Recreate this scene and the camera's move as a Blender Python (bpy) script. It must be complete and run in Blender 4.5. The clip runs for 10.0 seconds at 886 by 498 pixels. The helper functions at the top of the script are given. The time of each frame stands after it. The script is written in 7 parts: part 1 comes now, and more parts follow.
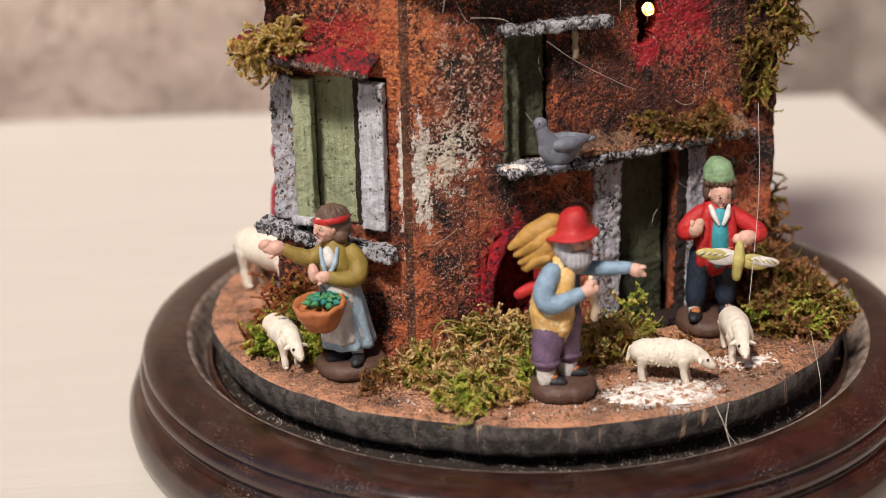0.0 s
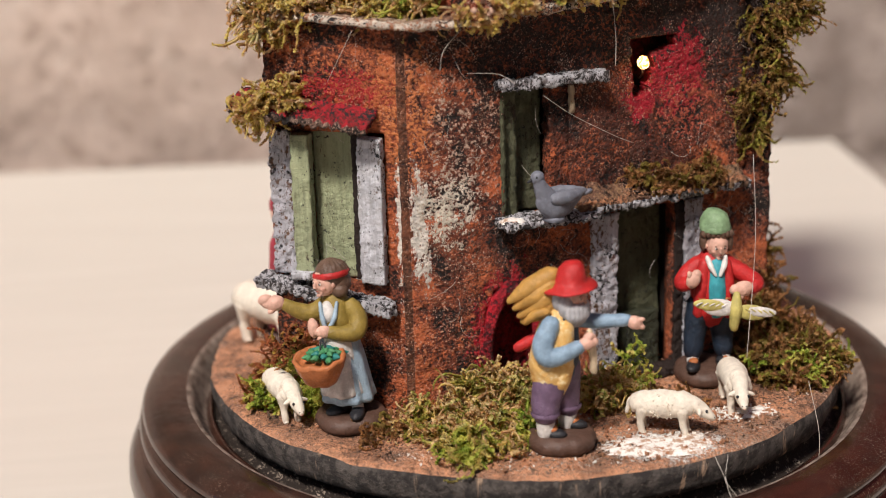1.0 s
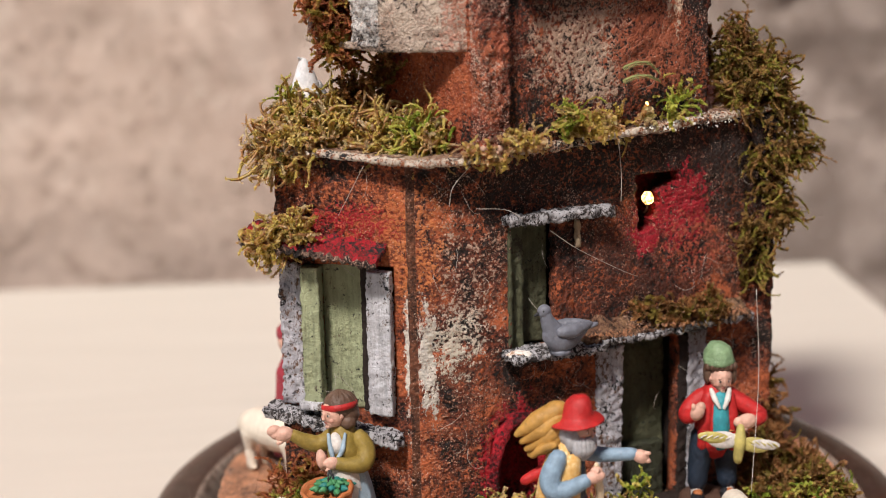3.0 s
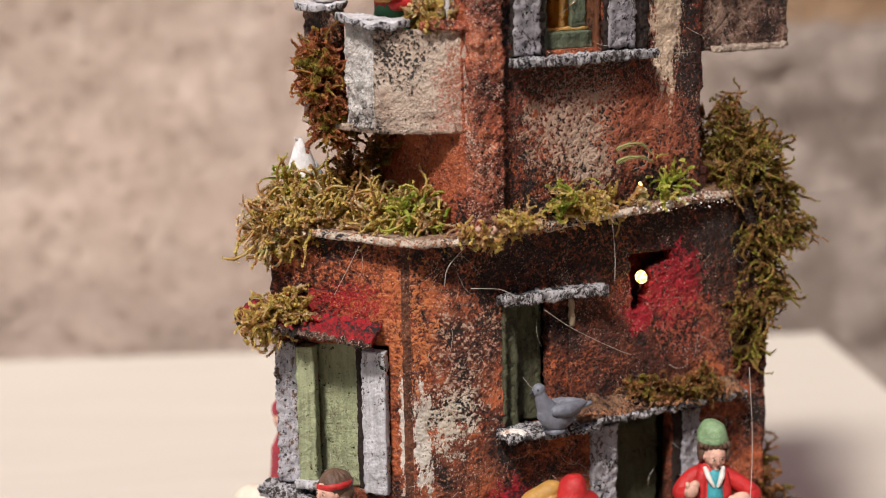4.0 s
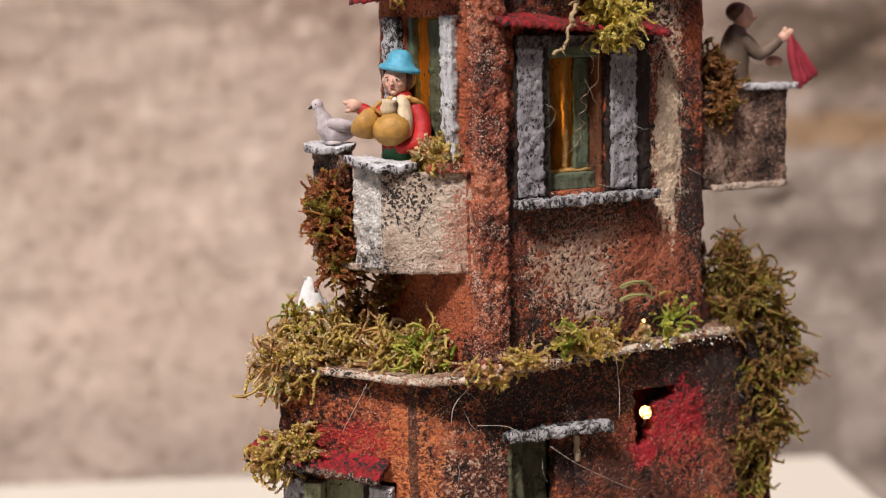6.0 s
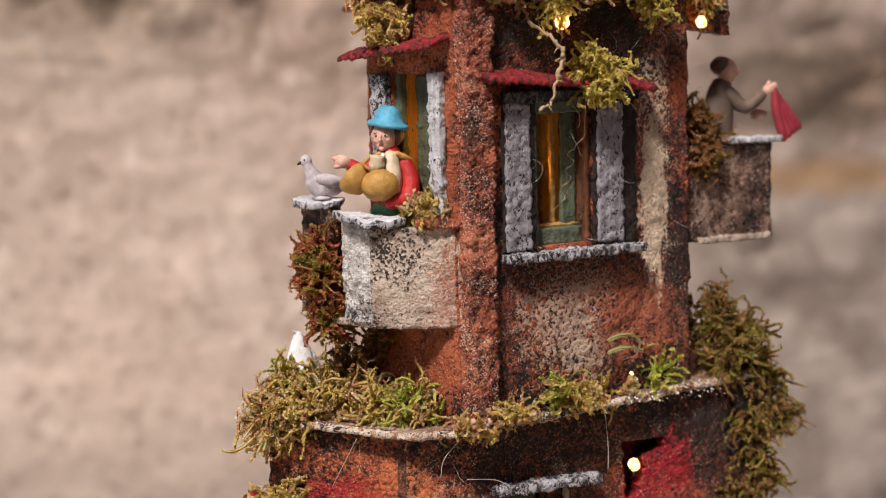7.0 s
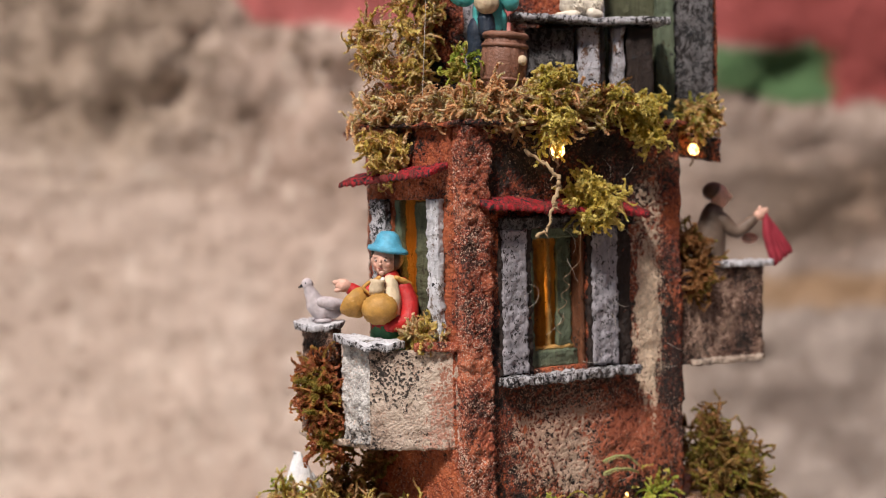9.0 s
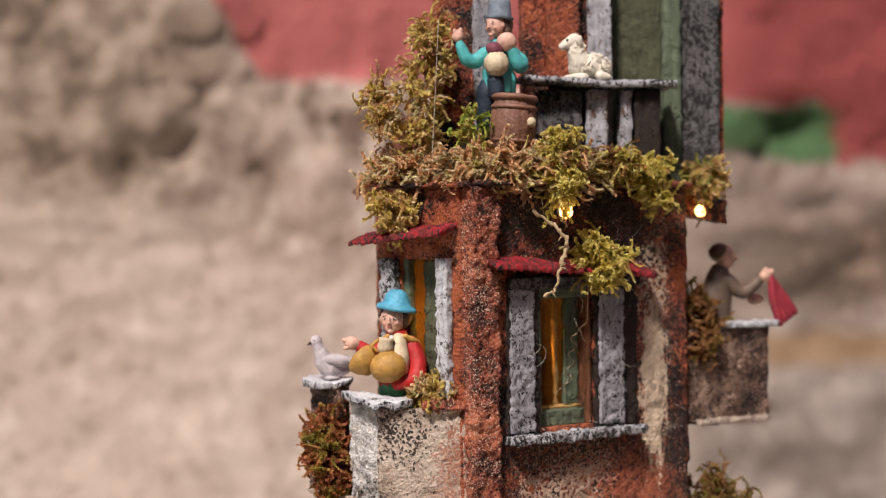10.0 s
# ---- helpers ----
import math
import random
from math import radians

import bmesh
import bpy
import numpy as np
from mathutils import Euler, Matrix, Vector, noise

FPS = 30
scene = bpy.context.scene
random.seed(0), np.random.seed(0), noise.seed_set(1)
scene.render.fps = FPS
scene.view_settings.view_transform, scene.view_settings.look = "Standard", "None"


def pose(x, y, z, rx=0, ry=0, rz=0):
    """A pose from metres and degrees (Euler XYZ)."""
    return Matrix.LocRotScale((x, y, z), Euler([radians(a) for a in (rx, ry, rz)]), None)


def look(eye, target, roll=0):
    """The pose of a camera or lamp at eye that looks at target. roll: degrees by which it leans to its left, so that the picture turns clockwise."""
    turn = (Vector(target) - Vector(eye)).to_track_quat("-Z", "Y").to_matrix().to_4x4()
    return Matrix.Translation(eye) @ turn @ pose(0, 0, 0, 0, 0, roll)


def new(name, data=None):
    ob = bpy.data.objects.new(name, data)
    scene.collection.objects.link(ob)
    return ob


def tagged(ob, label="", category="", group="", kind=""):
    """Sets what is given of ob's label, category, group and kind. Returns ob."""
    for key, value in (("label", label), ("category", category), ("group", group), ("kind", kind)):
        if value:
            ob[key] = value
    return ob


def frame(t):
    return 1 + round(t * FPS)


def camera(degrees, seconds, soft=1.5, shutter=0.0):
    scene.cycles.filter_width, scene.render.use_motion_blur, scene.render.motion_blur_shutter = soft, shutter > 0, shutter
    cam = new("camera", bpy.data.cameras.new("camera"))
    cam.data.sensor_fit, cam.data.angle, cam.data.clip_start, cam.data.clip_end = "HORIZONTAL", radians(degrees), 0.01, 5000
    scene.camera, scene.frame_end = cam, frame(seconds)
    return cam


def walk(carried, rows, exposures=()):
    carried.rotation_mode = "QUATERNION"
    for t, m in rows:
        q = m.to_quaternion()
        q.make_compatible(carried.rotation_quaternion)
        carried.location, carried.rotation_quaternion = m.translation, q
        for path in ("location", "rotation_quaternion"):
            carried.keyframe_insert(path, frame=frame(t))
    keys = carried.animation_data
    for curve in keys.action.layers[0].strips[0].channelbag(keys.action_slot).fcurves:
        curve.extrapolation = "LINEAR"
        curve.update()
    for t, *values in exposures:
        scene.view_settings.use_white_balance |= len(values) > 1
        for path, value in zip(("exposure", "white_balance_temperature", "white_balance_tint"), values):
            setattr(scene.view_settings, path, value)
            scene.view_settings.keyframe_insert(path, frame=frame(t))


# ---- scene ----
cam = camera(30.13, 10.0, soft=1.0)
PATH = [
    (0, (-0.07002, -0.44039, 0.16520), (0.02956, 0.50126, -0.15632), -1.258),
    (0.5, (-0.07139, -0.44031, 0.16786), (0.03001, 0.50449, -0.14372), -1.451),
    (1, (-0.07155, -0.44121, 0.16865), (0.03392, 0.50770, -0.12873), -1.627),
    (1.5, (-0.07209, -0.44125, 0.16999), (0.03422, 0.51041, -0.11818), -1.632),
    (2, (-0.07355, -0.44224, 0.17174), (0.03482, 0.51349, -0.10184), -1.513),
    (2.5, (-0.07527, -0.44329, 0.17387), (0.03550, 0.51769, -0.07961), -1.300),
    (4, (-0.07700, -0.44614, 0.18161), (0.04387, 0.52650, -0.01680), -1.019),
    (4.5, (-0.07483, -0.44739, 0.18347), (0.04219, 0.52982, 0.00640), -1.080),
    (5, (-0.07682, -0.44879, 0.18736), (0.04000, 0.53107, 0.02541), -1.132),
    (5.5, (-0.07744, -0.45054, 0.18883), (0.03932, 0.53175, 0.04232), -1.125),
    (7, (-0.07919, -0.45388, 0.19327), (0.05152, 0.53175, 0.08625), -1.376),
    (7.5, (-0.07853, -0.45528, 0.19510), (0.05357, 0.53158, 0.10201), -1.526),
    (8, (-0.07799, -0.45855, 0.19609), (0.05630, 0.52936, 0.11862), -1.723),
    (8.5, (-0.07923, -0.46036, 0.19770), (0.05413, 0.52883, 0.13665), -1.513),
    (9, (-0.08084, -0.46204, 0.19900), (0.05442, 0.52779, 0.15482), -1.184),
    (9.5, (-0.08170, -0.46516, 0.20039), (0.05471, 0.52511, 0.17275), -0.963),
    (10, (-0.08300, -0.46560, 0.20127), (0.05156, 0.52522, 0.18808), -0.681),
]
walk(cam, [(t, look(eye, target, roll)) for t, eye, target, roll in PATH], exposures=[(0.0, -0.20), (4.5, -0.14), (10.0, -0.05)])
cam.data.dof.use_dof, cam.data.dof.focus_distance, cam.data.dof.aperture_fstop = True, 0.42, 9.0

# ---- world and light ----
world = bpy.data.worlds.new("sky_world")
scene.world = world
world.use_nodes = True
wn = world.node_tree
sky = wn.nodes.new("ShaderNodeTexSky")
sky.sky_type, sky.sun_disc = "NISHITA", False
sky.sun_elevation, sky.sun_rotation = radians(53), radians(-149)
wn.nodes["Background"].inputs["Strength"].default_value = 0.092
wn.links.new(sky.outputs["Color"], wn.nodes["Background"].inputs["Color"])
sun_data = bpy.data.lights.new("sun", "SUN")
sun_data.energy, sun_data.angle, sun_data.color = 5.4, radians(8), (1.0, 0.91, 0.84)
sun = new("sun", sun_data)
sun.matrix_world = look((-0.48, -0.80, 1.25), (0, 0, 0))


# ---- node helpers ----
class Nodes:
    def __init__(self, name, rough=0.8, metal=0.0, spec=0.3):
        self.mat = bpy.data.materials.new(name)
        self.mat.use_nodes = True
        self.t = self.mat.node_tree
        self.b = self.t.nodes["Principled BSDF"]
        self.put(self.b.inputs["Roughness"], rough)
        self.b.inputs["Metallic"].default_value = metal
        self.b.inputs["Specular IOR Level"].default_value = spec
        self.pos = self.node("ShaderNodeNewGeometry").outputs["Position"]
        self.obj = self.node("ShaderNodeTexCoord").outputs["Object"]

    def node(self, kind, operation="", data_type="", smooth=False, clamp=False):
        n = self.t.nodes.new(kind)
        if operation:
            n.operation = operation
        if data_type:
            n.data_type = data_type
        if smooth:
            n.interpolation_type = "SMOOTHSTEP"
        if clamp:
            n.use_clamp = True
        return n

    def put(self, socket, value):
        if isinstance(value, bpy.types.NodeSocket):
            self.t.links.new(value, socket)
        elif isinstance(value, (tuple, list)) and len(value) == 3 and len(socket.default_value) == 4:
            socket.default_value = (*value, 1)
        else:
            socket.default_value = value

    def noise(self, scale, detail=3.0, rough=0.55, vec=None, distort=0.0):
        n = self.node("ShaderNodeTexNoise")
        self.put(n.inputs["Vector"], vec or self.pos)
        n.inputs["Scale"].default_value, n.inputs["Detail"].default_value = scale, detail
        n.inputs["Roughness"].default_value, n.inputs["Distortion"].default_value = rough, distort
        return n.outputs["Fac"]

    def cells(self, scale, vec=None):
        n = self.node("ShaderNodeTexVoronoi")
        self.put(n.inputs["Vector"], vec or self.pos)
        n.inputs["Scale"].default_value = scale
        return n.outputs["Distance"]

    def flakes(self, scale, vec=None, ragged=0.5):
        """A random value for each small ragged flake of paint."""
        warp = self.node("ShaderNodeTexNoise")
        self.put(warp.inputs["Vector"], self.pos)
        warp.inputs["Scale"].default_value, warp.inputs["Detail"].default_value = scale * 1.3, 3.0
        off = self.node("ShaderNodeVectorMath", operation="MULTIPLY_ADD")
        self.put(off.inputs[0], warp.outputs["Color"])
        off.inputs[1].default_value = (ragged * 3.0 / scale,) * 3
        self.put(off.inputs[2], vec or self.pos)
        n = self.node("ShaderNodeTexVoronoi")
        self.put(n.inputs["Vector"], off.outputs[0])
        n.inputs["Scale"].default_value = scale
        split = self.node("ShaderNodeSeparateColor")
        self.put(split.inputs[0], n.outputs["Color"])
        return split.outputs[0]

    def stretch(self, x, y, z, vec=None):
        n = self.node("ShaderNodeVectorMath", operation="MULTIPLY")
        self.put(n.inputs[0], vec or self.pos)
        n.inputs[1].default_value = (x, y, z)
        return n.outputs[0]

    def m(self, op, a, b=0.0, clamp=False):
        n = self.node("ShaderNodeMath", operation=op, clamp=clamp)
        self.put(n.inputs[0], a)
        self.put(n.inputs[1], b)
        return n.outputs[0]

    def step(self, fac, lo, hi):
        n = self.node("ShaderNodeMapRange", smooth=True)
        self.put(n.inputs[0], fac)
        n.inputs[1].default_value, n.inputs[2].default_value = lo, hi
        return n.outputs[0]

    def mix(self, fac, a, b):
        n = self.node("ShaderNodeMix", data_type="RGBA")
        self.put(n.inputs[0], fac)
        self.put(n.inputs[6], a)
        self.put(n.inputs[7], b)
        return n.outputs[2]

    def blot(self, c, r, ragged=0.9, scale=260, soft=0.15, run=1.0):
        """A ragged blot of paint round the place c, with the half sizes r: 1 inside."""
        s = self.node("ShaderNodeVectorMath", operation="SUBTRACT")
        self.put(s.inputs[0], self.pos)
        s.inputs[1].default_value = c
        d = self.node("ShaderNodeVectorMath", operation="DIVIDE")
        self.put(d.inputs[0], s.outputs[0])
        d.inputs[1].default_value = r
        l = self.node("ShaderNodeVectorMath", operation="LENGTH")
        self.put(l.inputs[0], d.outputs[0])
        n = self.m("MULTIPLY", self.m("SUBTRACT", self.noise(scale, 5.0, 0.7, self.stretch(1, 1, run)), 0.5), ragged * 2.4)
        n = self.m("ADD", n, self.m("MULTIPLY", self.m("SUBTRACT", self.noise(1500, 3.0, 0.7, self.stretch(1, 1, 0.7)), 0.5), ragged * 1.1))
        return self.step(self.m("ADD", l.outputs["Value"], n), 1.0 + soft, 1.0 - soft)

    def bump(self, height, dist, strength=1.0, after=None):
        n = self.node("ShaderNodeBump")
        n.inputs["Strength"].default_value, n.inputs["Distance"].default_value = strength, dist
        self.put(n.inputs["Height"], height)
        if after:
            self.put(n.inputs["Normal"], after)
        return n.outputs["Normal"]

    def done(self, color, normal=None, rough=None):
        self.put(self.b.inputs["Base Color"], color)
        if normal:
            self.put(self.b.inputs["Normal"], normal)
        if rough is not None:
            self.put(self.b.inputs["Roughness"], rough)
        return self.mat


# ---- materials ----
def plaster(name, warm=(0.58, 0.150, 0.056), brown=(0.165, 0.042, 0.022), dark=(0.013, 0.008, 0.007), burn=0.5, speck=0.5, blots=()):
    """Dry-brushed hobby paint on gritty plaster: the grains catch the warm tone, the pits stay dark.
    burn: how much of it is dark; blots: (place, half sizes, colour, raggedness, cover)."""
    n = Nodes(name, 0.6, 0, 0.33)
    grain = n.noise(800, 4, 0.7)
    pits = n.cells(1150)
    big = n.noise(66, 4, 0.62)
    mid = n.noise(210, 5, 0.75)
    flake = n.flakes(1500)
    crumb = n.flakes(3000)
    streaks = n.noise(140, 4, 0.6, n.stretch(1, 1, 0.22))
    lift = n.m("ADD", n.m("MULTIPLY", grain, 0.75), n.m("MULTIPLY", n.m("SUBTRACT", 0.55, pits), 0.28))
    patch = n.m("ADD", n.m("MULTIPLY", big, 1.75), n.m("ADD", n.m("MULTIPLY", mid, 0.75), n.m("MULTIPLY", streaks, 0.35)))
    bits = n.m("ADD", n.m("MULTIPLY", n.m("SUBTRACT", flake, 0.5), 0.22), n.m("MULTIPLY", n.m("SUBTRACT", crumb, 0.5), 0.12))
    k = n.m("ADD", n.m("ADD", n.m("MULTIPLY", lift, 0.78), patch), bits)
    edge = 1.63 + 0.24 * burn
    col = n.mix(n.step(k, edge - 0.30, edge - 0.12), dark, brown)
    col = n.mix(n.step(k, edge - 0.12, edge + 0.06), col, n.mix(0.5, brown, warm))
    col = n.mix(n.step(k, edge + 0.04, edge + 0.18), col, warm)
    soot = n.m("ADD", n.m("MULTIPLY", n.noise(40, 3, 0.6, n.stretch(1.0, 1.0, 0.6)), 0.65), n.m("MULTIPLY", n.noise(620, 4, 0.75), 0.5))
    col = n.mix(n.step(n.m("ADD", soot, n.m("MULTIPLY", bits, 0.25)), 0.52 + 0.10 * burn, 0.40 + 0.10 * burn), col, dark)
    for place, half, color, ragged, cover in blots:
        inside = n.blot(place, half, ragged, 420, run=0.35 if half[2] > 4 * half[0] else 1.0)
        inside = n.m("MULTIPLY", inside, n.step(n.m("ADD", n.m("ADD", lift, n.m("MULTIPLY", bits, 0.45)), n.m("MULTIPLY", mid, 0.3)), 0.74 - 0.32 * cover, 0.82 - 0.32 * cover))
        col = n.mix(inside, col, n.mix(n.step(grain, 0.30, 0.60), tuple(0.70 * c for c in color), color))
    if speck:
        grit = n.m("ADD", n.m("MULTIPLY", n.noise(2100, 2, 0.6), 0.8), n.m("MULTIPLY", n.noise(80, 2), 0.35))
        col = n.mix(n.step(grit, 0.745 - 0.07 * speck, 0.80 - 0.07 * speck), col, (0.66, 0.46, 0.36))
        dust = n.m("MULTIPLY", n.step(crumb, 0.90 - 0.06 * speck, 0.96), n.step(n.noise(120, 4, 0.7), 0.44, 0.60))
        col = n.mix(n.m("MULTIPLY", dust, 0.6), col, (0.62, 0.36, 0.25))
    height = n.m("ADD", n.m("ADD", lift, n.m("MULTIPLY", mid, 0.5)), n.m("ADD", n.m("MULTIPLY", flake, 0.20), n.m("MULTIPLY", crumb, 0.16)))
    return n.done(col, n.bump(height, 0.0017, 1.0), n.m("ADD", 0.30, n.m("MULTIPLY", n.noise(500), 0.45)))


def worn_paint(name, paint, under=(0.10, 0.05, 0.03), wear=0.5, scale=800, rough=0.6, dark=(0.02, 0.02, 0.022)):
    """Flaking brush paint with the ground showing through."""
    n = Nodes(name, rough, 0, 0.3)
    v = n.stretch(1, 1, 0.45)
    brush = n.m("ADD", n.m("MULTIPLY", n.noise(160, 3), 0.4), n.m("MULTIPLY", n.noise(900, 3, 0.6, n.stretch(1, 1, 0.10)), 0.6))
    col = n.mix(n.step(brush, 0.35, 0.68), paint, tuple(0.62 * c for c in paint))
    flake = n.flakes(1500, n.stretch(1, 1, 0.7))
    k = n.m("ADD", n.m("MULTIPLY", n.noise(scale, 5, 0.75, v), 0.7), n.m("MULTIPLY", n.noise(95, 3), 0.3))
    k = n.m("ADD", k, n.m("MULTIPLY", n.m("SUBTRACT", flake, 0.5), 0.10))
    col = n.mix(n.step(k, 0.35 + 0.16 * wear, 0.31 + 0.16 * wear), col, under)
    chips = n.m("ADD", n.m("MULTIPLY", n.noise(1000, 4, 0.7), 0.5), n.m("MULTIPLY", n.noise(150, 5, 0.75), 0.5))
    chips = n.m("ADD", chips, n.m("MULTIPLY", n.m("SUBTRACT", n.flakes(1700), 0.5), 0.09))
    col = n.mix(n.step(chips, 0.365 + 0.11 * wear, 0.335 + 0.11 * wear), col, dark)
    height = n.m("ADD", n.m("ADD", n.noise(650, 5, 0.7), n.m("MULTIPLY", k, 1.2)), n.m("MULTIPLY", n.noise(1800, 3, 0.7), 0.5))
    return n.done(col, n.bump(height, 0.0008, 1.0))


def clay(name, color, shade=0.72, rough=0.42):
    """Hand-painted terracotta figurine paint: thin in places, dusty, with brush marks."""
    n = Nodes(name, rough, 0, 0.35)
    col = n.mix(n.step(n.noise(420, 4, 0.6), 0.35, 0.7), tuple(shade * c for c in color), color)
    col = n.mix(n.m("MULTIPLY", n.step(n.noise(1500, 4, 0.7, n.stretch(1, 1, 0.5)), 0.58, 0.70), 0.35), col, tuple(min(1.0, 1.15 * c + 0.06) for c in color))
    col = n.mix(n.m("MULTIPLY", n.step(n.noise(700, 5, 0.75), 0.62, 0.70), 0.55), col, tuple(0.45 * c + 0.02 for c in color))
    height = n.m("ADD", n.noise(900, 4, 0.6), n.m("MULTIPLY", n.noise(2600, 3, 0.6), 0.5))
    return n.done(col, n.bump(height, 0.00042, 0.7), n.m("ADD", rough - 0.14, n.m("MULTIPLY", n.noise(350, 3), 0.35)))


def wool(name, color):
    """Clay combed into short locks."""
    n = Nodes(name, 0.6, 0, 0.3)
    comb = n.noise(620, 4, 0.65, n.stretch(1, 1, 0.55))
    col = n.mix(n.step(comb, 0.35, 0.65), tuple(0.86 * c for c in color), color)
    col = n.mix(n.m("MULTIPLY", n.step(n.noise(480, 5, 0.75, n.stretch(1, 1, 0.5)), 0.58, 0.70), 0.6), col, (0.36, 0.25, 0.17))
    return n.done(col, n.bump(n.m("ADD", comb, n.m("MULTIPLY", n.noise(1700, 3, 0.6), 0.4)), 0.0006, 0.6))


def plain(name, color, rough=0.5, metal=0.0, spec=0.4):
    n = Nodes(name, rough, metal, spec)
    return n.done(n.mix(n.noise(300, 4), tuple(0.8 * c for c in color), color), n.bump(n.noise(800, 3), 0.0002, 0.5))


def glow(name, color, strength):
    n = Nodes(name, 0.3)
    n.put(n.b.inputs["Emission Color"], n.mix(n.step(n.noise(1300, 2), 0.40, 0.52), (0.30, 0.045, 0.004), color))
    n.b.inputs["Emission Strength"].default_value = strength
    return n.done(color)


def moss_mat(name, tones, dry=0.5):
    n = Nodes(name, 0.55, 0, 0.35)
    ramp = n.node("ShaderNodeValToRGB")
    ramp.color_ramp.elements.remove(ramp.color_ramp.elements[1])
    for k, tone in enumerate(tones):
        e = ramp.color_ramp.elements[0] if k == 0 else ramp.color_ramp.elements.new(k / (len(tones) - 1))
        e.position, e.color = k / (len(tones) - 1), (min(0.85, 1.45 * tone[0]), min(0.8, 1.32 * tone[1]), 1.55 * tone[2], 1)
    island = n.node("ShaderNodeNewGeometry").outputs["Random Per Island"]
    fac = n.m("ADD", n.m("MULTIPLY", island, 0.40), n.m("MULTIPLY", n.step(n.noise(150, 3, 0.6), 0.30, 0.70), 0.60))
    n.put(ramp.inputs[0], fac)
    col = n.mix(n.step(n.noise(1400, 2), 0.45, 0.75), ramp.outputs[0], n.mix(0.30, ramp.outputs[0], (0.50, 0.40, 0.15)))
    leaf = n.node("ShaderNodeBsdfTranslucent")
    n.put(leaf.inputs["Color"], n.mix(0.25, col, (0.75, 0.58, 0.20)))
    both = n.node("ShaderNodeMixShader")
    both.inputs[0].default_value = 0.48
    mat = n.done(col)
    n.put(both.inputs[1], n.b.outputs[0])
    n.put(both.inputs[2], leaf.outputs[0])
    n.put(n.t.nodes["Material Output"].inputs["Surface"], both.outputs[0])
    return mat


LILAC = (0.56, 0.55, 0.60)
M_LOW = plaster("terracotta_plaster", blots=(
    ((-0.0376, -0.045, 0.0515), (0.0013, 0.02, 0.0150), (0.86, 0.80, 0.72), 1.5, 1.7),
    ((-0.0334, -0.045, 0.0505), (0.0019, 0.02, 0.0135), (0.86, 0.80, 0.72), 1.7, 1.7),
    ((-0.0318, -0.045, 0.0425), (0.0013, 0.02, 0.0090), (0.86, 0.79, 0.70), 1.7, 1.7),
    ((-0.0268, -0.045, 0.0535), (0.0052, 0.02, 0.0062), (0.74, 0.67, 0.55), 2.4, 1.0),
    ((-0.0235, -0.045, 0.0710), (0.0105, 0.02, 0.0200), (0.23, 0.125, 0.085), 1.6, 0.62),
    ((-0.0225, -0.045, 0.0400), (0.0110, 0.02, 0.0120), (0.10, 0.045, 0.030), 1.6, 0.60),
    ((-0.0245, -0.045, 0.0590), (0.0110, 0.02, 0.010), (0.80, 0.72, 0.60), 1.6, 0.56),
    ((-0.0235, -0.045, 0.0570), (0.0050, 0.02, 0.006), (0.80, 0.72, 0.60), 2.2, 0.75),
    ((-0.0215, -0.045, 0.0730), (0.0120, 0.02, 0.018), (0.60, 0.42, 0.32), 1.6, 0.50),
    ((-0.0260, -0.045, 0.0300), (0.0120, 0.02, 0.018), (0.56, 0.30, 0.20), 1.7, 0.32),
    ((-0.0360, -0.045, 0.0200), (0.0060, 0.02, 0.020), (0.60, 0.22, 0.10), 1.6, 0.42),
    ((0.033, -0.028, 0.084), (0.0135, 0.03, 0.014), (0.33, 0.010, 0.018), 1.3, 0.85),
    ((0.043, -0.022, 0.070), (0.011, 0.03, 0.009), (0.42, 0.08, 0.045), 1.4, 0.45),
    ((-0.0095, -0.043, 0.018), (0.0100, 0.03, 0.017), (0.46, 0.015, 0.026), 0.8, 1.2),
    ((-0.050, -0.040, 0.0855), (0.0105, 0.03, 0.0045), (0.46, 0.02, 0.030), 1.5, 0.95),
    # soot band under the slab, with the overhang's shade in its colour
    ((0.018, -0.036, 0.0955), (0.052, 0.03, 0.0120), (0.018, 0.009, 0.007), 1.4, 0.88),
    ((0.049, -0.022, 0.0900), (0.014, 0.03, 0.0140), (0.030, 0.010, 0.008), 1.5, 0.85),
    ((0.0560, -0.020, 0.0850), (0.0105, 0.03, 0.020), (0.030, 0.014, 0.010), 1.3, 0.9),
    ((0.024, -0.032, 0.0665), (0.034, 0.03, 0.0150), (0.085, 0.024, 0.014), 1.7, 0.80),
    ((-0.036, -0.044, 0.080), (0.007, 0.03, 0.016), (0.66, 0.22, 0.075), 1.3, 0.75),
    ((-0.050, -0.040, 0.093), (0.018, 0.03, 0.010), (0.55, 0.16, 0.06), 1.5, 0.5),
    ((0.0385, -0.026, 0.0825), (0.0075, 0.03, 0.0100), (0.42, 0.012, 0.026), 1.3, 1.1),
    ((0.0275, -0.030, 0.0765), (0.0042, 0.03, 0.0055), (0.46, 0.012, 0.030), 1.2, 1.2),
    ((0.0420, -0.024, 0.0720), (0.0100, 0.03, 0.0080), (0.46, 0.10, 0.055), 1.6, 0.70)), burn=0.58, speck=0.45)
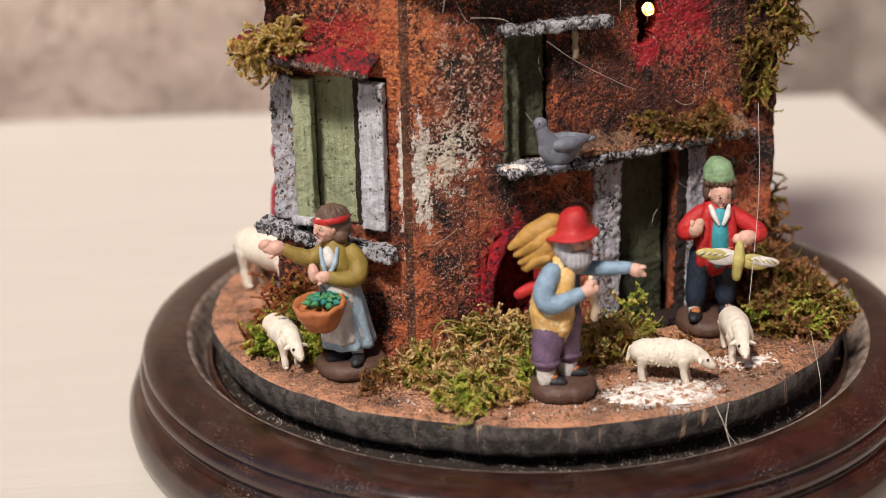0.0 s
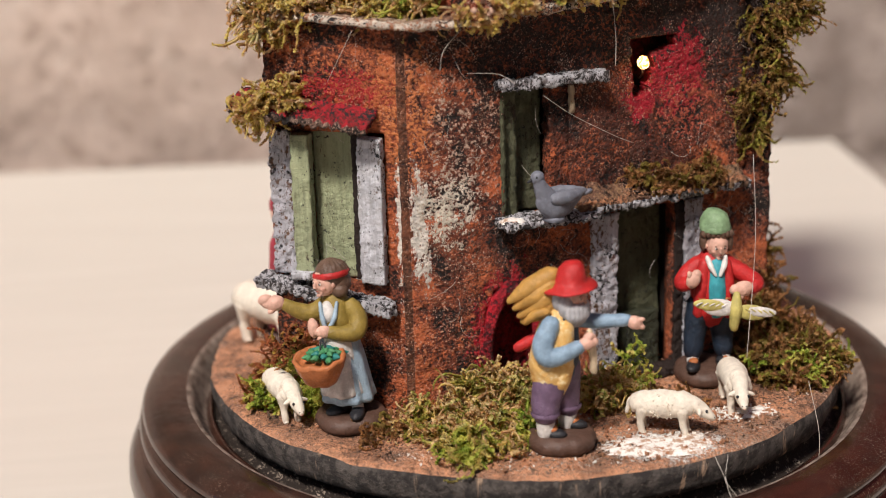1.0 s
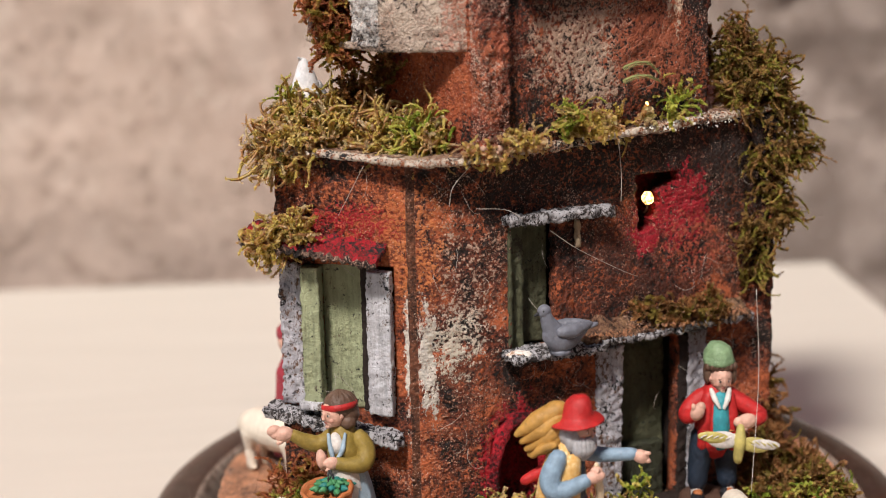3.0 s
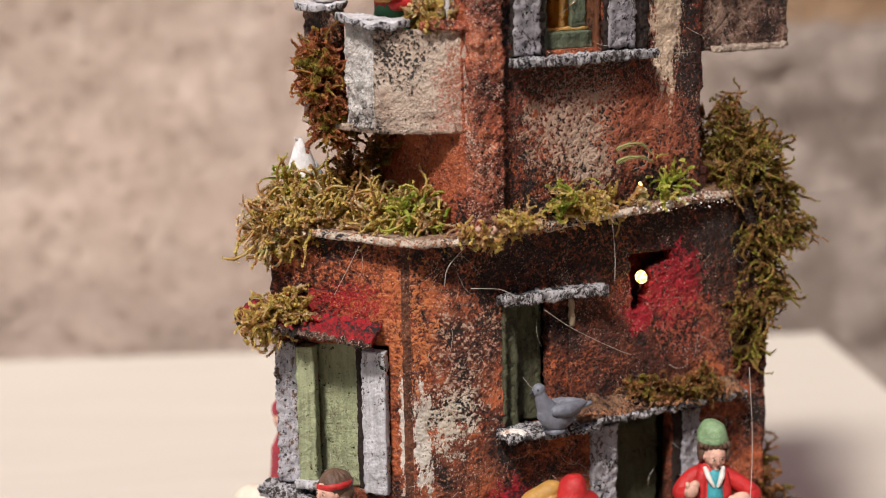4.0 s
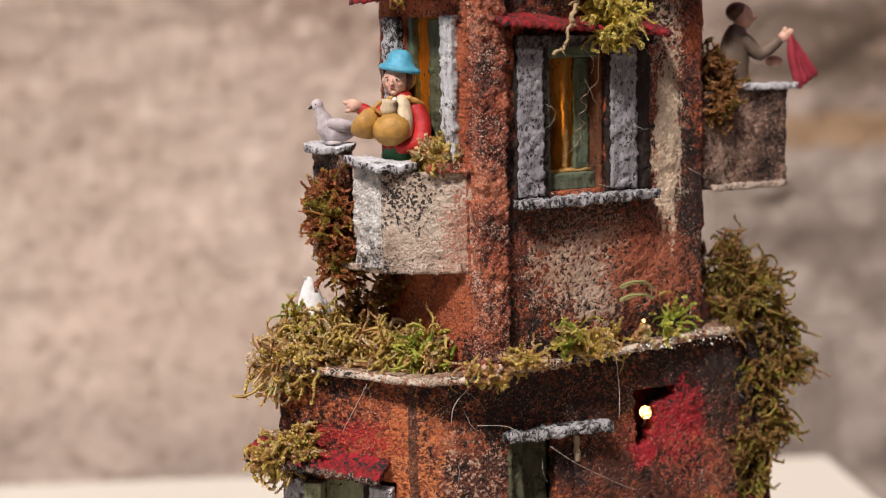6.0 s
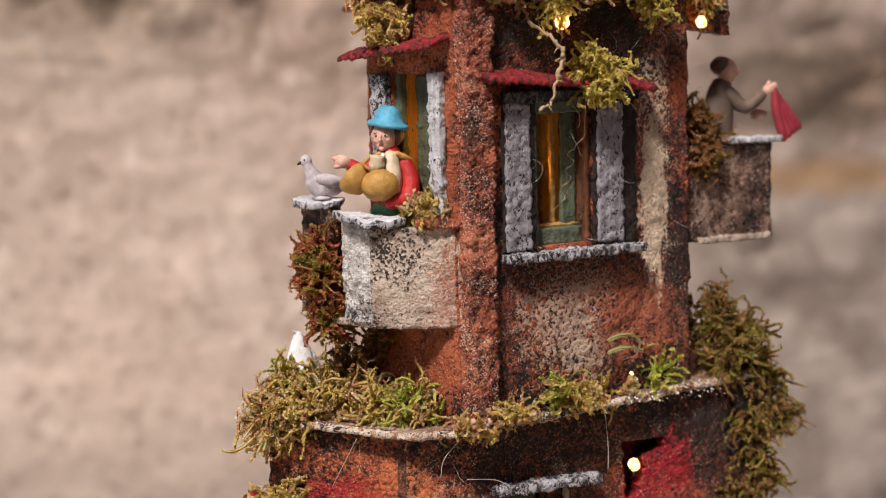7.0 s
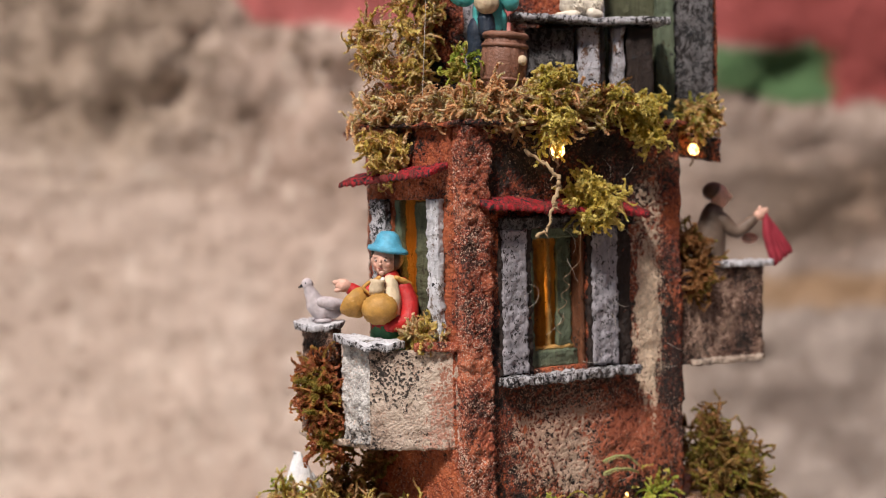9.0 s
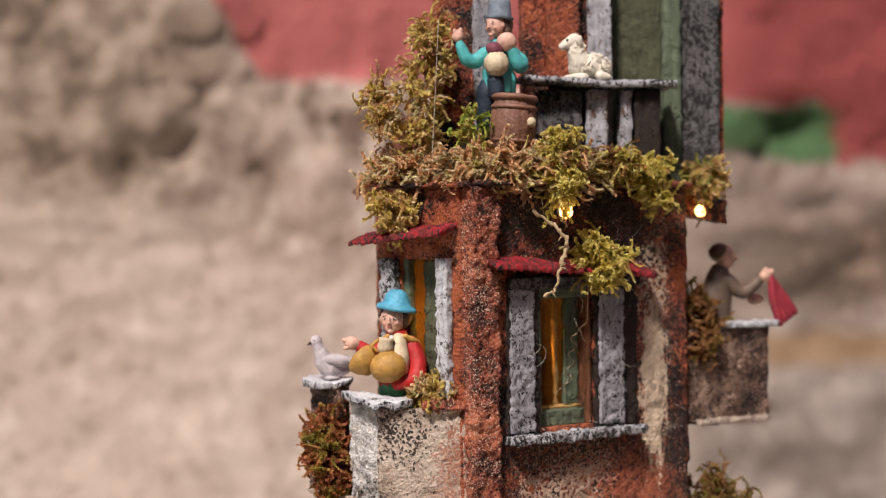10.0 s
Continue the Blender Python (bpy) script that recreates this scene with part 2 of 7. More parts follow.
M_HIGH = plaster("dark_terracotta_plaster", brown=(0.22, 0.046, 0.024), burn=0.73, speck=0.6, blots=(
    ((0.0353, -0.025, 0.156), (0.0044, 0.02, 0.023), (0.82, 0.63, 0.46), 1.2, 1.8),
    ((0.0355, -0.025, 0.187), (0.0045, 0.02, 0.016), (0.60, 0.46, 0.34), 1.5, 0.80),
    ((0.010, -0.038, 0.129), (0.016, 0.02, 0.013), (0.62, 0.42, 0.31), 1.5, 0.90),
    ((0.014, -0.037, 0.122), (0.009, 0.02, 0.009), (0.62, 0.45, 0.34), 1.4, 1.0),
    ((0.030, -0.030, 0.126), (0.016, 0.02, 0.011), (0.46, 0.13, 0.065), 1.0, 0.95),
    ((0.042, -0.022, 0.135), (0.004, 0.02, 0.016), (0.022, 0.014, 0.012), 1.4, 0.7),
    # dark strip below the sill, its shade put into the colour
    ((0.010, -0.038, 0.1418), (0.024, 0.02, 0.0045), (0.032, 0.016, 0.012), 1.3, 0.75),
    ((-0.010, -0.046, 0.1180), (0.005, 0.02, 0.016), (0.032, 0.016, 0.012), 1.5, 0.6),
    # dark band with the upper slab's shade painted in
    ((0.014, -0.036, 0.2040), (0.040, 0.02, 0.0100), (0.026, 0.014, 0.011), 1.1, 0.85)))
M_PIL = plaster("orange_pilaster_plaster", warm=(0.58, 0.17, 0.08), brown=(0.32, 0.070, 0.036), dark=(0.06, 0.020, 0.014), burn=0.42, speck=1.5)
M_SIDE = plaster("orange_side_plaster", warm=(0.48, 0.125, 0.048), brown=(0.30, 0.065, 0.028), burn=0.22, speck=0.4)
M_BALC = plaster("cream_balcony_plaster", warm=(0.66, 0.54, 0.44), brown=(0.44, 0.33, 0.26), dark=(0.03, 0.024, 0.022), burn=0.04, speck=0.5, blots=(
    ((-0.0480, -0.0370, 0.1440), (0.0060, 0.02, 0.014), (0.035, 0.028, 0.026), 1.7, 0.66),
    ((-0.0375, -0.0440, 0.1490), (0.0080, 0.02, 0.0075), (0.032, 0.026, 0.022), 1.6, 0.78),
    ((-0.0240, -0.0465, 0.1360), (0.0050, 0.02, 0.0100), (0.58, 0.31, 0.23), 1.5, 0.9),
    ((-0.0400, -0.0430, 0.1320), (0.0120, 0.02, 0.003), (0.10, 0.08, 0.07), 1.6, 0.4),
    ((-0.0230, -0.0470, 0.1420), (0.0030, 0.02, 0.010), (0.46, 0.20, 0.13), 1.5, 0.8)))
M_DISC = plaster("terracotta_ground", warm=(0.70, 0.34, 0.19), brown=(0.34, 0.17, 0.10), dark=(0.09, 0.055, 0.04), burn=0.12, speck=0.8, blots=(
    ((0.030, -0.074, 0.0), (0.034, 0.015, 0.02), (0.38, 0.26, 0.19), 1.6, 0.72),
    ((-0.055, -0.052, 0.0), (0.020, 0.010, 0.02), (0.22, 0.12, 0.075), 1.8, 0.55),
    ((0.022, -0.076, 0.0), (0.013, 0.0075, 0.02), (0.86, 0.84, 0.80), 1.0, 1.7),
    ((-0.045, -0.066, 0.0), (0.012, 0.007, 0.02), (0.16, 0.085, 0.055), 1.6, 0.6),
    ((-0.002, -0.083, 0.0), (0.020, 0.005, 0.02), (0.24, 0.15, 0.10), 1.6, 0.6),
    ((0.062, -0.044, 0.0), (0.022, 0.016, 0.02), (0.16, 0.085, 0.055), 1.5, 0.8),
    ((-0.075, -0.020, 0.0), (0.010, 0.020, 0.02), (0.20, 0.10, 0.06), 1.6, 0.5)))
M_RED = worn_paint("red_roof_paint", (0.48, 0.020, 0.032), (0.16, 0.022, 0.020), 1.0)
M_LILAC = worn_paint("lilac_grey_paint", LILAC, (0.16, 0.09, 0.06), 0.62)
M_GREEN = worn_paint("sage_green_paint", (0.42, 0.46, 0.28), (0.16, 0.14, 0.09), 0.38)
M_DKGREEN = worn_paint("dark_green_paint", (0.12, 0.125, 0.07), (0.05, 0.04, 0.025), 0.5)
M_SILL = worn_paint("chipped_sill_paint", (0.56, 0.55, 0.58), (0.05, 0.042, 0.04), 0.9)
M_WHITE = worn_paint("white_paint", (0.70, 0.70, 0.74), (0.20, 0.16, 0.14), 0.50)
# black of the sooty parts, also the shade painted inside openings
M_BLACK = worn_paint("soot_and_shade_black", (0.035, 0.022, 0.018), (0.02, 0.012, 0.01), 0.5)
M_CAVE = plaster("red_cave_paint", warm=(0.52, 0.016, 0.030), brown=(0.24, 0.010, 0.018), dark=(0.04, 0.004, 0.006), burn=0.10, speck=0.0)
M_AMBER = worn_paint("ochre_room_and_glow_paint", (0.60, 0.36, 0.12), (0.3, 0.16, 0.05), 0.3)


# ---- mesh helpers ----
def mesh_ob(name, bm, mats, parent=None, label="", smooth=True):
    me = bpy.data.meshes.new(name)
    bm.to_mesh(me)
    bm.free()
    for mat in mats if isinstance(mats, (list, tuple)) else [mats]:
        me.materials.append(mat)
    if smooth:
        me.polygons.foreach_set("use_smooth", [True] * len(me.polygons))
    ob = new(name, me)
    ob.parent = parent
    return tagged(ob, label)


def part(name, bm, mat, parent, label="", smooth=True):
    return mesh_ob(name, bm, mat, parent, label, smooth)


def thing(name, label, category, at=(0, 0, 0), group="", kind=""):
    ob = new(name)
    ob.location = at
    ob.empty_display_size = 0.01
    return tagged(ob, label, category, group, kind)


def under(ob, parent):
    """Hang ob under parent, staying where it is in the world."""
    ob.parent = parent
    ob.matrix_parent_inverse = Matrix.Translation(parent.location).inverted()
    return ob


def rough(bm, amp, scale, seed=0.0):
    bm.normal_update()
    for v in bm.verts:
        p = v.co * scale + Vector((seed, seed * 0.7, 0))
        v.co += v.normal * amp * (noise.noise(p) + 0.5 * noise.noise(p * 2.7))


def box(bm, x0, x1, y0, y1, z0, z1, m=None, mat=0, cell=None):
    """A box, cut into cells of about that size so that it can be roughened."""
    n = [max(1, min(160, round((b - a) / cell))) if cell else 1 for a, b in ((x0, x1), (y0, y1), (z0, z1))]
    seen = {}

    def vert(i, j, k):
        if (i, j, k) not in seen:
            co = Vector((x0 + (x1 - x0) * i / n[0], y0 + (y1 - y0) * j / n[1], z0 + (z1 - z0) * k / n[2]))
            seen[i, j, k] = bm.verts.new(m @ co if m else co)
        return seen[i, j, k]

    def face(*c):
        bm.faces.new([vert(*v) for v in c]).material_index = mat

    for i in range(n[0]):
        for j in range(n[1]):
            face((i, j, 0), (i, j + 1, 0), (i + 1, j + 1, 0), (i + 1, j, 0))
            face((i, j, n[2]), (i + 1, j, n[2]), (i + 1, j + 1, n[2]), (i, j + 1, n[2]))
    for i in range(n[0]):
        for k in range(n[2]):
            face((i, 0, k), (i + 1, 0, k), (i + 1, 0, k + 1), (i, 0, k + 1))
            face((i, n[1], k), (i, n[1], k + 1), (i + 1, n[1], k + 1), (i + 1, n[1], k))
    for j in range(n[1]):
        for k in range(n[2]):
            face((0, j, k), (0, j, k + 1), (0, j + 1, k + 1), (0, j + 1, k))
            face((n[0], j, k), (n[0], j + 1, k), (n[0], j + 1, k + 1), (n[0], j, k + 1))


def tube(bm, pts, radii, seg=8, mat=0, squash=1.0):
    """A tube with closed ends along pts."""
    pts = [Vector(p) for p in pts]
    radii = radii if isinstance(radii, (list, tuple)) else [radii] * len(pts)
    rings, side = [], None
    for k, p in enumerate(pts):
        way = (pts[min(k + 1, len(pts) - 1)] - pts[max(k - 1, 0)]).normalized()
        side = (side - way * side.dot(way)).normalized() if side else way.orthogonal().normalized()
        up = way.cross(side)
        rings.append([bm.verts.new(p + radii[k] * (math.cos(a) * side + squash * math.sin(a) * up)) for a in (2 * math.pi * s / seg for s in range(seg))])
    for a, b in zip(rings, rings[1:]):
        for s in range(seg):
            bm.faces.new((a[s], a[(s + 1) % seg], b[(s + 1) % seg], b[s])).material_index = mat
    bm.faces.new(rings[0][::-1]).material_index = mat
    bm.faces.new(rings[-1]).material_index = mat


def limb(bm, pts, radii, mat=0, seg=10):
    """A tube with rounded ends."""
    pts = [Vector(p) for p in pts]
    radii = list(radii) if isinstance(radii, (list, tuple)) else [radii] * len(pts)
    a, b = (pts[0] - pts[1]).normalized(), (pts[-1] - pts[-2]).normalized()
    head = [(pts[0] + a * radii[0] * f, radii[0] * g) for f, g in ((0.95, 0.3), (0.7, 0.71))]
    tail = [(pts[-1] + b * radii[-1] * f, radii[-1] * g) for f, g in ((0.7, 0.71), (0.95, 0.3))]
    tube(bm, [h[0] for h in head] + pts + [h[0] for h in tail], [h[1] for h in head] + radii + [h[1] for h in tail], seg, mat)


def ball(bm, c, r, mat=0, turn=(0, 0, 0), seg=14):
    r = r if isinstance(r, (list, tuple)) else (r, r, r)
    m = pose(*c, *turn) @ Matrix.Diagonal((*r, 1))
    made = bmesh.ops.create_uvsphere(bm, u_segments=seg, v_segments=max(6, seg // 2 + 1), radius=1, matrix=m)
    for f in {f for v in made["verts"] for f in v.link_faces}:
        f.material_index = mat


def lathe(bm, profile, seg=48, mat=0, m=None, close=False):
    """Turn a profile of (radius, height) round the upright axis."""
    rings = []
    for r, z in profile:
        ring = [Vector((r * math.cos(2 * math.pi * s / seg), r * math.sin(2 * math.pi * s / seg), z)) for s in range(seg)]
        rings.append([bm.verts.new(m @ v if m else v) for v in ring])
    for a, b in zip(rings, rings[1:]):
        for s in range(seg):
            bm.faces.new((a[s], a[(s + 1) % seg], b[(s + 1) % seg], b[s])).material_index = mat
    if close:
        bm.faces.new(rings[0][::-1]).material_index = mat
        bm.faces.new(rings[-1]).material_index = mat


class Wall:
    """An upright plane from a to b in plan, seen from outside with a on the left: s runs along it, d stands out of it."""

    def __init__(self, a, b):
        self.a, self.b = Vector((*a, 0)), Vector((*b, 0))
        self.along = (self.b - self.a).normalized()
        self.out = Vector((self.along.y, -self.along.x, 0))
        self.length = (self.b - self.a).length
        self.m = Matrix.Translation(self.a) @ Matrix((self.along, -self.out, Vector((0, 0, 1)))).transposed().to_4x4()

    def s(self, x):
        """The place along the wall of the plan's x."""
        return (x - self.a.x) / self.along.x

    def at(self, s, z, d=0.0):
        return self.a + self.along * s + self.out * d + Vector((0, 0, z))


def panel(wall, z0, z1, holes=(), thick=0.004, cell=0.0008, amp=0.0004, s0=0.0, s1=None):
    """A gritty wall with thickness and openings (s0, s1, z0, z1)."""
    s1 = wall.length if s1 is None else s1

    def lines(lo, hi, cuts):
        marks = sorted({lo, hi, *(c for c in cuts if lo < c < hi)})
        out = [lo]
        for a, b in zip(marks, marks[1:]):
            n = max(1, round((b - a) / cell))
            out += [a + (b - a) * k / n for k in range(1, n + 1)]
        return out

    ss, zs = lines(s0, s1, [v for h in holes for v in h[:2]]), lines(z0, z1, [v for h in holes for v in h[2:]])
    bm, front, back = bmesh.new(), {}, {}

    def shown(i, j):
        s, z = (ss[i] + ss[i + 1]) / 2, (zs[j] + zs[j + 1]) / 2
        return 0 <= i < len(ss) - 1 and 0 <= j < len(zs) - 1 and not any(h[0] < s < h[1] and h[2] < z < h[3] for h in holes)

    def pair(i, j):
        if (i, j) not in front:
            p = wall.at(ss[i], zs[j])
            d = amp * (noise.noise(p * 420) + 0.7 * noise.noise(p * 1100) + 1.2 * noise.noise(p * 90))
            front[i, j] = bm.verts.new(p + wall.out * d)
            back[i, j] = bm.verts.new(wall.at(ss[i], zs[j], -thick))

    full = {(i, j) for i in range(len(ss) - 1) for j in range(len(zs) - 1) if shown(i, j)}
    for i, j in full:
        for a, b in ((i, j), (i + 1, j), (i + 1, j + 1), (i, j + 1)):
            pair(a, b)
        bm.faces.new((front[i, j], front[i + 1, j], front[i + 1, j + 1], front[i, j + 1]))
        bm.faces.new((back[i, j], back[i, j + 1], back[i + 1, j + 1], back[i + 1, j]))
        for near, e in (((i, j - 1), ((i + 1, j), (i, j))), ((i + 1, j), ((i + 1, j + 1), (i + 1, j))), ((i, j + 1), ((i, j + 1), (i + 1, j + 1))), ((i - 1, j), ((i, j), (i, j + 1)))):
            if near not in full:
                for k in e:
                    pair(*k)
                bm.faces.new((front[e[0]], front[e[1]], back[e[1]], back[e[0]]))
    return bm


def slab(poly, z0, z1, amp=0.0004, step=0.0015, mat_side=1):
    """A flat plate of that outline (counter-clockwise), with an uneven rim; the rim has the second material."""
    rim = []
    for a, b in zip(poly, poly[1:] + poly[:1]):
        a, b = Vector(a), Vector(b)
        n = max(1, round((b - a).length / step))
        rim += [a + (b - a) * k / n for k in range(n)]
    mid = sum(rim, Vector((0, 0))) / len(rim)
    bm, rows = bmesh.new(), []
    for f, z in ((0.0, z0), (0.97, z0), (1.0, z0 + 0.25 * (z1 - z0)), (1.0, z0 + 0.75 * (z1 - z0)), (0.975, z1), (0.85, z1), (0.0, z1)):
        row = []
        for k, p in enumerate(rim):
            q = mid + (p - mid) * f
            w = noise.noise(Vector((p.x, p.y, z)) * 350) + 0.6 * noise.noise(Vector((p.x, p.y, z)) * 900)
            q += (p - mid).normalized() * amp * 1.5 * w * (f > 0.5)
            row.append(bm.verts.new((q.x, q.y, z + (amp * w if f > 0.9 else 0))))
        rows.append(row)
    for r, (a, b) in enumerate(zip(rows, rows[1:])):
        for k in range(len(rim)):
            bm.faces.new((a[k], a[(k + 1) % len(rim)], b[(k + 1) % len(rim)], b[k])).material_index = mat_side if 1 <= r <= 3 else 0
    bmesh.ops.remove_doubles(bm, verts=bm.verts, dist=1e-6)
    return bm


def sag(x):
    """How much higher the storey slab lies at that place than at its low corner."""
    return 0.052 * max(0.0, x + 0.035) + 0.05 * max(0.0, -0.035 - x)


def moss(name, label, spots, count, length=0.006, mat=None, lean=0.7, girth=0.00027, seed=1, drape=0.0):
    """Feather moss: lumps of curled, leafy cords rooted in ellipsoids (place, half sizes)."""
    rnd = random.Random(seed)
    verts, faces = [], []
    weight = [max(1e-9, r[0] * r[1] + r[0] * r[2] + r[1] * r[2]) for _, r in spots]

    def within():
        while True:
            u = Vector((rnd.uniform(-1, 1), rnd.uniform(-1, 1), rnd.uniform(-1, 1)))
            if 0.1 < u.length < 1:
                return u

    def cord(p, way, curl, long, thick):
        n, pts = 9, []
        for k in range(n):
            pts.append(p.copy())
            p = p + way * long / n
            way = (way + curl.cross(way) * (0.10 + 0.055 * k) + Vector((rnd.gauss(0, 0.22), rnd.gauss(0, 0.22), rnd.gauss(0, 0.22) - 0.05 - 0.15 * drape))).normalized()
        side, base = way.orthogonal().normalized(), len(verts)
        for k, q in enumerate(pts):
            ahead = (pts[min(k + 1, n - 1)] - pts[max(k - 1, 0)]).normalized()
            side = (side - ahead * side.dot(ahead)).normalized()
            up, w = ahead.cross(side), thick * (0.5, 0.8, 1.0, 1.1, 1.15, 1.1, 1.0, 0.8, 0.3)[k]
            verts.extend((q + side * w, q - side * w * 0.5 + up * w * 0.87, q - side * w * 0.5 - up * w * 0.87))
        for k in range(n - 1):
            a = base + 3 * k
            faces.extend((a + s, a + (s + 1) % 3, a + 3 + (s + 1) % 3, a + 3 + s) for s in range(3))
        leaf = 0.00112 * rnd.uniform(0.7, 1.25)
        for k in range(1, n):
            ahead = (pts[k] - pts[k - 1]).normalized()
            side = (side - ahead * side.dot(ahead)).normalized()
            flat = ahead.cross(side)
            for half in (0.0, 0.5):
                q = pts[k] - (pts[k] - pts[k - 1]) * half
                for turn in (0.0, 3.14):
                    t = turn + (k + half) * 2.2 + rnd.uniform(-0.5, 0.5)
                    d = (math.cos(t) * side + math.sin(t) * flat) * 0.62 + ahead * rnd.uniform(0.5, 0.95)
                    w, l = ahead.cross(d).normalized() * leaf * 0.38, leaf * rnd.uniform(0.7, 1.2) * (1.15 - 0.06 * k)
                    a = len(verts)
                    verts.extend((q + d * l * 0.45 + w, q + d * l, q + d * l * 0.45 - w))
                    faces.append((base + 3 * k, a, a + 1, a + 2))

    lumps_in = [(c, r, within()) for c, r in rnd.choices(spots, weight, k=max(3, count // 14))]
    for c, r, u in lumps_in:
        heart = Vector((c[0] + u.x * r[0], c[1] + u.y * r[1], c[2] + u.z * r[2]))
        if 0.100 < c[2] < 0.121:
            heart.z += sag(heart.x)
        bend = Vector((rnd.gauss(0, 1), rnd.gauss(0, 1), rnd.gauss(-0.3, 0.7) - drape))
        big = rnd.uniform(0.7, 1.25)
        for _ in range(rnd.randint(9, 17)):
            v = within()
            root = heart + Vector((v.x, v.y, v.z * 0.7)) * 0.0017 * big
            way = (v.normalized() * 0.9 + u.normalized() * lean * 0.6 + Vector((rnd.gauss(0, 0.35), rnd.gauss(0, 0.35) - 0.15, rnd.gauss(0.12, 0.3) - drape))).normalized()
            cord(root, way, (bend * 0.7 + Vector((rnd.gauss(0, 1), rnd.gauss(0, 1), rnd.gauss(0, 1)))).normalized() * rnd.uniform(0.6, 1.9), length * big * rnd.choice((0.6, 0.8, 0.9, 1.0, 1.15, 1.5)), girth * rnd.uniform(0.7, 1.3))
    me = bpy.data.meshes.new(name)
    me.from_pydata([tuple(v) for v in verts], [], faces)
    me.materials.append(mat or M_MOSS)
    me.polygons.foreach_set("use_smooth", [True] * len(me.polygons))
    return tagged(new(name, me), label, "moss", kind="stuff")


def powder(label, at, half, high, seed):
    """A thin spill of white plaster powder with a ragged outline."""
    bm, rows = bmesh.new(), []
    for k in range(9):
        f, row = k / 8, []
        for s in range(72):
            a = 2 * math.pi * s / 72
            e = 1 + 0.42 * noise.noise(Vector((math.cos(a) * 1.6, math.sin(a) * 1.6, seed))) + 0.22 * noise.noise(Vector((math.cos(a) * 5, math.sin(a) * 5, seed)))
            p = Vector((at[0] + half[0] * f * e * math.cos(a), at[1] + half[1] * f * e * math.sin(a), 0))
            z = high * (1 - f ** 3) * (0.75 + 0.45 * noise.noise(p * 500)) - 0.0004 * f ** 6
            row.append(bm.verts.new((p.x, p.y, at[2] + z)))
        rows.append(row)
    for a, b in zip(rows, rows[1:]):
        for s in range(72):
            bm.faces.new((a[s], b[s], b[(s + 1) % 72], a[(s + 1) % 72]))
    bmesh.ops.remove_doubles(bm, verts=rows[0], dist=1e-7)
    tagged(mesh_ob("powder", bm, M_POWDER), label, "powder", kind="stuff")


def grit(name, label, patches, count, size, mat, seed):
    """Loose crumbs strewn over flat patches (x0, x1, y0, y1, z)."""
    rnd = random.Random(seed)
    verts, faces = [], []
    for _ in range(count):
        x0, x1, y0, y1, z = rnd.choice(patches)
        c, r = Vector((rnd.uniform(x0, x1), rnd.uniform(y0, y1), z)), size * rnd.choice((0.4, 0.5, 0.7, 1.0, 1.5))
        if 0.100 < z < 0.121:
            c.z += sag(c.x)
        if abs(z) < 0.01 and (c.x ** 2 + c.y ** 2 > 0.086 ** 2):
            continue
        base, turn = len(verts), Euler((rnd.uniform(0, 6), rnd.uniform(0, 6), rnd.uniform(0, 6)))
        for v in ((1, 0, 0), (-1, 0.2, 0), (0, 1, 0), (0, -0.8, 0.1), (0, 0, 0.7), (0.1, 0, -0.7)):
            q = Vector(v) * r * rnd.uniform(0.6, 1.2)
            q.rotate(turn)
            verts.append(tuple(c + q + Vector((0, 0, r * 0.4))))
        faces += [tuple(base + k for k in f) for f in ((0, 2, 4), (2, 1, 4), (1, 3, 4), (3, 0, 4), (2, 0, 5), (1, 2, 5), (3, 1, 5), (0, 3, 5))]
    me = bpy.data.meshes.new(name)
    me.from_pydata(verts, [], faces)
    me.materials.append(mat)
    return tagged(new(name, me), label, "grit", kind="stuff")


M_MOSS = moss_mat("green_brown_moss", ((0.05, 0.055, 0.010), (0.22, 0.24, 0.03), (0.60, 0.48, 0.14), (0.68, 0.50, 0.24), (0.36, 0.19, 0.07), (0.18, 0.25, 0.025), (0.66, 0.54, 0.22), (0.26, 0.32, 0.04)))
M_MOSS_G = moss_mat("green_moss", ((0.07, 0.13, 0.015), (0.20, 0.32, 0.03), (0.42, 0.48, 0.08), (0.52, 0.44, 0.14), (0.16, 0.24, 0.025)))
M_MOSS_B = moss_mat("brown_dry_moss", ((0.05, 0.028, 0.010), (0.20, 0.10, 0.035), (0.38, 0.21, 0.075), (0.12, 0.055, 0.020), (0.19, 0.18, 0.03), (0.28, 0.145, 0.05)))
M_MOSS_R = moss_mat("reddish_moss", ((0.08, 0.08, 0.012), (0.26, 0.23, 0.035), (0.36, 0.13, 0.05), (0.20, 0.05, 0.025), (0.34, 0.28, 0.06)))
M_MOSS_S = moss_mat("straw_moss", ((0.30, 0.28, 0.05), (0.62, 0.50, 0.22), (0.50, 0.46, 0.10), (0.42, 0.25, 0.10), (0.66, 0.54, 0.30), (0.22, 0.25, 0.03)))
M_MOSS_T = moss_mat("tan_dry_moss", ((0.44, 0.26, 0.12), (0.72, 0.50, 0.27), (0.62, 0.41, 0.19), (0.40, 0.21, 0.09), (0.76, 0.57, 0.33), (0.42, 0.38, 0.08), (0.68, 0.45, 0.23)))
M_MOSS_Y = moss_mat("yellow_green_moss", ((0.22, 0.23, 0.03), (0.54, 0.48, 0.09), (0.66, 0.57, 0.19), (0.38, 0.37, 0.05), (0.60, 0.42, 0.18)))
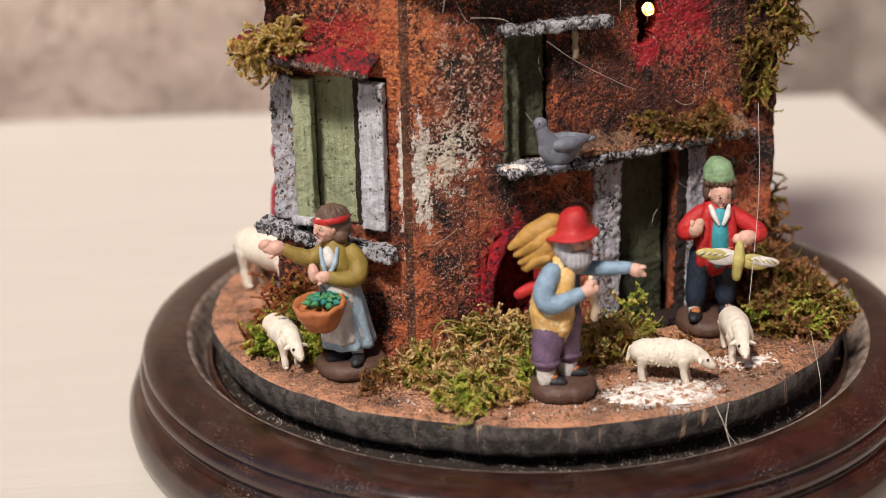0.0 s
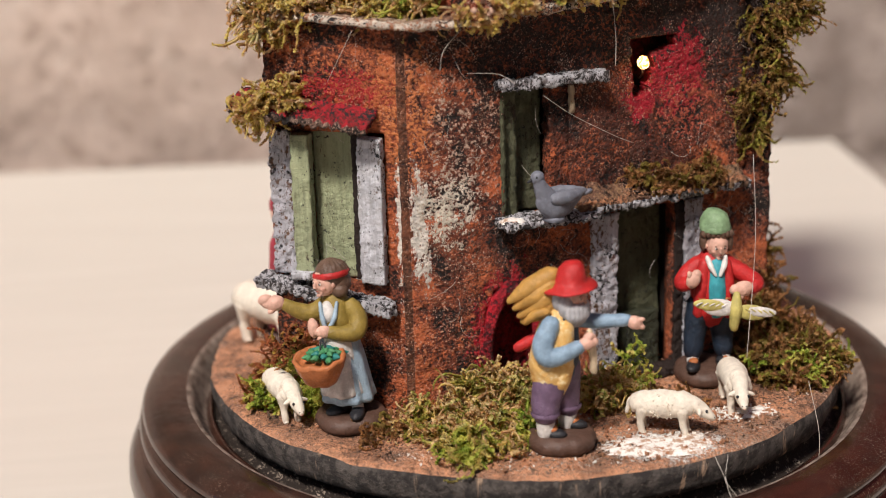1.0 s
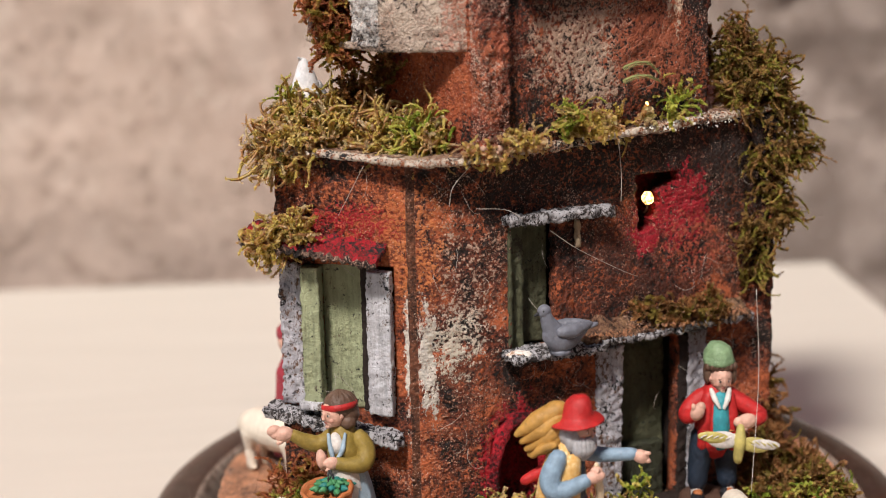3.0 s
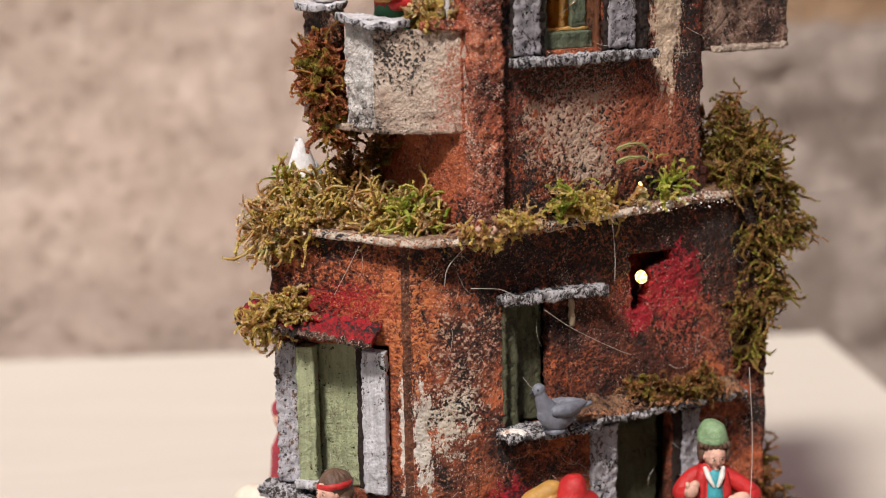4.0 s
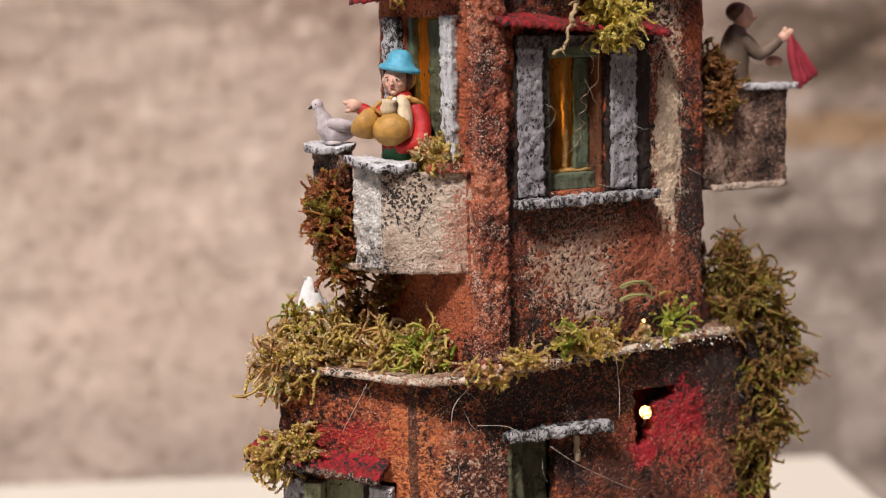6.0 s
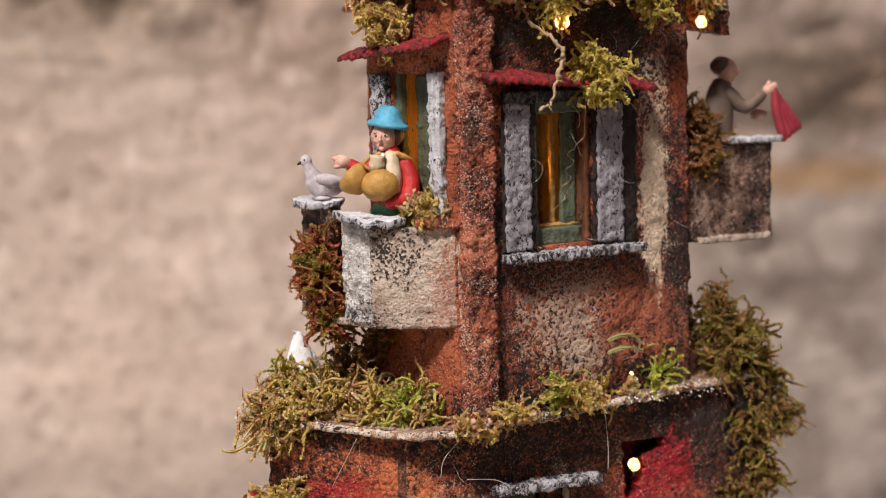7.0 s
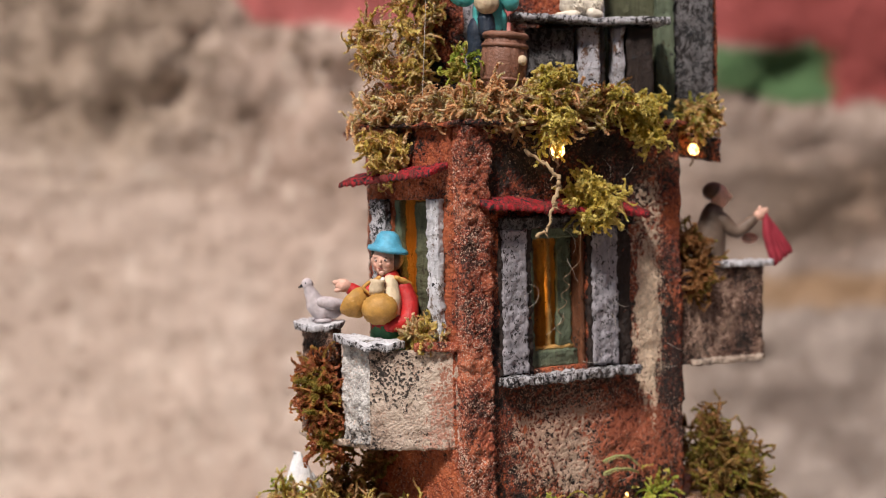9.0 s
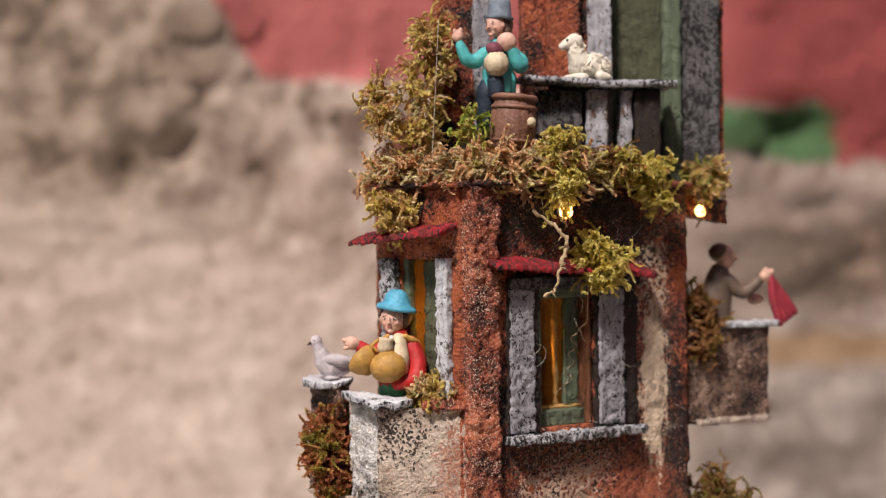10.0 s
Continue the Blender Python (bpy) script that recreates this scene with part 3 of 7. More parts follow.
M_MOSS_D = moss_mat("dark_olive_moss", ((0.035, 0.025, 0.008), (0.17, 0.11, 0.03), (0.28, 0.18, 0.05), (0.11, 0.055, 0.02), (0.24, 0.27, 0.035), (0.34, 0.20, 0.07), (0.15, 0.085, 0.03), (0.26, 0.16, 0.05)))
n = Nodes("white_powder", 0.9, 0, 0.2)
M_POWDER = n.done(n.mix(n.step(n.noise(420, 5, 0.75), 0.40, 0.54), (0.42, 0.26, 0.17), (0.80, 0.77, 0.72)), n.bump(n.noise(900, 4, 0.7), 0.0006, 0.8))

# ---- setting: ground, street wall, table ----
TABLE = -0.036


def wood_mat():
    n = Nodes("pale_plywood", 0.5, 0, 0.35)
    grain = n.noise(9, 5, 0.65, n.stretch(1, 14, 1))
    col = n.mix(n.step(grain, 0.3, 0.75), (0.56, 0.527, 0.465), (0.61, 0.577, 0.512))
    col = n.mix(n.step(n.noise(3, 3), 0.3, 0.8), col, (0.595, 0.55, 0.485))
    return n.done(col, n.bump(n.noise(60, 4, 0.6, n.stretch(1, 12, 1)), 0.0004, 0.4))


def street_wall_mat():
    n = Nodes("weathered_stucco", 0.9, 0, 0.15)
    v = n.pos
    x, z = n.node("ShaderNodeSeparateXYZ"), None
    n.put(x.inputs[0], v)
    z, x = x.outputs["Z"], x.outputs["X"]
    base = n.mix(n.step(n.noise(9, 4, 0.6), 0.32, 0.68), (0.40, 0.295, 0.24), (0.58, 0.455, 0.385))
    base = n.mix(n.step(n.noise(16, 5, 0.65, n.stretch(1, 1, 0.35)), 0.52, 0.72), base, (0.64, 0.53, 0.46))
    # paler towards the left
    base = n.mix(n.m("MULTIPLY", n.step(n.m("ADD", x, n.m("MULTIPLY", n.noise(8, 3), 0.12)), 0.02, -0.06), 0.35), base, (0.66, 0.55, 0.47))
    base = n.mix(n.step(n.noise(45, 5, 0.7), 0.56, 0.74), base, (0.30, 0.215, 0.165))
    base = n.mix(n.m("MULTIPLY", n.step(n.noise(130, 4, 0.7), 0.53, 0.64), 0.65), base, (0.26, 0.185, 0.14))
    base = n.mix(n.m("MULTIPLY", n.step(n.noise(75, 5, 0.7, n.stretch(1.3, 1, 0.6)), 0.55, 0.66), 0.6), base, (0.70, 0.60, 0.52))
    # darker brown towards the right, strongest higher up
    dark_right = n.step(n.m("ADD", x, n.m("MULTIPLY", n.noise(10, 4, 0.6), 0.14)), 0.16, 0.25)
    base = n.mix(n.m("MULTIPLY", dark_right, n.m("ADD", 0.34, n.m("MULTIPLY", n.step(n.m("ADD", z, n.m("MULTIPLY", n.noise(14, 3), 0.05)), 0.15, 0.21), 0.40))), base, n.mix(n.step(n.noise(30, 4, 0.65), 0.4, 0.62), (0.19, 0.145, 0.12), (0.36, 0.285, 0.24)))
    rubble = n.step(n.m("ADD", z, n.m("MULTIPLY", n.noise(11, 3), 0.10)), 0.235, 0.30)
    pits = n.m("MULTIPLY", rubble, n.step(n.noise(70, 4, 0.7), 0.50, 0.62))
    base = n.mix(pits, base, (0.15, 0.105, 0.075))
    stone = n.m("MULTIPLY", n.step(x, 0.13, 0.21), n.step(n.m("ADD", z, n.m("MULTIPLY", n.noise(12, 3), 0.06)), 0.20, 0.15))
    base = n.mix(n.m("MULTIPLY", stone, 0.6), base, n.mix(n.step(n.noise(24, 4, 0.6), 0.4, 0.62), (0.17, 0.145, 0.13), (0.46, 0.40, 0.36)))
    ochre = n.m("MULTIPLY", n.step(x, 0.15, 0.22), n.step(n.m("ABSOLUTE", n.m("SUBTRACT", n.m("ADD", z, n.m("MULTIPLY", n.noise(22, 3), 0.03)), 0.146)), 0.016, 0.004))
    base = n.mix(n.m("MULTIPLY", ochre, 0.55), base, (0.42, 0.24, 0.10))
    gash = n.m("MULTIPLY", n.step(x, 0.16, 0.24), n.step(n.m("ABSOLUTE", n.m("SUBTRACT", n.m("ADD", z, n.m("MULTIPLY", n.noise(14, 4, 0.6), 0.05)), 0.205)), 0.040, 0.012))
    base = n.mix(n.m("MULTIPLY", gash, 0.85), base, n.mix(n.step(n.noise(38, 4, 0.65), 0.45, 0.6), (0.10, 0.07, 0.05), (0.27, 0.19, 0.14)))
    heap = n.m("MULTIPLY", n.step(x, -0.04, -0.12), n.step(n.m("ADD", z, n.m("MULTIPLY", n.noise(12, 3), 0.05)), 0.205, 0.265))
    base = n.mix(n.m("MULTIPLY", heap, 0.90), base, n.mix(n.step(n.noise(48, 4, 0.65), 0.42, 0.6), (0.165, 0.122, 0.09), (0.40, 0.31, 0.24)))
    rim = n.m("ADD", z, n.m("MULTIPLY", n.m("SUBTRACT", n.noise(16, 5, 0.6), 0.5), 0.045))
    level = n.m("ADD", 0.288, n.m("MULTIPLY", n.m("MAXIMUM", n.m("SUBTRACT", -0.06, x), 0.0), 1.4))
    level = n.m("SUBTRACT", level, n.m("MULTIPLY", n.m("MAXIMUM", n.m("ADD", x, 0.06), 0.0), 0.07))
    level = n.m("SUBTRACT", level, n.m("MULTIPLY", n.step(x, 0.250, 0.262), 0.030))
    red = n.step(n.m("SUBTRACT", rim, level), -0.004, 0.004)
    wine = n.mix(n.noise(24, 4, 0.6), (0.34, 0.085, 0.08), (0.24, 0.055, 0.05))
    pink = n.mix(n.noise(30, 4), (0.50, 0.165, 0.155), (0.42, 0.11, 0.105))
    base = n.mix(red, base, n.mix(n.step(x, 0.15, 0.22), pink, wine))
    green = n.m("MULTIPLY", n.m("MULTIPLY", n.step(x, 0.180, 0.196), n.step(x, 0.268, 0.254)), n.m("MULTIPLY", n.step(rim, 0.238, 0.244), n.step(rim, 0.268, 0.262)))
    base = n.mix(green, base, (0.075, 0.135, 0.06))
    return n.done(base, n.bump(n.noise(90, 6, 0.7), 0.006, 0.8))


def ground():
    bm = bmesh.new()
    bmesh.ops.create_grid(bm, x_segments=4, y_segments=4, size=300, matrix=Matrix.Translation((0, 0, -0.80)))
    n = Nodes("grey_paving", 0.85)
    ob = mesh_ob("ground", bm, n.done(n.mix(n.noise(6, 5), (0.12, 0.11, 0.10), (0.22, 0.20, 0.18)), n.bump(n.noise(40, 4), 0.004)), smooth=False)
    tagged(ob, "worn grey street paving under the table", "ground", kind="structure")


def street_wall():
    bm = bmesh.new()
    nx, nz, x0, x1, z0, z1 = 260, 200, -2.6, 2.6, -0.80, 3.0
    xs = [math.copysign(abs(k) ** 1.7, k) * 2.6 for k in np.linspace(-1, 1, nx)]
    zs = [0.2 + math.copysign(abs(k) ** 1.7, k) * (2.8 if k > 0 else 1.0) for k in np.linspace(-1, 1, nz)]
    rows = []
    for z in zs:
        row = []
        for x in xs:
            p = Vector((x, 0.3, z))
            w = 0.006 * noise.noise(p * 9) + 0.004 * noise.noise(p * 26)
            high = min(1, max(0, (z - 0.19) / 0.07)) * min(1, max(0, ((0.31 if x > -0.06 else 0.37) - z) / 0.04))
            w += high * (0.013 * noise.noise(p * 30) + 0.014 * noise.noise(p * 75)) + 0.003 * noise.noise(p * 80)
            w += min(1, max(0, (x - 0.12) / 0.06)) * (0.004 * noise.noise(p * 22) + 0.006 * noise.noise(p * 60))
            row.append(bm.verts.new((x, 0.43 - 0.05 * x + w, z)))
        rows.append(row)
    for a, b in zip(rows, rows[1:]):
        for k in range(nx - 1):
            bm.faces.new((a[k], a[k + 1], b[k + 1], b[k]))
    back = [bm.verts.new((x, 0.75, z)) for x, z in ((-2.6, -0.8), (2.6, -0.8), (2.6, 3.0), (-2.6, 3.0))]
    bm.faces.new(back[::-1])
    bm.faces.new(rows[0][::-1] + [back[0], back[1]])
    bm.faces.new(rows[-1] + [back[2], back[3]])
    bm.faces.new([r[0] for r in rows] + [back[3], back[0]])
    bm.faces.new([r[-1] for r in rows][::-1] + [back[1], back[2]])
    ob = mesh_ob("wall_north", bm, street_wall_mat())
    tagged(ob, "weathered beige stucco street wall with crumbling rubble and red paint", "wall", kind="structure")


def sky_block_walls():
    """Plain unseen walls added behind and to the right, to block sky light."""
    n = Nodes("sky_block_stucco", 0.9, 0, 0.2)
    mat = n.done(n.mix(n.noise(3, 4), (0.34, 0.26, 0.20), (0.46, 0.37, 0.29)), n.bump(n.noise(40, 5), 0.004))
    for name, size in (("sky_block_south", (-2.6, 2.6, -2.4, -2.2)), ("sky_block_east", (2.6, 2.8, -2.4, 0.75))):
        bm = bmesh.new()
        box(bm, *size, -0.80, 1.9)
        tagged(mesh_ob(name, bm, mat, smooth=False), "unseen plain beige wall added to block sky light", "wall", kind="structure")


def table():
    t = thing("table", "pale plywood tabletop standing before a stucco wall", "table", (0.0, 0.0, -0.80))
    m = Matrix.Translation((0.2235, 0.361, 0)) @ pose(0, 0, 0, 0, 0, -3.4)
    bm = bmesh.new()
    box(bm, -1.15, 0, -0.75, 0, TABLE - 0.02, TABLE, m)
    bmesh.ops.bevel(bm, geom=bm.edges[:], offset=0.002, segments=2, affect="EDGES")
    under(mesh_ob("tabletop", bm, wood_mat(), smooth=False), t)
    for x, y in ((-0.06, -0.06), (-1.09, -0.06), (-0.06, -0.69), (-1.09, -0.69)):
        bm = bmesh.new()
        box(bm, x - 0.02, x + 0.02, y - 0.02, y + 0.02, -0.80, TABLE - 0.02, m)
        under(mesh_ob("leg", bm, M_LEG, smooth=False), t)


M_LEG = plain("table_leg_wood", (0.45, 0.32, 0.2))
ground()
street_wall()
sky_block_walls()
table()


# ---- the turned wooden stand and the plaster disc ----
def stand():
    n = Nodes("dark_polished_wood", 0.28, 0, 0.65)
    col = n.mix(n.step(n.noise(120, 4, 0.6, n.stretch(1, 1, 4)), 0.3, 0.7), (0.013, 0.005, 0.0036), (0.038, 0.0135, 0.0085))
    dust = n.m("MULTIPLY", n.step(n.noise(60, 3), 0.42, 0.75), n.step(n.noise(2600, 2), 0.60, 0.68))
    film = n.m("MULTIPLY", n.step(n.noise(45, 4, 0.65), 0.45, 0.80), 0.035)
    col = n.mix(n.m("ADD", n.m("MULTIPLY", dust, 0.6), film), col, (0.45, 0.38, 0.30))
    mat = n.done(col, n.bump(n.noise(300, 4), 0.0002, 0.35), n.m("ADD", 0.09, n.m("MULTIPLY", n.noise(90, 4), 0.16)))
    n = Nodes("dusty_wood_groove", 0.75, 0, 0.3)
    dusty = n.done(n.mix(n.step(n.noise(260, 5, 0.7), 0.36, 0.62), (0.10, 0.07, 0.054), (0.27, 0.215, 0.175)), n.bump(n.noise(900, 4), 0.0003))
    n = Nodes("gritty_dark_gap", 0.7, 0, 0.3)
    gritty = n.done(n.mix(n.step(n.m("ADD", n.m("MULTIPLY", n.flakes(1900), 0.5), n.m("MULTIPLY", n.noise(300, 4), 0.6)), 0.70, 0.86), (0.018, 0.012, 0.009), (0.26, 0.21, 0.17)), n.bump(n.noise(1500, 4), 0.0006))
    t = thing("display_stand", "dark polished round wooden stand, dusty in its groove", "stand", (0, 0, TABLE))
    for name, m, label, prof in (
            ("flange", mat, "", ((0.02, 0.0005), (0.108, 0.0003), (0.1118, 0.0015), (0.1138, 0.0045), (0.1146, 0.0085), (0.1143, 0.0125), (0.1130, 0.0155), (0.1110, 0.0168))),
            ("bead", mat, "", ((0.1110, 0.0168), (0.1090, 0.0174), (0.1087, 0.0182), (0.1096, 0.0190), (0.1106, 0.0206), (0.1107, 0.0224), (0.1098, 0.0238), (0.1088, 0.0242), (0.1085, 0.0248))),
            ("rim", mat, "", ((0.1085, 0.0248), (0.1094, 0.0255), (0.1096, 0.0268), (0.1088, 0.0282), (0.1070, 0.0294), (0.1040, 0.0302), (0.1005, 0.0304), (0.0985, 0.0303), (0.0970, 0.0302))),
            ("groove", dusty, "dusty groove", ((0.0970, 0.0302), (0.0961, 0.0299), (0.0954, 0.0292), (0.0944, 0.0274), (0.0934, 0.0255), (0.0924, 0.0238), (0.0918, 0.0232))),
            ("inner_bead", mat, "", ((0.0918, 0.0232), (0.0913, 0.0244), (0.0906, 0.0249), (0.0900, 0.0245), (0.0898, 0.0236))),
            ("foot", gritty, "gritty gap round the disc", ((0.0898, 0.0236), (0.0894, 0.0228), (0.0875, 0.0224), (0.0860, 0.0226), (0.0850, 0.0262), (0.01, 0.0262), (0.0, 0.0262)))):
        bm = bmesh.new()
        lathe(bm, [(r, TABLE + z) for r, z in prof], 220)
        for v in bm.verts:
            if v.co.x ** 2 + v.co.y ** 2 > 0.086 ** 2:
                v.co.z += 0.033 * v.co.y * max(0.0, v.co.z - TABLE - 0.004) / 0.026
        under(mesh_ob(name, bm, m, label=label), t)


def disc():
    n = Nodes("sooty_plaster_edge", 0.8, 0, 0.3)
    k = n.noise(260, 5, 0.7)
    col = n.mix(n.step(k, 0.42, 0.62), (0.034, 0.029, 0.027), (0.105, 0.090, 0.080))
    col = n.mix(n.step(n.noise(220, 4, 0.7, n.stretch(1, 1, 0.12)), 0.58, 0.68), col, (0.46, 0.32, 0.22))
    col = n.mix(n.step(n.noise(900, 3, 0.7), 0.66, 0.72), col, (0.26, 0.21, 0.17))
    side = n.done(col, n.bump(n.noise(420, 5, 0.75), 0.0012, 0.9))
    bm, rows = bmesh.new(), []
    seg = 300
    prof = [(0.0845, -0.0099), (0.0872, -0.0097), (0.0885, -0.0090), (0.0893, -0.0070), (0.0897, -0.0045), (0.0900, -0.0022), (0.0896, -0.0008), (0.0885, 0.0), (0.0860, 0.0)] + [(0.0835 - 0.0026 * k, 0.0) for k in range(20)]
    for k, (r, z) in enumerate(prof):
        row = []
        for s in range(seg):
            a = 2 * math.pi * s / seg
            p = Vector((r * math.cos(a), r * math.sin(a), z))
            w = noise.noise(p * 200) + 0.6 * noise.noise(p * 520)
            q = p * (1 + 0.006 * w + 0.012 * noise.noise(Vector((math.cos(a), math.sin(a), 0)) * 4)) if k < 8 else p
            chip = max(0.0, noise.noise(p * 90) - 0.25) * 0.0022 if 5 < k < 9 else 0.0
            row.append((q.x, q.y, z - chip + (0.0005 * w + 0.0006 * noise.noise(p * 75) if k > 5 else 0)))
        rows.append(row)
    bm.free()
    t = thing("plaster_disc", "round terracotta plaster ground with a sooty edge on the stand", "disc", (0, 0, -0.0099))
    for name, mat, lo, hi, label in (("edge", side, 0, 7, "sooty chipped edge"), ("top", M_DISC, 6, len(rows), "")):
        bm = bmesh.new()
        made = [[bm.verts.new(q) for q in row] for row in rows[lo:hi]]
        for a, b in zip(made, made[1:]):
            for s in range(seg):
                bm.faces.new((a[s], a[(s + 1) % seg], b[(s + 1) % seg], b[s]))
        if lo:
            bm.faces.new(made[-1])
        else:
            bm.faces.new(made[0][::-1])
        under(mesh_ob(name, bm, mat, label=label), t)


stand()
disc()


# ---- the model tower house ----
house = thing("model_house", "crumbling terracotta plaster model tower house on a round base", "model house", (0, 0, 0))
LL, LC, LR = Wall((-0.0698, -0.0298), (-0.0372, -0.0438)), Wall((-0.0356, -0.0450), (-0.0185, -0.0432)), Wall((-0.0185, -0.0432), (0.0648, -0.0158))
LOW, HIGH, TOP = 0.1010, 0.2115, 0.290
UL, UR = Wall((-0.0405, -0.0222), (-0.0220, -0.0480)), Wall((-0.0130, -0.0480), (0.0462, -0.0190))


def piece(name, bm, mat, label="", parent=None, smooth=True):
    return part(name, bm, mat, parent or house, label, smooth)


def stick(wall, s0, s1, z0, z1, d0, d1, cell=0.0006, amp=0.00035, seed=0.0, tilt=0.0, skew=0.0):
    """A rough bar laid on a wall, standing out of it from d0 to d1. tilt: how much its right end is higher."""
    bm = bmesh.new()
    box(bm, s0, s1, -d1, -d0, z0, z1, cell=cell)
    for v in bm.verts:
        k = (v.co.x - s0) / (s1 - s0)
        v.co.z += tilt * k
        v.co.y += skew * k
    rough(bm, amp, 480, seed)
    rough(bm, amp * 0.8, 1500, seed + 3)
    bm.transform(wall.m)
    return bm


def tilted(bm, low=0.094):
    """Lift the top of the lower storey to the slab's slope."""
    for v in bm.verts:
        v.co.z += sag(v.co.x) * min(1.0, max(0.0, (v.co.z - low) / (LOW - low)))
    return bm


def lower_storey():
    s = LR.s
    NICHE = []
    for k in range(32):
        low, f = 0.0772 + 0.00049 * k, k / 31
        wide = 0.0032 + 0.0056 * f ** 0.8 + 0.0045 * min(1.0, max(0.0, (f - 0.72) / 0.12)) + 0.0009 * noise.noise(Vector((k * 0.23, 0, 0))) + 0.0004 * noise.noise(Vector((k * 0.9, 0, 5)))
        left = 0.0252 - 0.0008 * f + 0.0006 * noise.noise(Vector((0, k * 0.22, 0)))
        NICHE.append((s(left), s(left + wide), low, low + 0.00050))
    holes = [(s(-0.0110), s(0.0072), 0.0500, 0.0842), (s(0.0205), s(0.0375), -0.001, 0.0475), *NICHE,
             (s(-0.0165), s(-0.0010), -0.001, 0.0270), (s(-0.0145), s(-0.0035), 0.0270, 0.0312)]
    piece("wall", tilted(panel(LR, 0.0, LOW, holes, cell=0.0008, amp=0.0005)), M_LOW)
    piece("wall", tilted(panel(LC, 0.0, LOW, cell=0.0008, amp=0.0005)), M_LOW)
    sl = LL.s
    piece("wall", tilted(panel(LL, 0.0, LOW, [(sl(-0.0636), sl(-0.0412), 0.0350, 0.0745)], cell=0.0008, amp=0.0005)), M_LOW)
    # the hollow joint at the corner
    bm = bmesh.new()
    box(bm, -0.0378, -0.0350, -0.0444, -0.0415, 0.0, LOW, cell=0.0009)
    rough(bm, 0.0004, 300)
    piece("corner_joint", bm, M_JOINT, "sooty hollow corner joint")
    # sides and back that close the storey
    for a, b in (((0.0648, -0.0158), (0.0560, 0.0480)), ((0.0560, 0.0480), (-0.0560, 0.0480)), ((-0.0560, 0.0480), (-0.0698, -0.0298))):
        piece("wall", tilted(panel(Wall(a, b), 0.0, LOW, cell=0.0016, amp=0.0009)), M_LOW)
    # rugged right edge
    bm = bmesh.new()
    box(bm, 0.0590, 0.0660, -0.0185, -0.0110, 0.0, LOW, cell=0.0012)
    rough(bm, 0.0009, 260, 3)
    piece("corner_post", tilted(bm), M_LOW)
    # slab above
    poly = [(-0.0718, -0.0310), (-0.0640, -0.0352), (-0.0480, -0.0440), (-0.0400, -0.0490), (-0.0330, -0.0520), (-0.0250, -0.0525), (-0.0170, -0.0510), (0.0100, -0.0405), (0.0470, -0.0245), (0.0660, -0.0178), (0.0580, 0.0500), (-0.0580, 0.0500)]
    piece("slab", tilted(slab(poly, LOW, LOW + 0.0022, 0.0008, 0.0009)), [M_SLABTOP, M_RIM], "plaster storey slab with a whitish chipped rim")
    # boxes behind the openings; shade painted dark in all but the crimson arch
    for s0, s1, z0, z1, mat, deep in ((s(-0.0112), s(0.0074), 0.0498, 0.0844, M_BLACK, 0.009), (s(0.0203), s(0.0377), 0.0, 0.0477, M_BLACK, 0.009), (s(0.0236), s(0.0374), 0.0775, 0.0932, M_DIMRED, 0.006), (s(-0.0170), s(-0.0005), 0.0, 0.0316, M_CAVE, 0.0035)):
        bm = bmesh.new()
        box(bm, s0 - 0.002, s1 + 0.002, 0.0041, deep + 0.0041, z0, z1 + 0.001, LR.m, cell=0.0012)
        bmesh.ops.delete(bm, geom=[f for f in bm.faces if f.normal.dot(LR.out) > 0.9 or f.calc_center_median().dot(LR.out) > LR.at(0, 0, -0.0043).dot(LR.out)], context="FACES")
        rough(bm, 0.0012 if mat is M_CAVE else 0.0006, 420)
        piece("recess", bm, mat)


# darker copy of the cave red, with the niche's shade in it
M_DIMRED = plaster("shaded_red_niche", warm=(0.20, 0.010, 0.014), brown=(0.06, 0.006, 0.008), dark=(0.012, 0.006, 0.006), burn=0.5, speck=0.0)
M_JOINT = plaster("sooty_joint_plaster", warm=(0.22, 0.08, 0.04), brown=(0.09, 0.035, 0.02), burn=0.5, speck=0.5)
M_RIM = worn_paint("whitish_rim_paint", (0.74, 0.64, 0.53), (0.34, 0.13, 0.06), 0.85)
M_SLABTOP = plaster("slab_plaster", warm=(0.50, 0.36, 0.26), brown=(0.25, 0.13, 0.08), burn=0.3, speck=0.8)
lower_storey()


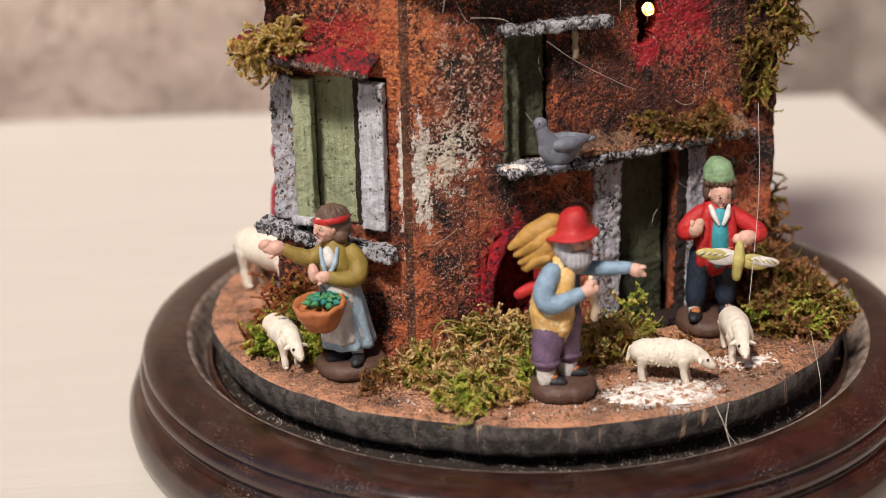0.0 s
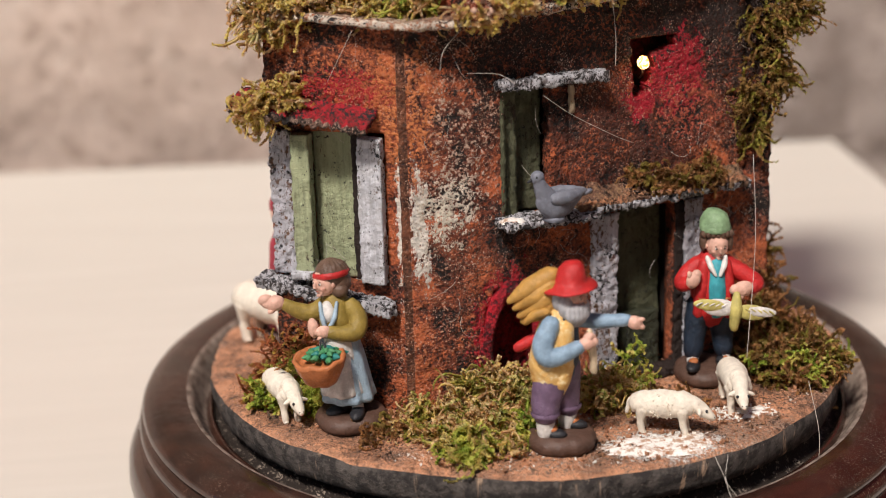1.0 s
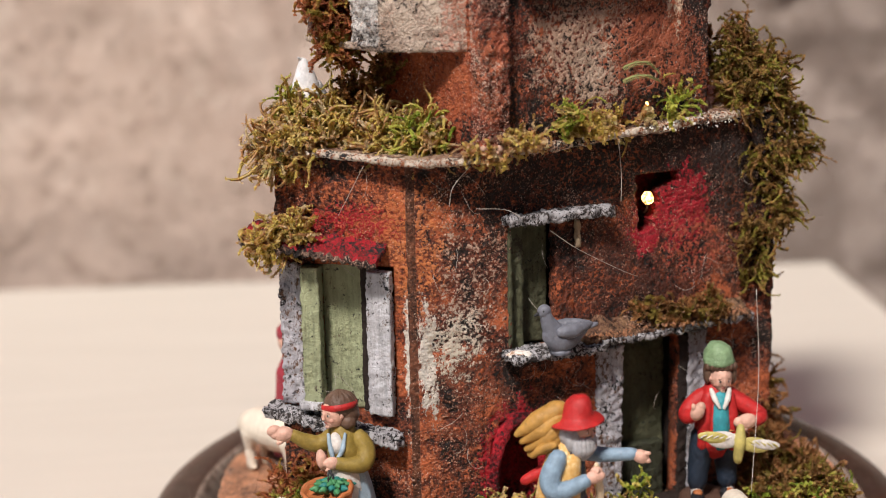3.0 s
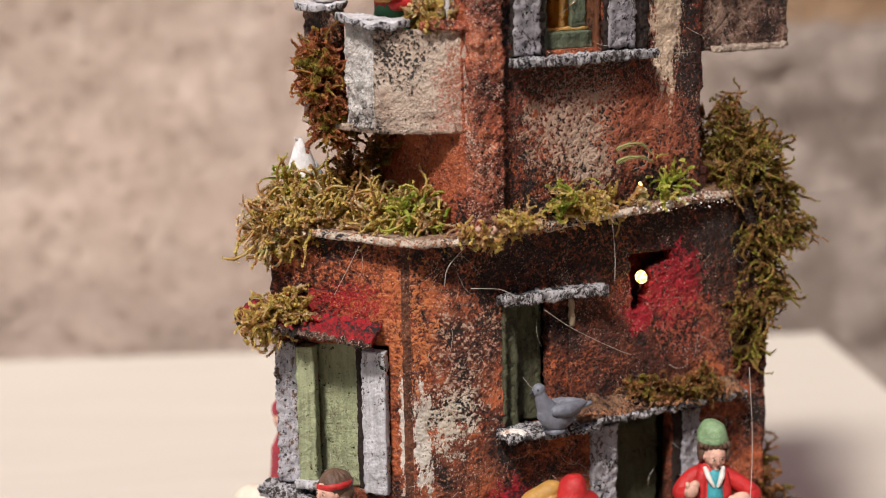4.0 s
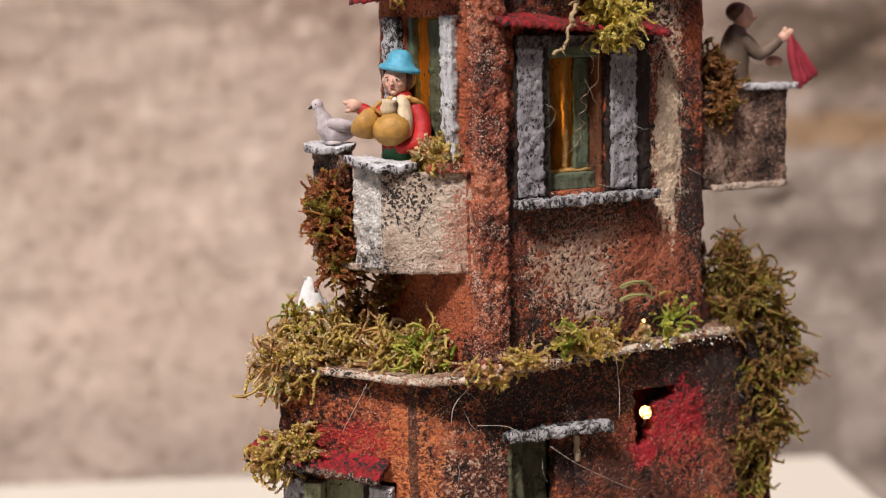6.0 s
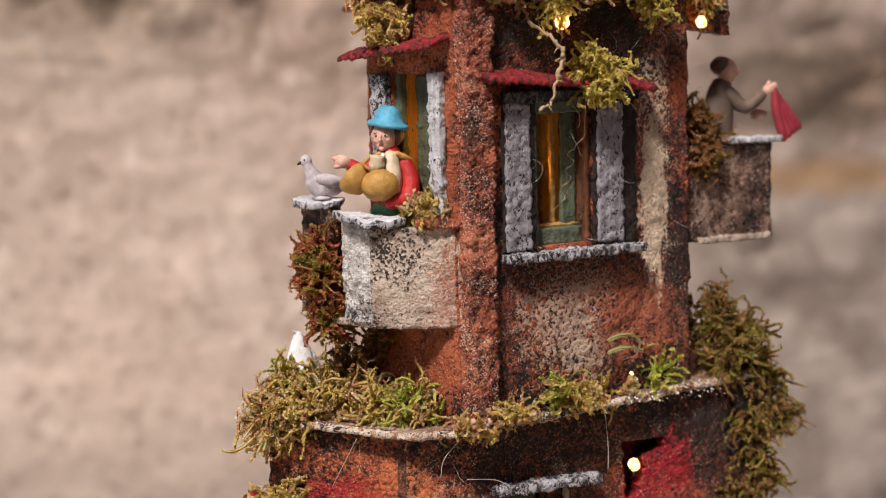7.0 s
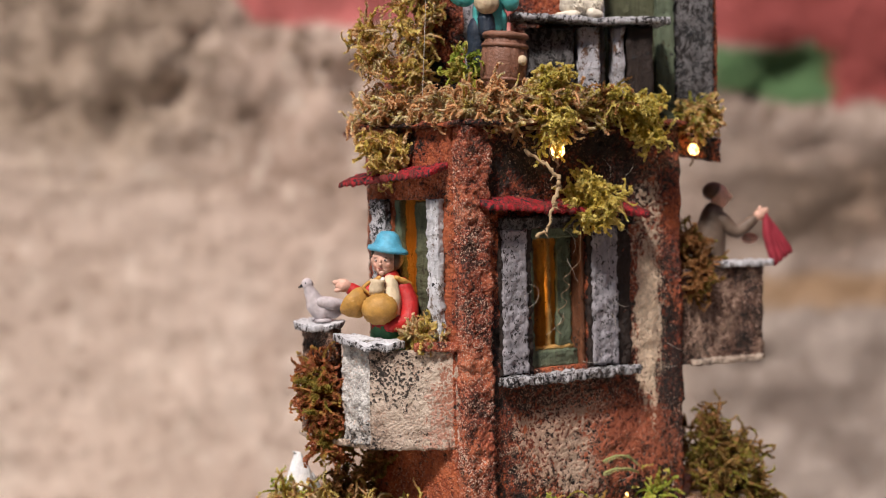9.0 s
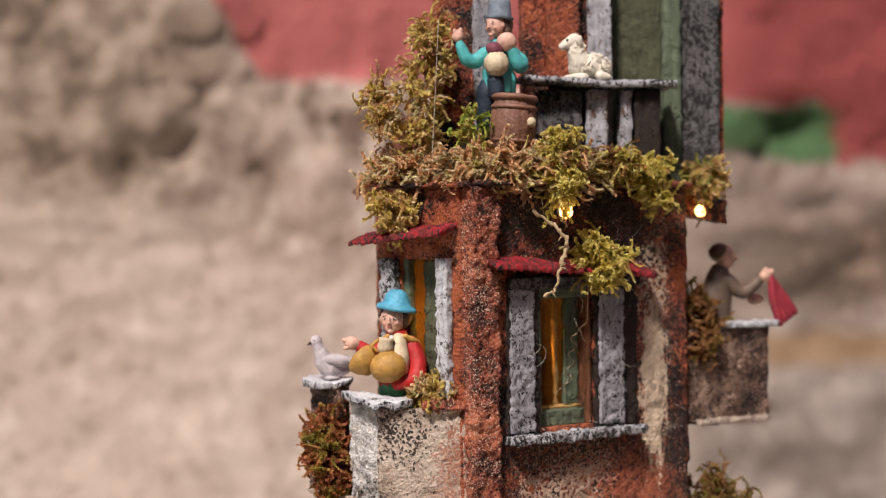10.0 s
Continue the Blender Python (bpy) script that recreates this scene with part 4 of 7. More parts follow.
def lower_openings():
    s = LR.s
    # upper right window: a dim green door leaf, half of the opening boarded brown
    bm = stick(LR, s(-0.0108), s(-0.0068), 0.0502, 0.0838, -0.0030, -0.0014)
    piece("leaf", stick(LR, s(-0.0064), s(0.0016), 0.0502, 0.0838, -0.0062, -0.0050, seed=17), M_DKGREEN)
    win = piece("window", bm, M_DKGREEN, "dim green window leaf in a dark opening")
    piece("frame", stick(LR, s(-0.0118), s(-0.0107), 0.0500, 0.0832, -0.003, 0.0004), M_DKGREEN, parent=win)
    piece("board", stick(LR, s(0.0018), s(0.0072), 0.0502, 0.0828, -0.0040, -0.0005, amp=0.0006, seed=4), M_LOW, parent=win)
    piece("splinter", stick(LR, s(0.0068), s(0.0080), 0.0760, 0.0830, 0.0, 0.0012, seed=9), M_SPLINT, "bare pale splinter", parent=win)
    # its lintel
    piece("lintel", stick(LR, s(-0.0132), s(0.0158), 0.0842, 0.0866, -0.001, 0.0046, amp=0.0007, seed=2, tilt=-0.0002), M_SILL, "chipped grey lintel stick")
    # long ledge
    bm = stick(LR, s(-0.0135), s(0.0122), 0.0488, 0.0508, -0.002, 0.0072, amp=0.0008, seed=5, tilt=-0.0006)
    piece("ledge", bm, M_SILL, "chipped grey window ledge")
    bm = stick(LR, s(0.0118), s(0.0575), 0.0494, 0.0511, -0.002, 0.0064, amp=0.0007, seed=6, tilt=0.0008, skew=0.0006)
    piece("ledge", bm, [M_SILL], "chipped grey ledge littered with crumbs")
    bm = bmesh.new()
    box(bm, s(0.0075), s(0.0570), -0.0058, 0.0005, 0.0505, 0.0518, cell=0.0009)
    for v in bm.verts:
        v.co.z += (v.co.z > 0.051) * (0.0040 + 0.0015 * noise.noise(Vector((v.co.x * 160, 0, 0)))) * max(0, 1 + v.co.y / 0.0058) ** 1.3
    rough(bm, 0.0009, 520, 7)
    bm.transform(LR.m)
    piece("dirt_layer", bm, M_CRUMB, "brown crumbly dirt")
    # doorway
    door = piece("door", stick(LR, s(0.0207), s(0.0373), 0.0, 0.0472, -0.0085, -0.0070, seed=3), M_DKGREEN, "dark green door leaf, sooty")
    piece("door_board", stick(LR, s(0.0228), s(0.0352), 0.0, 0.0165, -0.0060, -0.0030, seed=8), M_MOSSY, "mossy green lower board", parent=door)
    piece("door_frame", stick(LR, s(0.0131), s(0.0203), 0.0, 0.0470, -0.001, 0.0014, amp=0.0006, seed=11), M_LILAC, parent=door)
    piece("door_frame", stick(LR, s(0.0377), s(0.0402), 0.0, 0.0475, -0.001, 0.0010, amp=0.0005, seed=12), M_BLACK, parent=door)
    piece("door_frame", stick(LR, s(0.0402), s(0.0455), 0.0, 0.0480, -0.001, 0.0016, amp=0.0006, seed=13), M_LILAC, parent=door)
    piece("step", stick(LR, s(0.0180), s(0.0420), 0.0, 0.0022, 0.0, 0.0060, amp=0.0006, seed=14), M_BLACK, "sooty doorstep")
    # left window with shutters and sill
    l = LL.s
    win = piece("window", stick(LL, l(-0.0598), l(-0.0470), 0.0352, 0.0742, -0.0038, -0.0030, seed=20), M_GREEN, "sage green window with open shutters")
    piece("shutter", stick(LL, l(-0.0634), l(-0.0590), 0.0365, 0.0740, -0.0005, 0.0030, amp=0.0003, seed=21), M_GREEN, parent=win)
    piece("shutter", stick(LL, l(-0.0474), l(-0.0414), 0.0356, 0.0736, -0.0010, 0.0022, amp=0.0004, seed=22, skew=-0.0010), M_WHITE, "chipped white shutter", parent=win)
    # black strip put in as the shade between pane and white shutter
    piece("painted_shade", stick(LL, l(-0.0497), l(-0.0472), 0.0356, 0.0738, -0.0034, -0.0010, seed=23), M_BLACK, parent=win)
    piece("wall_paint", stick(LL, l(-0.0694), l(-0.0640), 0.0365, 0.0745, 0.0, 0.0012, amp=0.0007, seed=24), M_LILAC, "lilac-grey scumbled strip", parent=win)
    piece("sill", stick(LL, l(-0.0728), l(-0.0395), 0.0336, 0.0364, -0.001, 0.0060, amp=0.0009, seed=25, tilt=-0.0056), M_SILL, "chipped grey sill", parent=win)
    piece("sill", stick(LL, l(-0.0640), l(-0.0560), 0.0362, 0.0382, 0.0005, 0.0050, amp=0.0004, seed=26), M_WHITE, "broken white sill piece", parent=win)
    # little red roof over it
    bm = bmesh.new()
    box(bm, l(-0.0760), l(-0.0426), -0.0098, 0.0005, 0, 0.0014, cell=0.0008)
    for v in bm.verts:
        k = -v.co.y / 0.0098
        v.co.z += 0.0828 - 0.0030 * k - 0.0048 * (v.co.x / 0.037) + 0.0004 * math.sin(v.co.x * 2 * math.pi / 0.0024) * (0.3 + k)
        v.co.y += 0.0012 * noise.noise(Vector((v.co.x * 300, 0, 3))) * k
    for f in bm.faces:
        if f.calc_center_median().y < -0.0088:
            f.material_index = 1
    rough(bm, 0.0009, 520, 5)
    bm.transform(LL.m)
    piece("porch_roof", bm, [M_RED, M_BALCD], "small worn red porch roof")
    # rough red paint in the arch rim
    bm = bmesh.new()
    arc = [(0.0 + 0.0085 * math.cos(a) * 1.02, 0.0250 * math.sin(a) ** 0.8) for a in np.linspace(0.02, math.pi - 0.02, 22)]
    tube(bm, [LR.at(s(-0.0090) + x, 0.0035 + z * 1.12, 0.0002) for x, z in arc], 0.0019, 8)
    rough(bm, 0.0011, 420)
    piece("arch", bm, M_CAVE, "crimson painted arch rim")


M_BALCD = plaster("sooty_balcony_plaster", warm=(0.36, 0.24, 0.18), brown=(0.12, 0.058, 0.040), burn=0.6, speck=1.0)
M_SPLINT = worn_paint("bare_splinter", (0.55, 0.42, 0.28), (0.3, 0.2, 0.1), 0.4)
M_CRUMB = plaster("brown_crumbs", warm=(0.34, 0.20, 0.11), brown=(0.16, 0.08, 0.05), burn=0.4, speck=0.6)
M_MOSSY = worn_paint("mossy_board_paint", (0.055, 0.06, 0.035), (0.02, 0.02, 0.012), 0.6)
lower_openings()


def upper_storey():
    s, z0 = UR.s, LOW + 0.0022
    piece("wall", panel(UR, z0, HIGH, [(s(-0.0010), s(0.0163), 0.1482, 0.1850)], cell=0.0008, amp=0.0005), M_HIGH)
    u = UL.s
    piece("wall", panel(UL, z0, HIGH, [(u(-0.0350), u(-0.0262), 0.1560, 0.1930)], cell=0.0009, amp=0.0005), M_SIDE)
    for a, b in (((0.0462, -0.0190), (0.0340, 0.0420)), ((0.0340, 0.0420), (-0.0340, 0.0420)), ((-0.0340, 0.0420), (-0.0405, -0.0222))):
        piece("wall", panel(Wall(a, b), z0, HIGH, cell=0.0018, amp=0.0008), M_HIGH)
    bm = bmesh.new()
    box(bm, -0.0035, 0.0040, -0.0035, 0.0035, z0, HIGH, pose(-0.0172, -0.0484, 0, 0, 0, 22), cell=0.0007)
    rough(bm, 0.0007, 460, 1)
    rough(bm, 0.0007, 1500, 4)
    piece("pilaster", bm, M_PIL, "crumbling orange corner pilaster")
    poly = [(-0.0425, -0.0240), (-0.0235, -0.0505), (-0.0150, -0.0540), (-0.0080, -0.0495), (0.0200, -0.0345), (0.0485, -0.0205), (0.0480, 0.0400), (-0.0420, 0.0420)]
    piece("slab", slab(poly, HIGH, HIGH + 0.0016, 0.0005), [M_SLABTOP, M_HIGH], "upper storey slab")
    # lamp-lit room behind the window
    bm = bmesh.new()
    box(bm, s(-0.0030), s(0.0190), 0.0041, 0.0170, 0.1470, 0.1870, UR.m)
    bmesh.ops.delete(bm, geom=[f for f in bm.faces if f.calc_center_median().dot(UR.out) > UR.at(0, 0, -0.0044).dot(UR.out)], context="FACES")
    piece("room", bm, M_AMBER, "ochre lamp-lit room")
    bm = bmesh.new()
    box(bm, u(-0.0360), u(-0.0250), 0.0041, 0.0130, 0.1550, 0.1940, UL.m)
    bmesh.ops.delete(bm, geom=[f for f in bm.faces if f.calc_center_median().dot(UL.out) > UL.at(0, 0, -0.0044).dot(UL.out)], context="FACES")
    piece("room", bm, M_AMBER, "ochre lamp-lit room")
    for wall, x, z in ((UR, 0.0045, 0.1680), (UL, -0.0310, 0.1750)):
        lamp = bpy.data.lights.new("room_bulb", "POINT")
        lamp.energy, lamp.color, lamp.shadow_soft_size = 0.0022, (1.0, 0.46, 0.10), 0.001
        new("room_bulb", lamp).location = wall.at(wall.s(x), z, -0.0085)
    # right window: painted shutters on a sooty surround, green leaves with lamp light in the gaps, sill, red roof strip
    win = piece("window", stick(UR, s(-0.0006), s(0.0006), 0.1476, 0.1850, -0.0060, -0.0006, seed=30), M_GRNFRAME, "green framed window lit from inside")
    piece("frame", stick(UR, s(0.0148), s(0.0160), 0.1476, 0.1850, -0.0050, -0.0008, seed=31), M_RUST, "rusty brown frame post", parent=win)
    piece("frame", stick(UR, s(0.0006), s(0.0148), 0.1480, 0.1524, -0.0050, -0.0022, seed=32), M_GRNFRAME, parent=win)
    piece("frame", stick(UR, s(0.0006), s(0.0148), 0.1822, 0.1850, -0.0040, -0.0012, seed=33), M_GRNFRAME, parent=win)
    piece("leaf", stick(UR, s(0.0104), s(0.0146), 0.1530, 0.1820, -0.0058, -0.0046, seed=34), M_GRNFRAME, "green window leaf", parent=win)
    piece("leaf", stick(UR, s(0.0008), s(0.0082), 0.1534, 0.1806, -0.0128, -0.0118, seed=39), M_OLIVE, "olive green window leaf in lamp light", parent=win)
    # two ochre sticks painted as the lamp's glow in the gaps
    piece("gap_glow", stick(UR, s(0.0086), s(0.0096), 0.1526, 0.1820, -0.0075, -0.0062, seed=45), M_AMBER, "ochre strip painted as lamplight in the gap", parent=win)
    piece("foot_glow", stick(UR, s(0.0006), s(0.0146), 0.1524, 0.1532, -0.0062, -0.0040, seed=46), M_AMBER, "ochre strip painted as lamplight along the leaf foot", parent=win)
    piece("surround", stick(UR, s(-0.0100), s(-0.0008), 0.1472, 0.1856, -0.0005, 0.0007, amp=0.0005, seed=47), M_BLACK, "sooty surround", parent=win)
    piece("surround", stick(UR, s(0.0162), s(0.0292), 0.1472, 0.1856, -0.0005, 0.0007, amp=0.0005, seed=48), M_BLACK, "sooty surround", parent=win)
    piece("lintel", stick(UR, s(-0.0098), s(0.0300), 0.1850, 0.1880, -0.001, 0.0016, amp=0.0005, seed=49), M_SOOTY, "sooty grey lintel", parent=win)
    piece("shutter", stick(UR, s(-0.0094), s(-0.0026), 0.1476, 0.1848, 0.0004, 0.0015, amp=0.0005, seed=35), M_LILACD, "sooty lilac shutter", parent=win)
    piece("shutter", stick(UR, s(0.0172), s(0.0246), 0.1478, 0.1846, 0.0004, 0.0015, amp=0.0005, seed=36), M_LILACD, "sooty lilac shutter", parent=win)
    piece("sill", stick(UR, s(-0.0104), s(0.0290), 0.1448, 0.1470, -0.001, 0.0046, amp=0.0006, seed=37), M_SILL, "chipped grey sill", parent=win)
    bm = bmesh.new()
    box(bm, s(-0.0160), s(0.0318), -0.0058, 0.0005, 0, 0.0013, cell=0.0007)
    for v in bm.verts:
        k = -v.co.y / 0.0058
        v.co.z += 0.1925 - 0.0024 * k - 0.0036 * (v.co.x / 0.055) + 0.0003 * math.sin(v.co.x * 2 * math.pi / 0.0026) * k
    rough(bm, 0.0006, 420, 6)
    bm.transform(UR.m)
    piece("porch_roof", bm, M_RED, "narrow worn red porch roof")
    # left window with its roof
    win = piece("window", stick(UL, u(-0.0272), u(-0.0262), 0.1562, 0.1930, -0.0030, -0.0008, seed=40), M_GRNFRAME, "green framed balcony window")
    piece("frame", stick(UL, u(-0.0350), u(-0.0338), 0.1562, 0.1930, -0.0030, -0.0008, seed=41), M_GRNFRAME, parent=win)
    piece("leaf", stick(UL, u(-0.0312), u(-0.0272), 0.1562, 0.1925, -0.0034, -0.0022, seed=42), M_DKGREEN, parent=win)
    piece("shutter", stick(UL, u(-0.0260), u(-0.0236), 0.1560, 0.1930, 0.0, 0.0022, amp=0.0005, seed=43), M_WHITE, "chipped white shutter", parent=win)
    piece("shutter", stick(UL, u(-0.0388), u(-0.0354), 0.1560, 0.1930, 0.0, 0.0022, amp=0.0006, seed=44), M_SILL, parent=win)
    bm = bmesh.new()
    box(bm, u(-0.0428), u(-0.0222), -0.0072, 0.0005, 0, 0.0014, cell=0.0007)
    for v in bm.verts:
        k = -v.co.y / 0.0072
        v.co.z += 0.1990 - 0.0022 * k + 0.0022 * (v.co.x / 0.03) + 0.0003 * math.sin(v.co.x * 2 * math.pi / 0.0026) * k
    rough(bm, 0.0005, 420, 8)
    bm.transform(UL.m)
    piece("porch_roof", bm, M_RED, "small red porch roof")


M_OLIVE = worn_paint("olive_leaf_paint", (0.22, 0.19, 0.08), (0.12, 0.06, 0.02), 0.4)
M_RUST = worn_paint("rusty_post_paint", (0.22, 0.085, 0.04), (0.06, 0.03, 0.02), 0.5)
M_GRNFRAME = worn_paint("green_frame_paint", (0.16, 0.20, 0.13), (0.08, 0.07, 0.04), 0.35)
M_LILACD = worn_paint("sooty_lilac_paint", (0.42, 0.40, 0.44), (0.030, 0.024, 0.024), 0.62)
M_SOOTY = worn_paint("sooty_grey_pillar_paint", (0.17, 0.16, 0.165), (0.025, 0.021, 0.020), 0.95)
upper_storey()


def balconies():
    # left balcony: floor, parapets with copings, an open gap beside the far post
    floor = [(-0.0215, -0.0470), (-0.0215, -0.0430), (-0.0390, -0.0180), (-0.0580, -0.0080), (-0.0600, -0.0130), (-0.0520, -0.0320), (-0.0430, -0.0420)]
    bal = piece("balcony", slab(floor[::-1], 0.1290, 0.1308, 0.0003), [M_BALC, M_BALC], "cream plaster balcony, sooty and mossy")
    front, side, post = Wall((-0.0432, -0.0425), (-0.0205, -0.0480)), Wall((-0.0496, -0.0335), (-0.0432, -0.0425)), Wall((-0.0590, -0.0150), (-0.0520, -0.0245))
    piece("parapet", panel(front, 0.1290, 0.1545, cell=0.0008, amp=0.0007, thick=0.003), M_BALC, parent=bal)
    piece("parapet", panel(side, 0.1300, 0.1572, cell=0.0007, amp=0.0011, thick=0.003), M_BALCW, parent=bal)
    piece("parapet", panel(post, 0.1290, 0.1590, cell=0.0008, amp=0.0008, thick=0.004), M_BALCD, parent=bal)
    for poly, z, fall, at in (
            ([(-0.0518, -0.0340), (-0.0478, -0.0408), (-0.0446, -0.0466), (-0.0412, -0.0452), (-0.0380, -0.0462), (-0.0340, -0.0440), (-0.0362, -0.0404), (-0.0420, -0.0380), (-0.0466, -0.0330)], 0.1558, 0.16, -0.0400),
            ([(-0.0612, -0.0196), (-0.0580, -0.0250), (-0.0540, -0.0262), (-0.0486, -0.0236), (-0.0478, -0.0196), (-0.0520, -0.0140), (-0.0565, -0.0118), (-0.0596, -0.0150)], 0.1590, 0.10, -0.0200)):
        bm = slab(poly, z, z + 0.0016, 0.0006, 0.0008)
        for v in bm.verts:
            v.co.z += fall * (v.co.y - at) + 0.0006 * noise.noise(v.co * 260)
        piece("coping", bm, [M_SNOW, M_SILL], "white broken coping plate with a chipped edge", parent=bal)
    piece("moulding", stick(front, 0.0002, 0.0200, 0.1292, 0.1318, 0.0, 0.0011, amp=0.0006, seed=55), M_BALC, parent=bal)
    piece("coping", stick(front, 0.0120, 0.0235, 0.1545, 0.1565, -0.003, 0.0014, amp=0.0006, seed=50), M_PIL, parent=bal)
    # right balcony, sticking out of the far side
    right = Wall((0.0460, -0.0175), (0.0738, -0.0068))
    bal = piece("balcony", slab([(0.0440, -0.0160), (0.0738, -0.0068), (0.0696, 0.0120), (0.0420, 0.0060)], 0.1455, 0.1475, 0.0003), [M_HIGH, M_HIGH], "dark plaster balcony on the far side")
    piece("parapet", panel(right, 0.1450, 0.1715, cell=0.001, amp=0.0007, thick=0.003), M_BALCD, parent=bal)
    piece("parapet", panel(Wall((0.0738, -0.0068), (0.0696, 0.0120)), 0.1450, 0.1715, cell=0.0014, amp=0.0007, thick=0.003), M_BALCD, parent=bal)
    piece("coping", stick(right, 0.0150, 0.0325, 0.1716, 0.1732, -0.004, 0.0015, amp=0.0004, seed=51), M_WHITE, parent=bal)
    piece("moulding", stick(right, 0.0040, 0.0285, 0.1445, 0.1462, -0.001, 0.0012, amp=0.0004, seed=52), M_BALC, parent=bal)


M_BALCW = plaster("speckled_white_plaster", warm=(0.78, 0.75, 0.72), brown=(0.46, 0.43, 0.41), dark=(0.035, 0.03, 0.028), burn=0.34, speck=0.3)
M_SNOW = worn_paint("white_coping_paint", (0.82, 0.82, 0.86), (0.30, 0.28, 0.30), 0.42)
balconies()


def top_storey():
    z0 = HIGH + 0.0016

    def post(x0, x1, y0, y1, za, zb, mat, label="", name="pillar", seed=0.0, amp=0.0005):
        bm = bmesh.new()
        box(bm, x0, x1, y0, y1, za, zb, cell=0.001)
        rough(bm, amp, 420, seed)
        return piece(name, bm, mat, label)

    post(0.0468, 0.0585, -0.0120, -0.0020, z0 - 0.002, TOP, M_SOOTY, "sooty grey corner pillar", seed=1)
    post(0.0578, 0.0602, -0.0100, 0.0000, z0 - 0.002, TOP, M_HIGH, seed=2)
    post(0.0418, 0.0468, -0.0135, -0.0100, z0, TOP, M_GRNFRAME, "pale green door post", "door_frame", 3)
    post(0.0250, 0.0420, -0.0110, -0.0095, z0, TOP, M_DKGREEN, "olive green door leaf", "door", 4)
    post(0.0190, 0.0258, -0.0180, -0.0120, z0, TOP, M_LILAC, "lilac-white door post", "door_frame", 5)
    post(0.0072, 0.0164, -0.0200, -0.0130, z0, TOP, M_SIDE, "orange plaster pillar", seed=6)
    post(0.0008, 0.0074, -0.0170, -0.0120, z0, TOP, M_HIGH, seed=7)
    post(-0.0235, -0.0125, -0.0200, -0.0100, z0, TOP, M_HIGH, "sooty plaster pillar", seed=8, amp=0.0008)
    post(-0.0136, -0.0090, -0.0215, -0.0150, z0 + 0.010, TOP, M_LILACD, seed=9)
    post(0.0160, 0.0192, -0.0172, -0.0120, z0, TOP, M_HIGH, seed=14)
    post(-0.0300, 0.0550, 0.0020, 0.0350, z0, z0 + 0.020, M_HIGH, name="wall", seed=10)
    # shelf with chipped paint and the props under it
    bm = bmesh.new()
    box(bm, -0.0018, 0.0240, -0.0330, -0.0200, 0.2400, 0.2417, cell=0.0009)
    for v in bm.verts:
        v.co.z -= 0.06 * v.co.x
        v.co.y += 0.10 * v.co.x
    rough(bm, 0.0005, 480, 11)
    piece("shelf", bm, M_SILL, "chipped grey shelf")
    bm = bmesh.new()
    box(bm, 0.0232, 0.0412, -0.0300, -0.0170, 0.2388, 0.2406, cell=0.0009)
    rough(bm, 0.0005, 480, 12)
    piece("shelf", bm, M_SILL, "chipped grey shelf")
    for x0, x1, mat in ((0.0030, 0.0150, M_SOOTY), (0.0165, 0.0222, M_LILAC), (0.0262, 0.0292, M_LILAC), (0.0300, 0.0370, M_BLACK)):
        post(x0, x1, -0.0270, -0.0210, z0, 0.2382, mat, name="bracket", seed=x0 * 999, amp=0.0006)
    # bracket under the corner pillar
    bm = bmesh.new()
    box(bm, 0.0450, 0.0590, -0.0160, -0.0050, 0.2045, 0.2110, cell=0.001)
    for v in bm.verts:
        v.co.z -= 0.20 * (v.co.x - 0.044)
    rough(bm, 0.0006, 420, 13)
    piece("bracket", bm, M_HIGH)


top_storey()


# ---- clay figurines, each one plain painted piece ----
PAINT = {name: clay("clay_" + name, color) for name, color in {
    "skin": (0.74, 0.44, 0.34), "hair": (0.13, 0.075, 0.05), "earth": (0.105, 0.058, 0.042), "black": (0.022, 0.022, 0.026), "white": (0.74, 0.70, 0.66),
    "olive": (0.30, 0.21, 0.045), "sky": (0.36, 0.48, 0.58), "red": (0.52, 0.025, 0.025), "orange": (0.50, 0.17, 0.06), "leaf": (0.07, 0.26, 0.11), "sea": (0.03, 0.22, 0.19),
    "blue": (0.25, 0.36, 0.47), "yellow": (0.64, 0.36, 0.10), "purple": (0.16, 0.10, 0.165), "grey": (0.46, 0.46, 0.48), "straw": (0.50, 0.27, 0.065),
    "green": (0.24, 0.37, 0.20), "teal": (0.05, 0.34, 0.40), "navy": (0.022, 0.034, 0.055), "lemon": (0.58, 0.50, 0.16), "cyan": (0.10, 0.40, 0.58),
    "cream": (0.70, 0.56, 0.38), "felt": (0.19, 0.23, 0.28), "taupe": (0.17, 0.12, 0.09), "crimson": (0.34, 0.035, 0.055), "wine": (0.20, 0.055, 0.08),
    "aqua": (0.10, 0.50, 0.50), "lips": (0.50, 0.14, 0.12), "blush": (0.75, 0.40, 0.31), "slate": (0.19, 0.20, 0.24), "dove": (0.56, 0.50, 0.52), "snow": (0.86, 0.86, 0.88)}.items()}
PAINT["wool"] = wool("clay_wool", (0.74, 0.67, 0.56))


def fleece():
    """A yellow fleece waistcoat, cream on its tufts and orange in its hollows."""
    n = Nodes("clay_fleece", 0.6, 0, 0.35)
    k = n.m("ADD", n.m("MULTIPLY", n.noise(260, 4, 0.65), 0.6), n.m("MULTIPLY", n.noise(900, 4, 0.7), 0.4))
    col = n.mix(n.step(k, 0.36, 0.50), (0.58, 0.27, 0.06), (0.68, 0.42, 0.14))
    col = n.mix(n.step(k, 0.50, 0.62), col, (0.80, 0.66, 0.40))
    return n.done(col, n.bump(n.noise(1300, 4, 0.7), 0.0005, 0.9))


PAINT["fleece"] = fleece()


